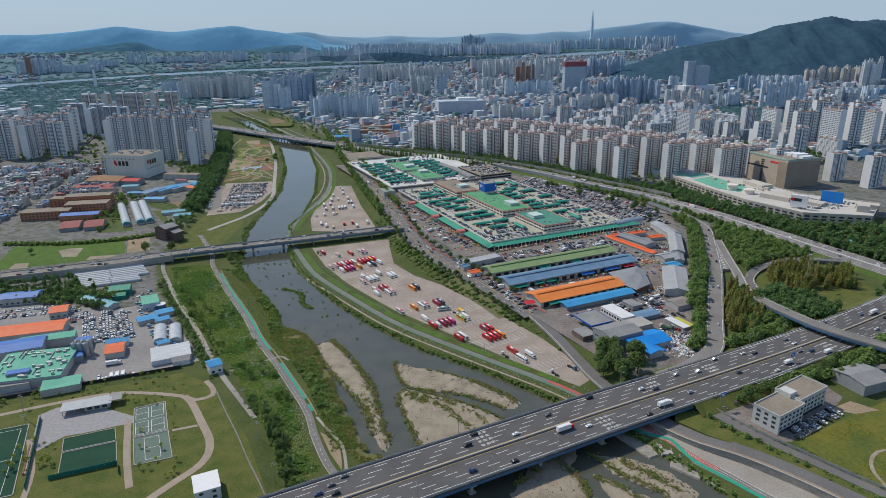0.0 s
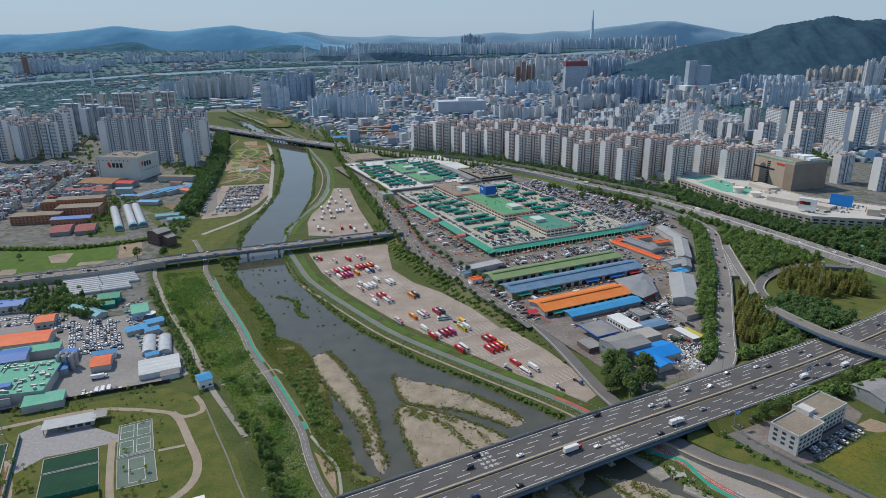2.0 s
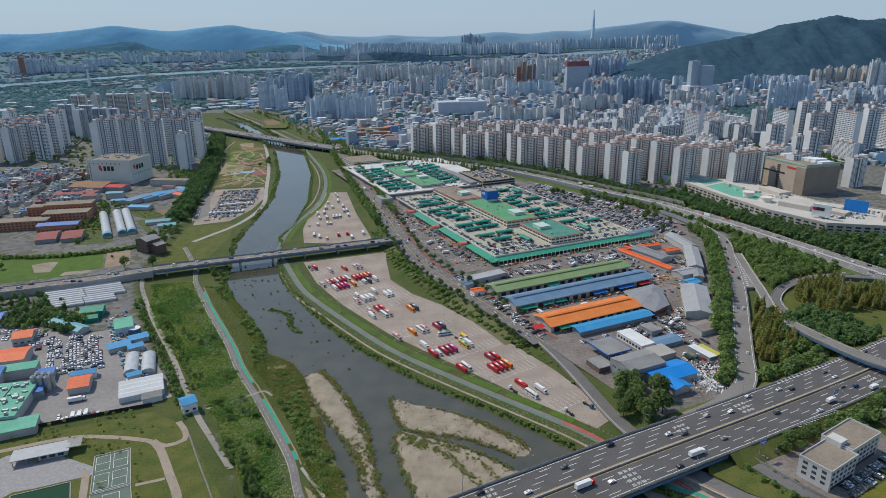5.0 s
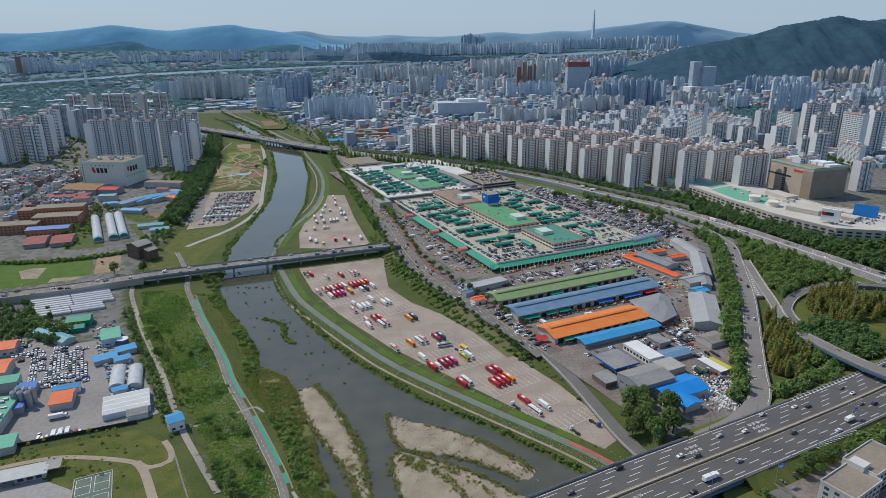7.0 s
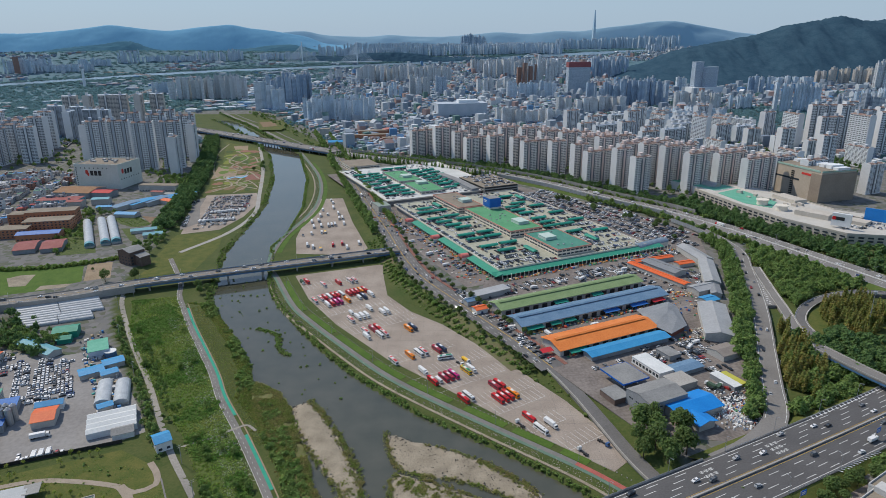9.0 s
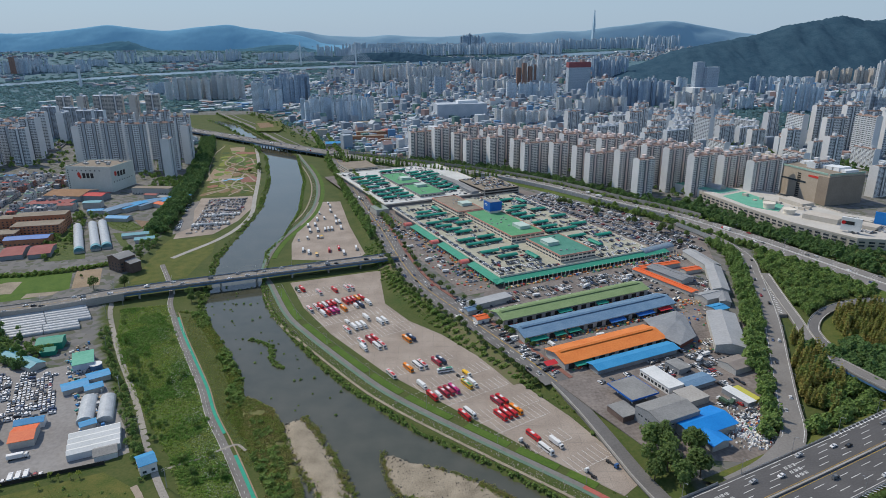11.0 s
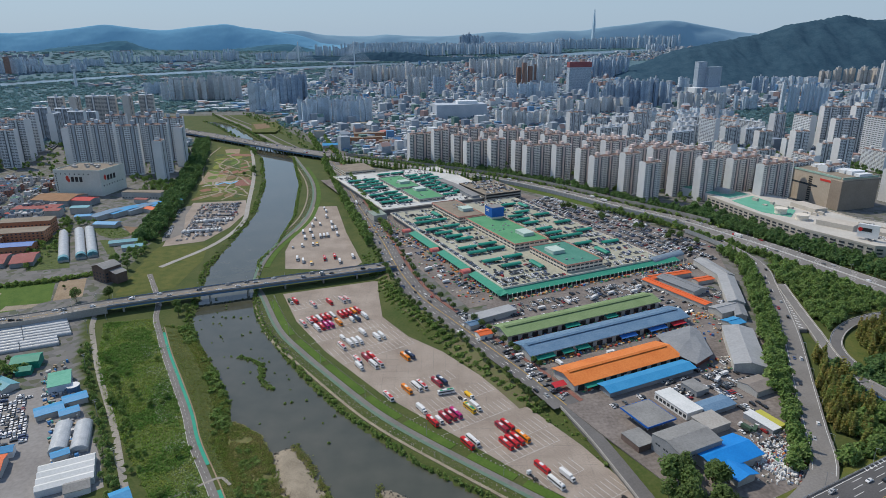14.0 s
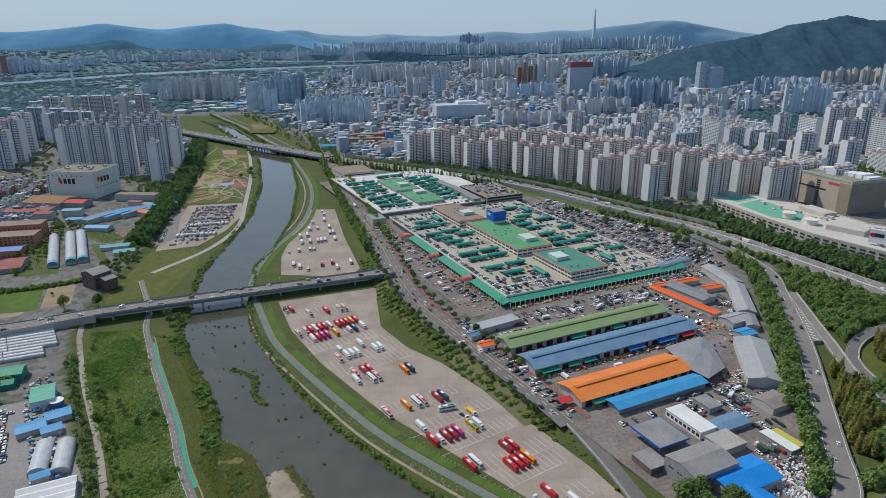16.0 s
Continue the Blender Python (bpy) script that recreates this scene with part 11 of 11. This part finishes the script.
for nm, ln, lab in (("road_loop", LOOPR, "grey single-lane loop ramp curving through the trees"), ("road_branch", BRANCH, "grey slip lane between ramp and loop")):
    struct(nm, strip(MB(), ln, 4.2, -4.2, ln[:, 2], 3.5), M_ASPHALT_OLD if nm == "road_branch" else M_ROAD_CITY, lab, "road")
    mb = MB()
    for o in (3.6, -3.6):
        strip(mb, ln, o + 0.14, o - 0.14, ln[:, 2] + 0.03)
    stuff("lane_markings", mb, M_WHITE_LINE, "white edge lines on the loop ramp", "road marking")
    mb = MB()
    for o in (4.3, -4.3):
        strip(mb, ln, o + 0.15, o - 0.15, ln[:, 2] + 0.75, 0.85)
    struct("barrier_" + nm[5:], mb, M_CONCRETE, "low concrete barriers of the ramp", "barrier")
struct("road_side", strip(MB(), smooth_line([(228, 372), (262, 392), (300, 402), (345, 398), (420, 380)], 6), 3.6, -3.6, Z4 - 2.5, 6), M_ASPHALT_OLD, "slip road beside the expressway", "road")
LAWN_LOOP = [(300, 566), (310, 588), (330, 600), (350, 600), (372, 590), (400, 572), (420, 545), (420, 530), (398, 520), (361, 505), (338, 500), (318, 520), (304, 545)]
struct("lawn_loop", MB().prism(LAWN_LOOP, 3, CITY_R + 0.2), M_LAWN, "mown grass inside the loop", "lawn")
# hatched gore markings
mb = MB()
n4 = normals(R4)
for i in range(0, len(R4)):
    if 232 < R4[i, 0] < 420:
        for j in (0.0, 0.5):
            x, y = R4[i, 0] + n4[i, 0] * 18.9, R4[i, 1] + n4[i, 1] * 18.9
            if i + 1 < len(R4):
                x, y = x + (R4[i + 1, 0] - R4[i, 0]) * j, y + (R4[i + 1, 1] - R4[i, 1]) * j
            mb.box(x, y, Z4 + 0.02, Z4 + 0.045, 1.0, 3.0, 5)
for i in range(22):
    mb.box(222 + i * 2.3, 404 + i * 1.1, Z4 + 0.02, Z4 + 0.05, 0.7, 0.8 + i * 0.05, 0)
for i in range(14):
    mb.box(214 + i * 2.4, 376.5 + i * 1.25, Z4 + 0.02, Z4 + 0.05, 0.8, 2.2, 60)
stuff("hatch_markings", mb, M_WHITE_LINE, "white hatched gore markings on the expressway", "road marking")
# lane words and arrows, worn past reading
mb = MB()
for k, (s0, offs) in enumerate(((0.30, (5.2, 8.8, 12.4, 16)), (0.36, (-5.2, -8.8, -12.4, -16)), (0.44, (5.2, 8.8, 12.4)), (0.52, (-5.2, -8.8, -12.4)), (0.40, (8.8, 12.4)))):
    i = int(s0 * len(R4))
    for o in offs:
        a = math.degrees(math.atan2(-n4[i, 0], n4[i, 1]))
        for q in range(3):
            x, y = R4[i, 0] + n4[i, 0] * o + n4[i, 1] * q * 3.4, R4[i, 1] + n4[i, 1] * o - n4[i, 0] * q * 3.4
            for e in (-0.7, 0, 0.7):
                dx, dy = rot2(0, e, a)
                mb.box(x + dx, y + dy, Z4 + 0.03, Z4 + 0.05, 2.4, 0.3, a)
            mb.box(x, y, Z4 + 0.03, Z4 + 0.05, 0.35, 2.0, a)
stuff("lane_letters", mb, M_WHITE_LINE, "worn white letter bars painted on the lanes", "road marking")

# ---- noise walls, lamps, gantries ----
M_NOISE = mat("grey_noise_panels", (0.22, 0.24, 0.25), (0.31, 0.33, 0.34), 0.3, 0.6)
M_CONC_OLD = mat("stained_concrete_wall", (0.24, 0.23, 0.21), (0.34, 0.325, 0.30), 0.06, 0.95)


def noise_wall(name, label, line, off, z, h, gap, panel, post, x0, x1, top=None):
    nn = normals(line)
    w = tagged(new(name), label, "noise wall", "", "structure")
    c = line[:, :2] + nn * off
    s = np.concatenate([[0], np.cumsum(np.linalg.norm(np.diff(c, axis=0), axis=1))])
    q = 0.0
    while q + gap < s[-1]:
        x, y = np.interp([q, q + gap], s, c[:, 0]), np.interp([q, q + gap], s, c[:, 1])
        if x0 < x[0] < x1:
            a = math.degrees(math.atan2(y[1] - y[0], x[1] - x[0]))
            part("panel", MB().box(x.mean(), y.mean(), z, z + h, gap - 0.3, 0.3, a), panel, w)
            part("post", MB().box(x[0], y[0], z, z + h + 0.3, 0.45, 0.6, a), post, w)
        q += gap
    return w


noise_wall("noise_wall_1", "tall grey concrete noise wall with creepers", R3, 19.5, Z3 - 2, 8.0, 14, M_CONC_OLD, M_CONCRETE, -190, 335)
noise_wall("noise_wall_2", "transparent grey noise barrier beside the market", R3, -18, Z3 - 0.3, 5.0, 8, M_NOISE, M_STEEL_GREY, 60, 300)
noise_wall("noise_wall_3", "pale panelled barrier along the ramp", R5, 7.2, 5.0, 5.0, 7, M_NOISE, M_STEEL_GREY, 262, 330)
wood("wall_creepers", "green creepers and small trees along the noise wall", along(R3, 17.6, 18.8, 4.5, 86, -180, 330), S_BUSH, 87, 1.5, 3.2, zf=Z3 - 0.5, category="creepers")


def street_lamp(h, arm, two=False):
    t = tagged(new("street_lamp"), "tall grey street lamp with curved arm" + (" on both sides" if two else ""), "street lamp", "street lamps")
    part("pole", MB().tube((0, 0, -0.3), (0, 0, h), 0.16, 0.09, 8), M_STEEL_GREY, t)
    for s in (1, -1) if two else (1,):
        am = part("arm", MB().tube((0, 0, h - 0.1), (0, s * arm * 0.6, h + 0.5), 0.08, 0.07, 6).tube((0, s * arm * 0.6, h + 0.5), (0, s * arm, h + 0.6), 0.07, 0.06, 6), M_STEEL_GREY, t)
        part("lantern", MB().box(0, s * arm, h + 0.45, h + 0.68, 0.35, 0.9, 0, taper=0.8), M_STEEL_GREY, am)
    return t


LAMP1, LAMP2 = street_lamp(10, 2.2), street_lamp(11, 2.2, True)
first_lamp = set()


def lamps(base, line, off, gap, z, a=None, b=None, turn=0):
    nn = normals(line)
    s = np.concatenate([[0], np.cumsum(np.linalg.norm(np.diff(line[:, :2], axis=0), axis=1))])
    q = gap * 0.4
    while q < s[-1]:
        i = int(np.searchsorted(s, q)) - 1
        x, y = line[i, 0] + nn[i, 0] * off, line[i, 1] + nn[i, 1] * off
        if (a is None or line[i, 0] > a) and (b is None or line[i, 0] < b):
            ang = math.degrees(math.atan2(-nn[i, 0], nn[i, 1])) + turn
            zz = z(x, y) if callable(z) else z
            m = pose(x, y, zz, 0, 0, ang)
            if id(base) in first_lamp:
                copy_thing(base, m)
            else:
                first_lamp.add(id(base))
                base.matrix_basis = m
        q += gap


lamps(LAMP1, R4, 19.9, 42, Z4, -80, 420, 180)
lamps(LAMP1, R4, -19.9, 42, Z4, -80, 420, 0)
lamps(LAMP1, R2, 11, 34, CITY_R + 0.2, -220, 80, 180)
lamps(LAMP1, R1, -7.7, 36, Z1, -440, -50, 0)
lamps(LAMP2, R3, 0, 60, Z3, -150, 500)
lamps(LAMP1, R5, -5.6, 40, 6.5, 212, 330, 0)
lamps(LAMP1, BIKE_R, 5.8, 60, 0.1, -160, 90, 180)
# high mast, sign boards over the expressway
t = thing("high_mast", "very tall slim floodlight mast in the loop", "light mast", "", pose(344, 556, CITY_R))
part("mast", MB().tube((0, 0, -0.5), (0, 0, 34), 0.5, 0.2, 10), M_STEEL_GREY, t)
part("head", MB().tube((0, 0, 33.2), (0, 0, 34.4), 1.5, 1.5, 12), M_STEEL_GREY, t)
for x, y, a, colr, lab in ((250, 404, 30, "b", "blue and white road sign board on a mast"), (178, 352, 25, "b", "blue road sign board on a mast"), (455, 672, -60, "g", "green road sign gantry at the loop")):
    t = thing("road_sign", lab, "road sign", "", pose(x, y, Z4 - 1 if colr == "b" else Z3, 0, 0, a))
    part("mast", MB().tube((0, 0, -3), (0, 0, 8.5), 0.22, 0.18, 8), M_STEEL_GREY, t)
    part("board", MB().box(2.2, 0, 5.2, 8.4, 4.6, 0.15), M_BLUE_SIGN if colr == "b" else M_TEAL_TRIM, t)
    part("lettering_bar", MB().box(2.2, -0.1, 6.9, 7.5, 3.2, 0.04).box(2.2, -0.1, 5.9, 6.4, 2.6, 0.04), PAINT_WHITE, t, "white bars of unreadable lettering")
# overhead line poles in the meadow
def power_pole(x, y, h):
    t = thing("power_pole", "concrete power pole with cross arms", "power pole", "power poles", pose(x, y, g1(x, y)))
    part("pole", MB().tube((0, 0, -0.5), (0, 0, h), 0.22, 0.13, 8), M_CONCRETE, t)
    for k in (0.6, 1.8):
        part("cross_arm", MB().box(0, 0, h - k, h - k + 0.15, 2.6, 0.15, 35), M_STEEL_GREY, t)


for x, y, h in ((-92, 290, 14), (-112, 330, 13), (-132, 368, 13), (-150, 398, 13), (-186, 446, 13), (-222, 496, 13), (-262, 558, 13), (-292, 618, 13), (-292, 648, 14), (-310, 670, 14), (-252, 330, 18), (-268, 352, 18)):
    power_pole(x, y, h)

# river meadows, roads and low buildings beyond the viaduct
pl = []
for k in range(420):
    y = 1460 + (k % 140) * 5.0
    xr, xl = float(np.interp(y, QY, QR)), float(np.interp(y, RY, RL))
    if k < 140:
        pl.append((xr + rb.uniform(2, 9), y))
    elif k < 250:
        pl.append((xl - rb.uniform(2, 12), y))
    else:
        pl.append((float(np.interp(y, GY, GR)) + rb.uniform(-4, 46), y))
wood("meadow_trees", "willows and shrubs on the upper river banks", pl, S_MID, 121, 0.3, 0.8)
for lo, m_, nm, lab in ((26, M_ASPHALT_OLD, "road_riverside", "grey riverside road beyond the viaduct"), (52, M_BIKE, "path_upper_bank", "pale bank path beyond the viaduct")):
    line = np.array([(float(np.interp(y, QY, QR)) + lo, y, 0) for y in np.arange(1480, 2190, 20.0)])
    struct(nm, strip(MB(), line, 4.5 if lo == 26 else 2, -4.5 if lo == 26 else -2, lambda x, y: gz(x, y) + 0.25, 0.4), m_, lab, "road")
struct("lawn_upper", MB().prism([(-534, 1972), (-470, 1978), (-418, 1856), (-418, 1766), (-477, 1766)], 0.5, CITY_R + 0.3), M_LAWN, "mown lawn beside the upper river", "lawn")
struct("lawn_upper_bed", MB().prism([(-520, 1930), (-480, 1940), (-450, 1850), (-480, 1820)], 0.5, CITY_R + 0.36), BEDS[0], "brown bed on the upper lawn", "flower bed")
for x, y, L, W, h, a, wl_, rf in ((-175, 1585, 90, 18, 13, 10, M_BRICK, M_ROOF_DUST), (-165, 1640, 70, 20, 15, 10, M_BRICK, M_ROOF_DUST), (-195, 1850, 60, 24, 12, 5, M_CREAM, M_ROOF_DUST), (-284, 1655, 24, 18, 18, 8, M_WALL_PALE, M_ROOF_DUST), (-110, 1560, 50, 16, 10, 10, M_BRICK, M_ROOF_DUST)):
    building("town_block", "brick town building with flat roof", x, y, L, W, h, a, wl_, rf, "building", gabled=False, win=1)
building("market_hall_blue", "hall with pale blue sheet roof", -236, 1515, 34, 22, 8, 12, M_WALL_PALE, M_ROOF_SKY, "hall", rise=3)
t = thing("vaulted_hall", "hall with dull red barrel roof", "hall", "", pose(-128, 1660, CITY_R, 0, 0, 100))
part("wall", MB().box(0, 0, -0.5, 8, 30, 40), M_BRICK, t)
part("barrel_roof", MB().vault(0, 0, 8, 31, 41, 9, 0, 12), mat("dull_red_barrel_roof", (0.36, 0.13, 0.11), (0.44, 0.18, 0.15), 0.1, 0.7), t)
park(rows_in([(470, 800), (520, 800), (560, 830), (505, 870)], -51, CITY_R + 11.4, 72, 0.5, 6), "parked_cars", "cars on the mall's roof deck")
for i in range(16):
    x, y = 440 + rb.uniform(-10, 90), 0
    y = 960 - (x - 440) * 1.5 + rb.uniform(-14, 14)
    tt = thing("mall_roof_unit", "white plant unit on the mall roof", "roof unit", "roof units", pose(x, y, CITY_R + 11.3, 0, 0, -60))
    part("casing", MB().box(0, 0, 0, rb.uniform(1.5, 4.0), rb.uniform(3, 9), rb.uniform(3, 6), taper=0.96), M_MALL, tt)

yard2 = []
for k, (u0, u1, v0, v1, a, f) in enumerate(((118, 150, -100, -30, 115, 0.45), (168, 192, -100, -60, 25, 0.5), (56, 96, -205, -170, 25, 0.45), (22, 48, -200, -170, 115, 0.45), (-50, -42, -60, -10, 115, 0.6), (-38, 150, -38, -30, 25, 0.4), (24, 70, -262, -238, 25, 0.4), (232, 262, -10, 60, 115, 0.5))):
    yard2 += rows_in(mk_poly(u0, u1, v0, v1), a, CITY_R + 0.08, 140 + k, f, 4)
park(yard2, "parked_cars", "vans and cars standing about the market yard")
mb = MB()
pile(116, 150, -112, -100, 40)
pile(60, 100, -182, -166, 40)
pile(-34, -6, 2, 280, 160, 1.2)
pile(150, 195, -8, -3, 40)
pile(20, 60, -272, -262, 60, 2.4)
stuff("stacked_goods", mb, M_GOODS, "pallets and sacks scattered over the yard", "goods")
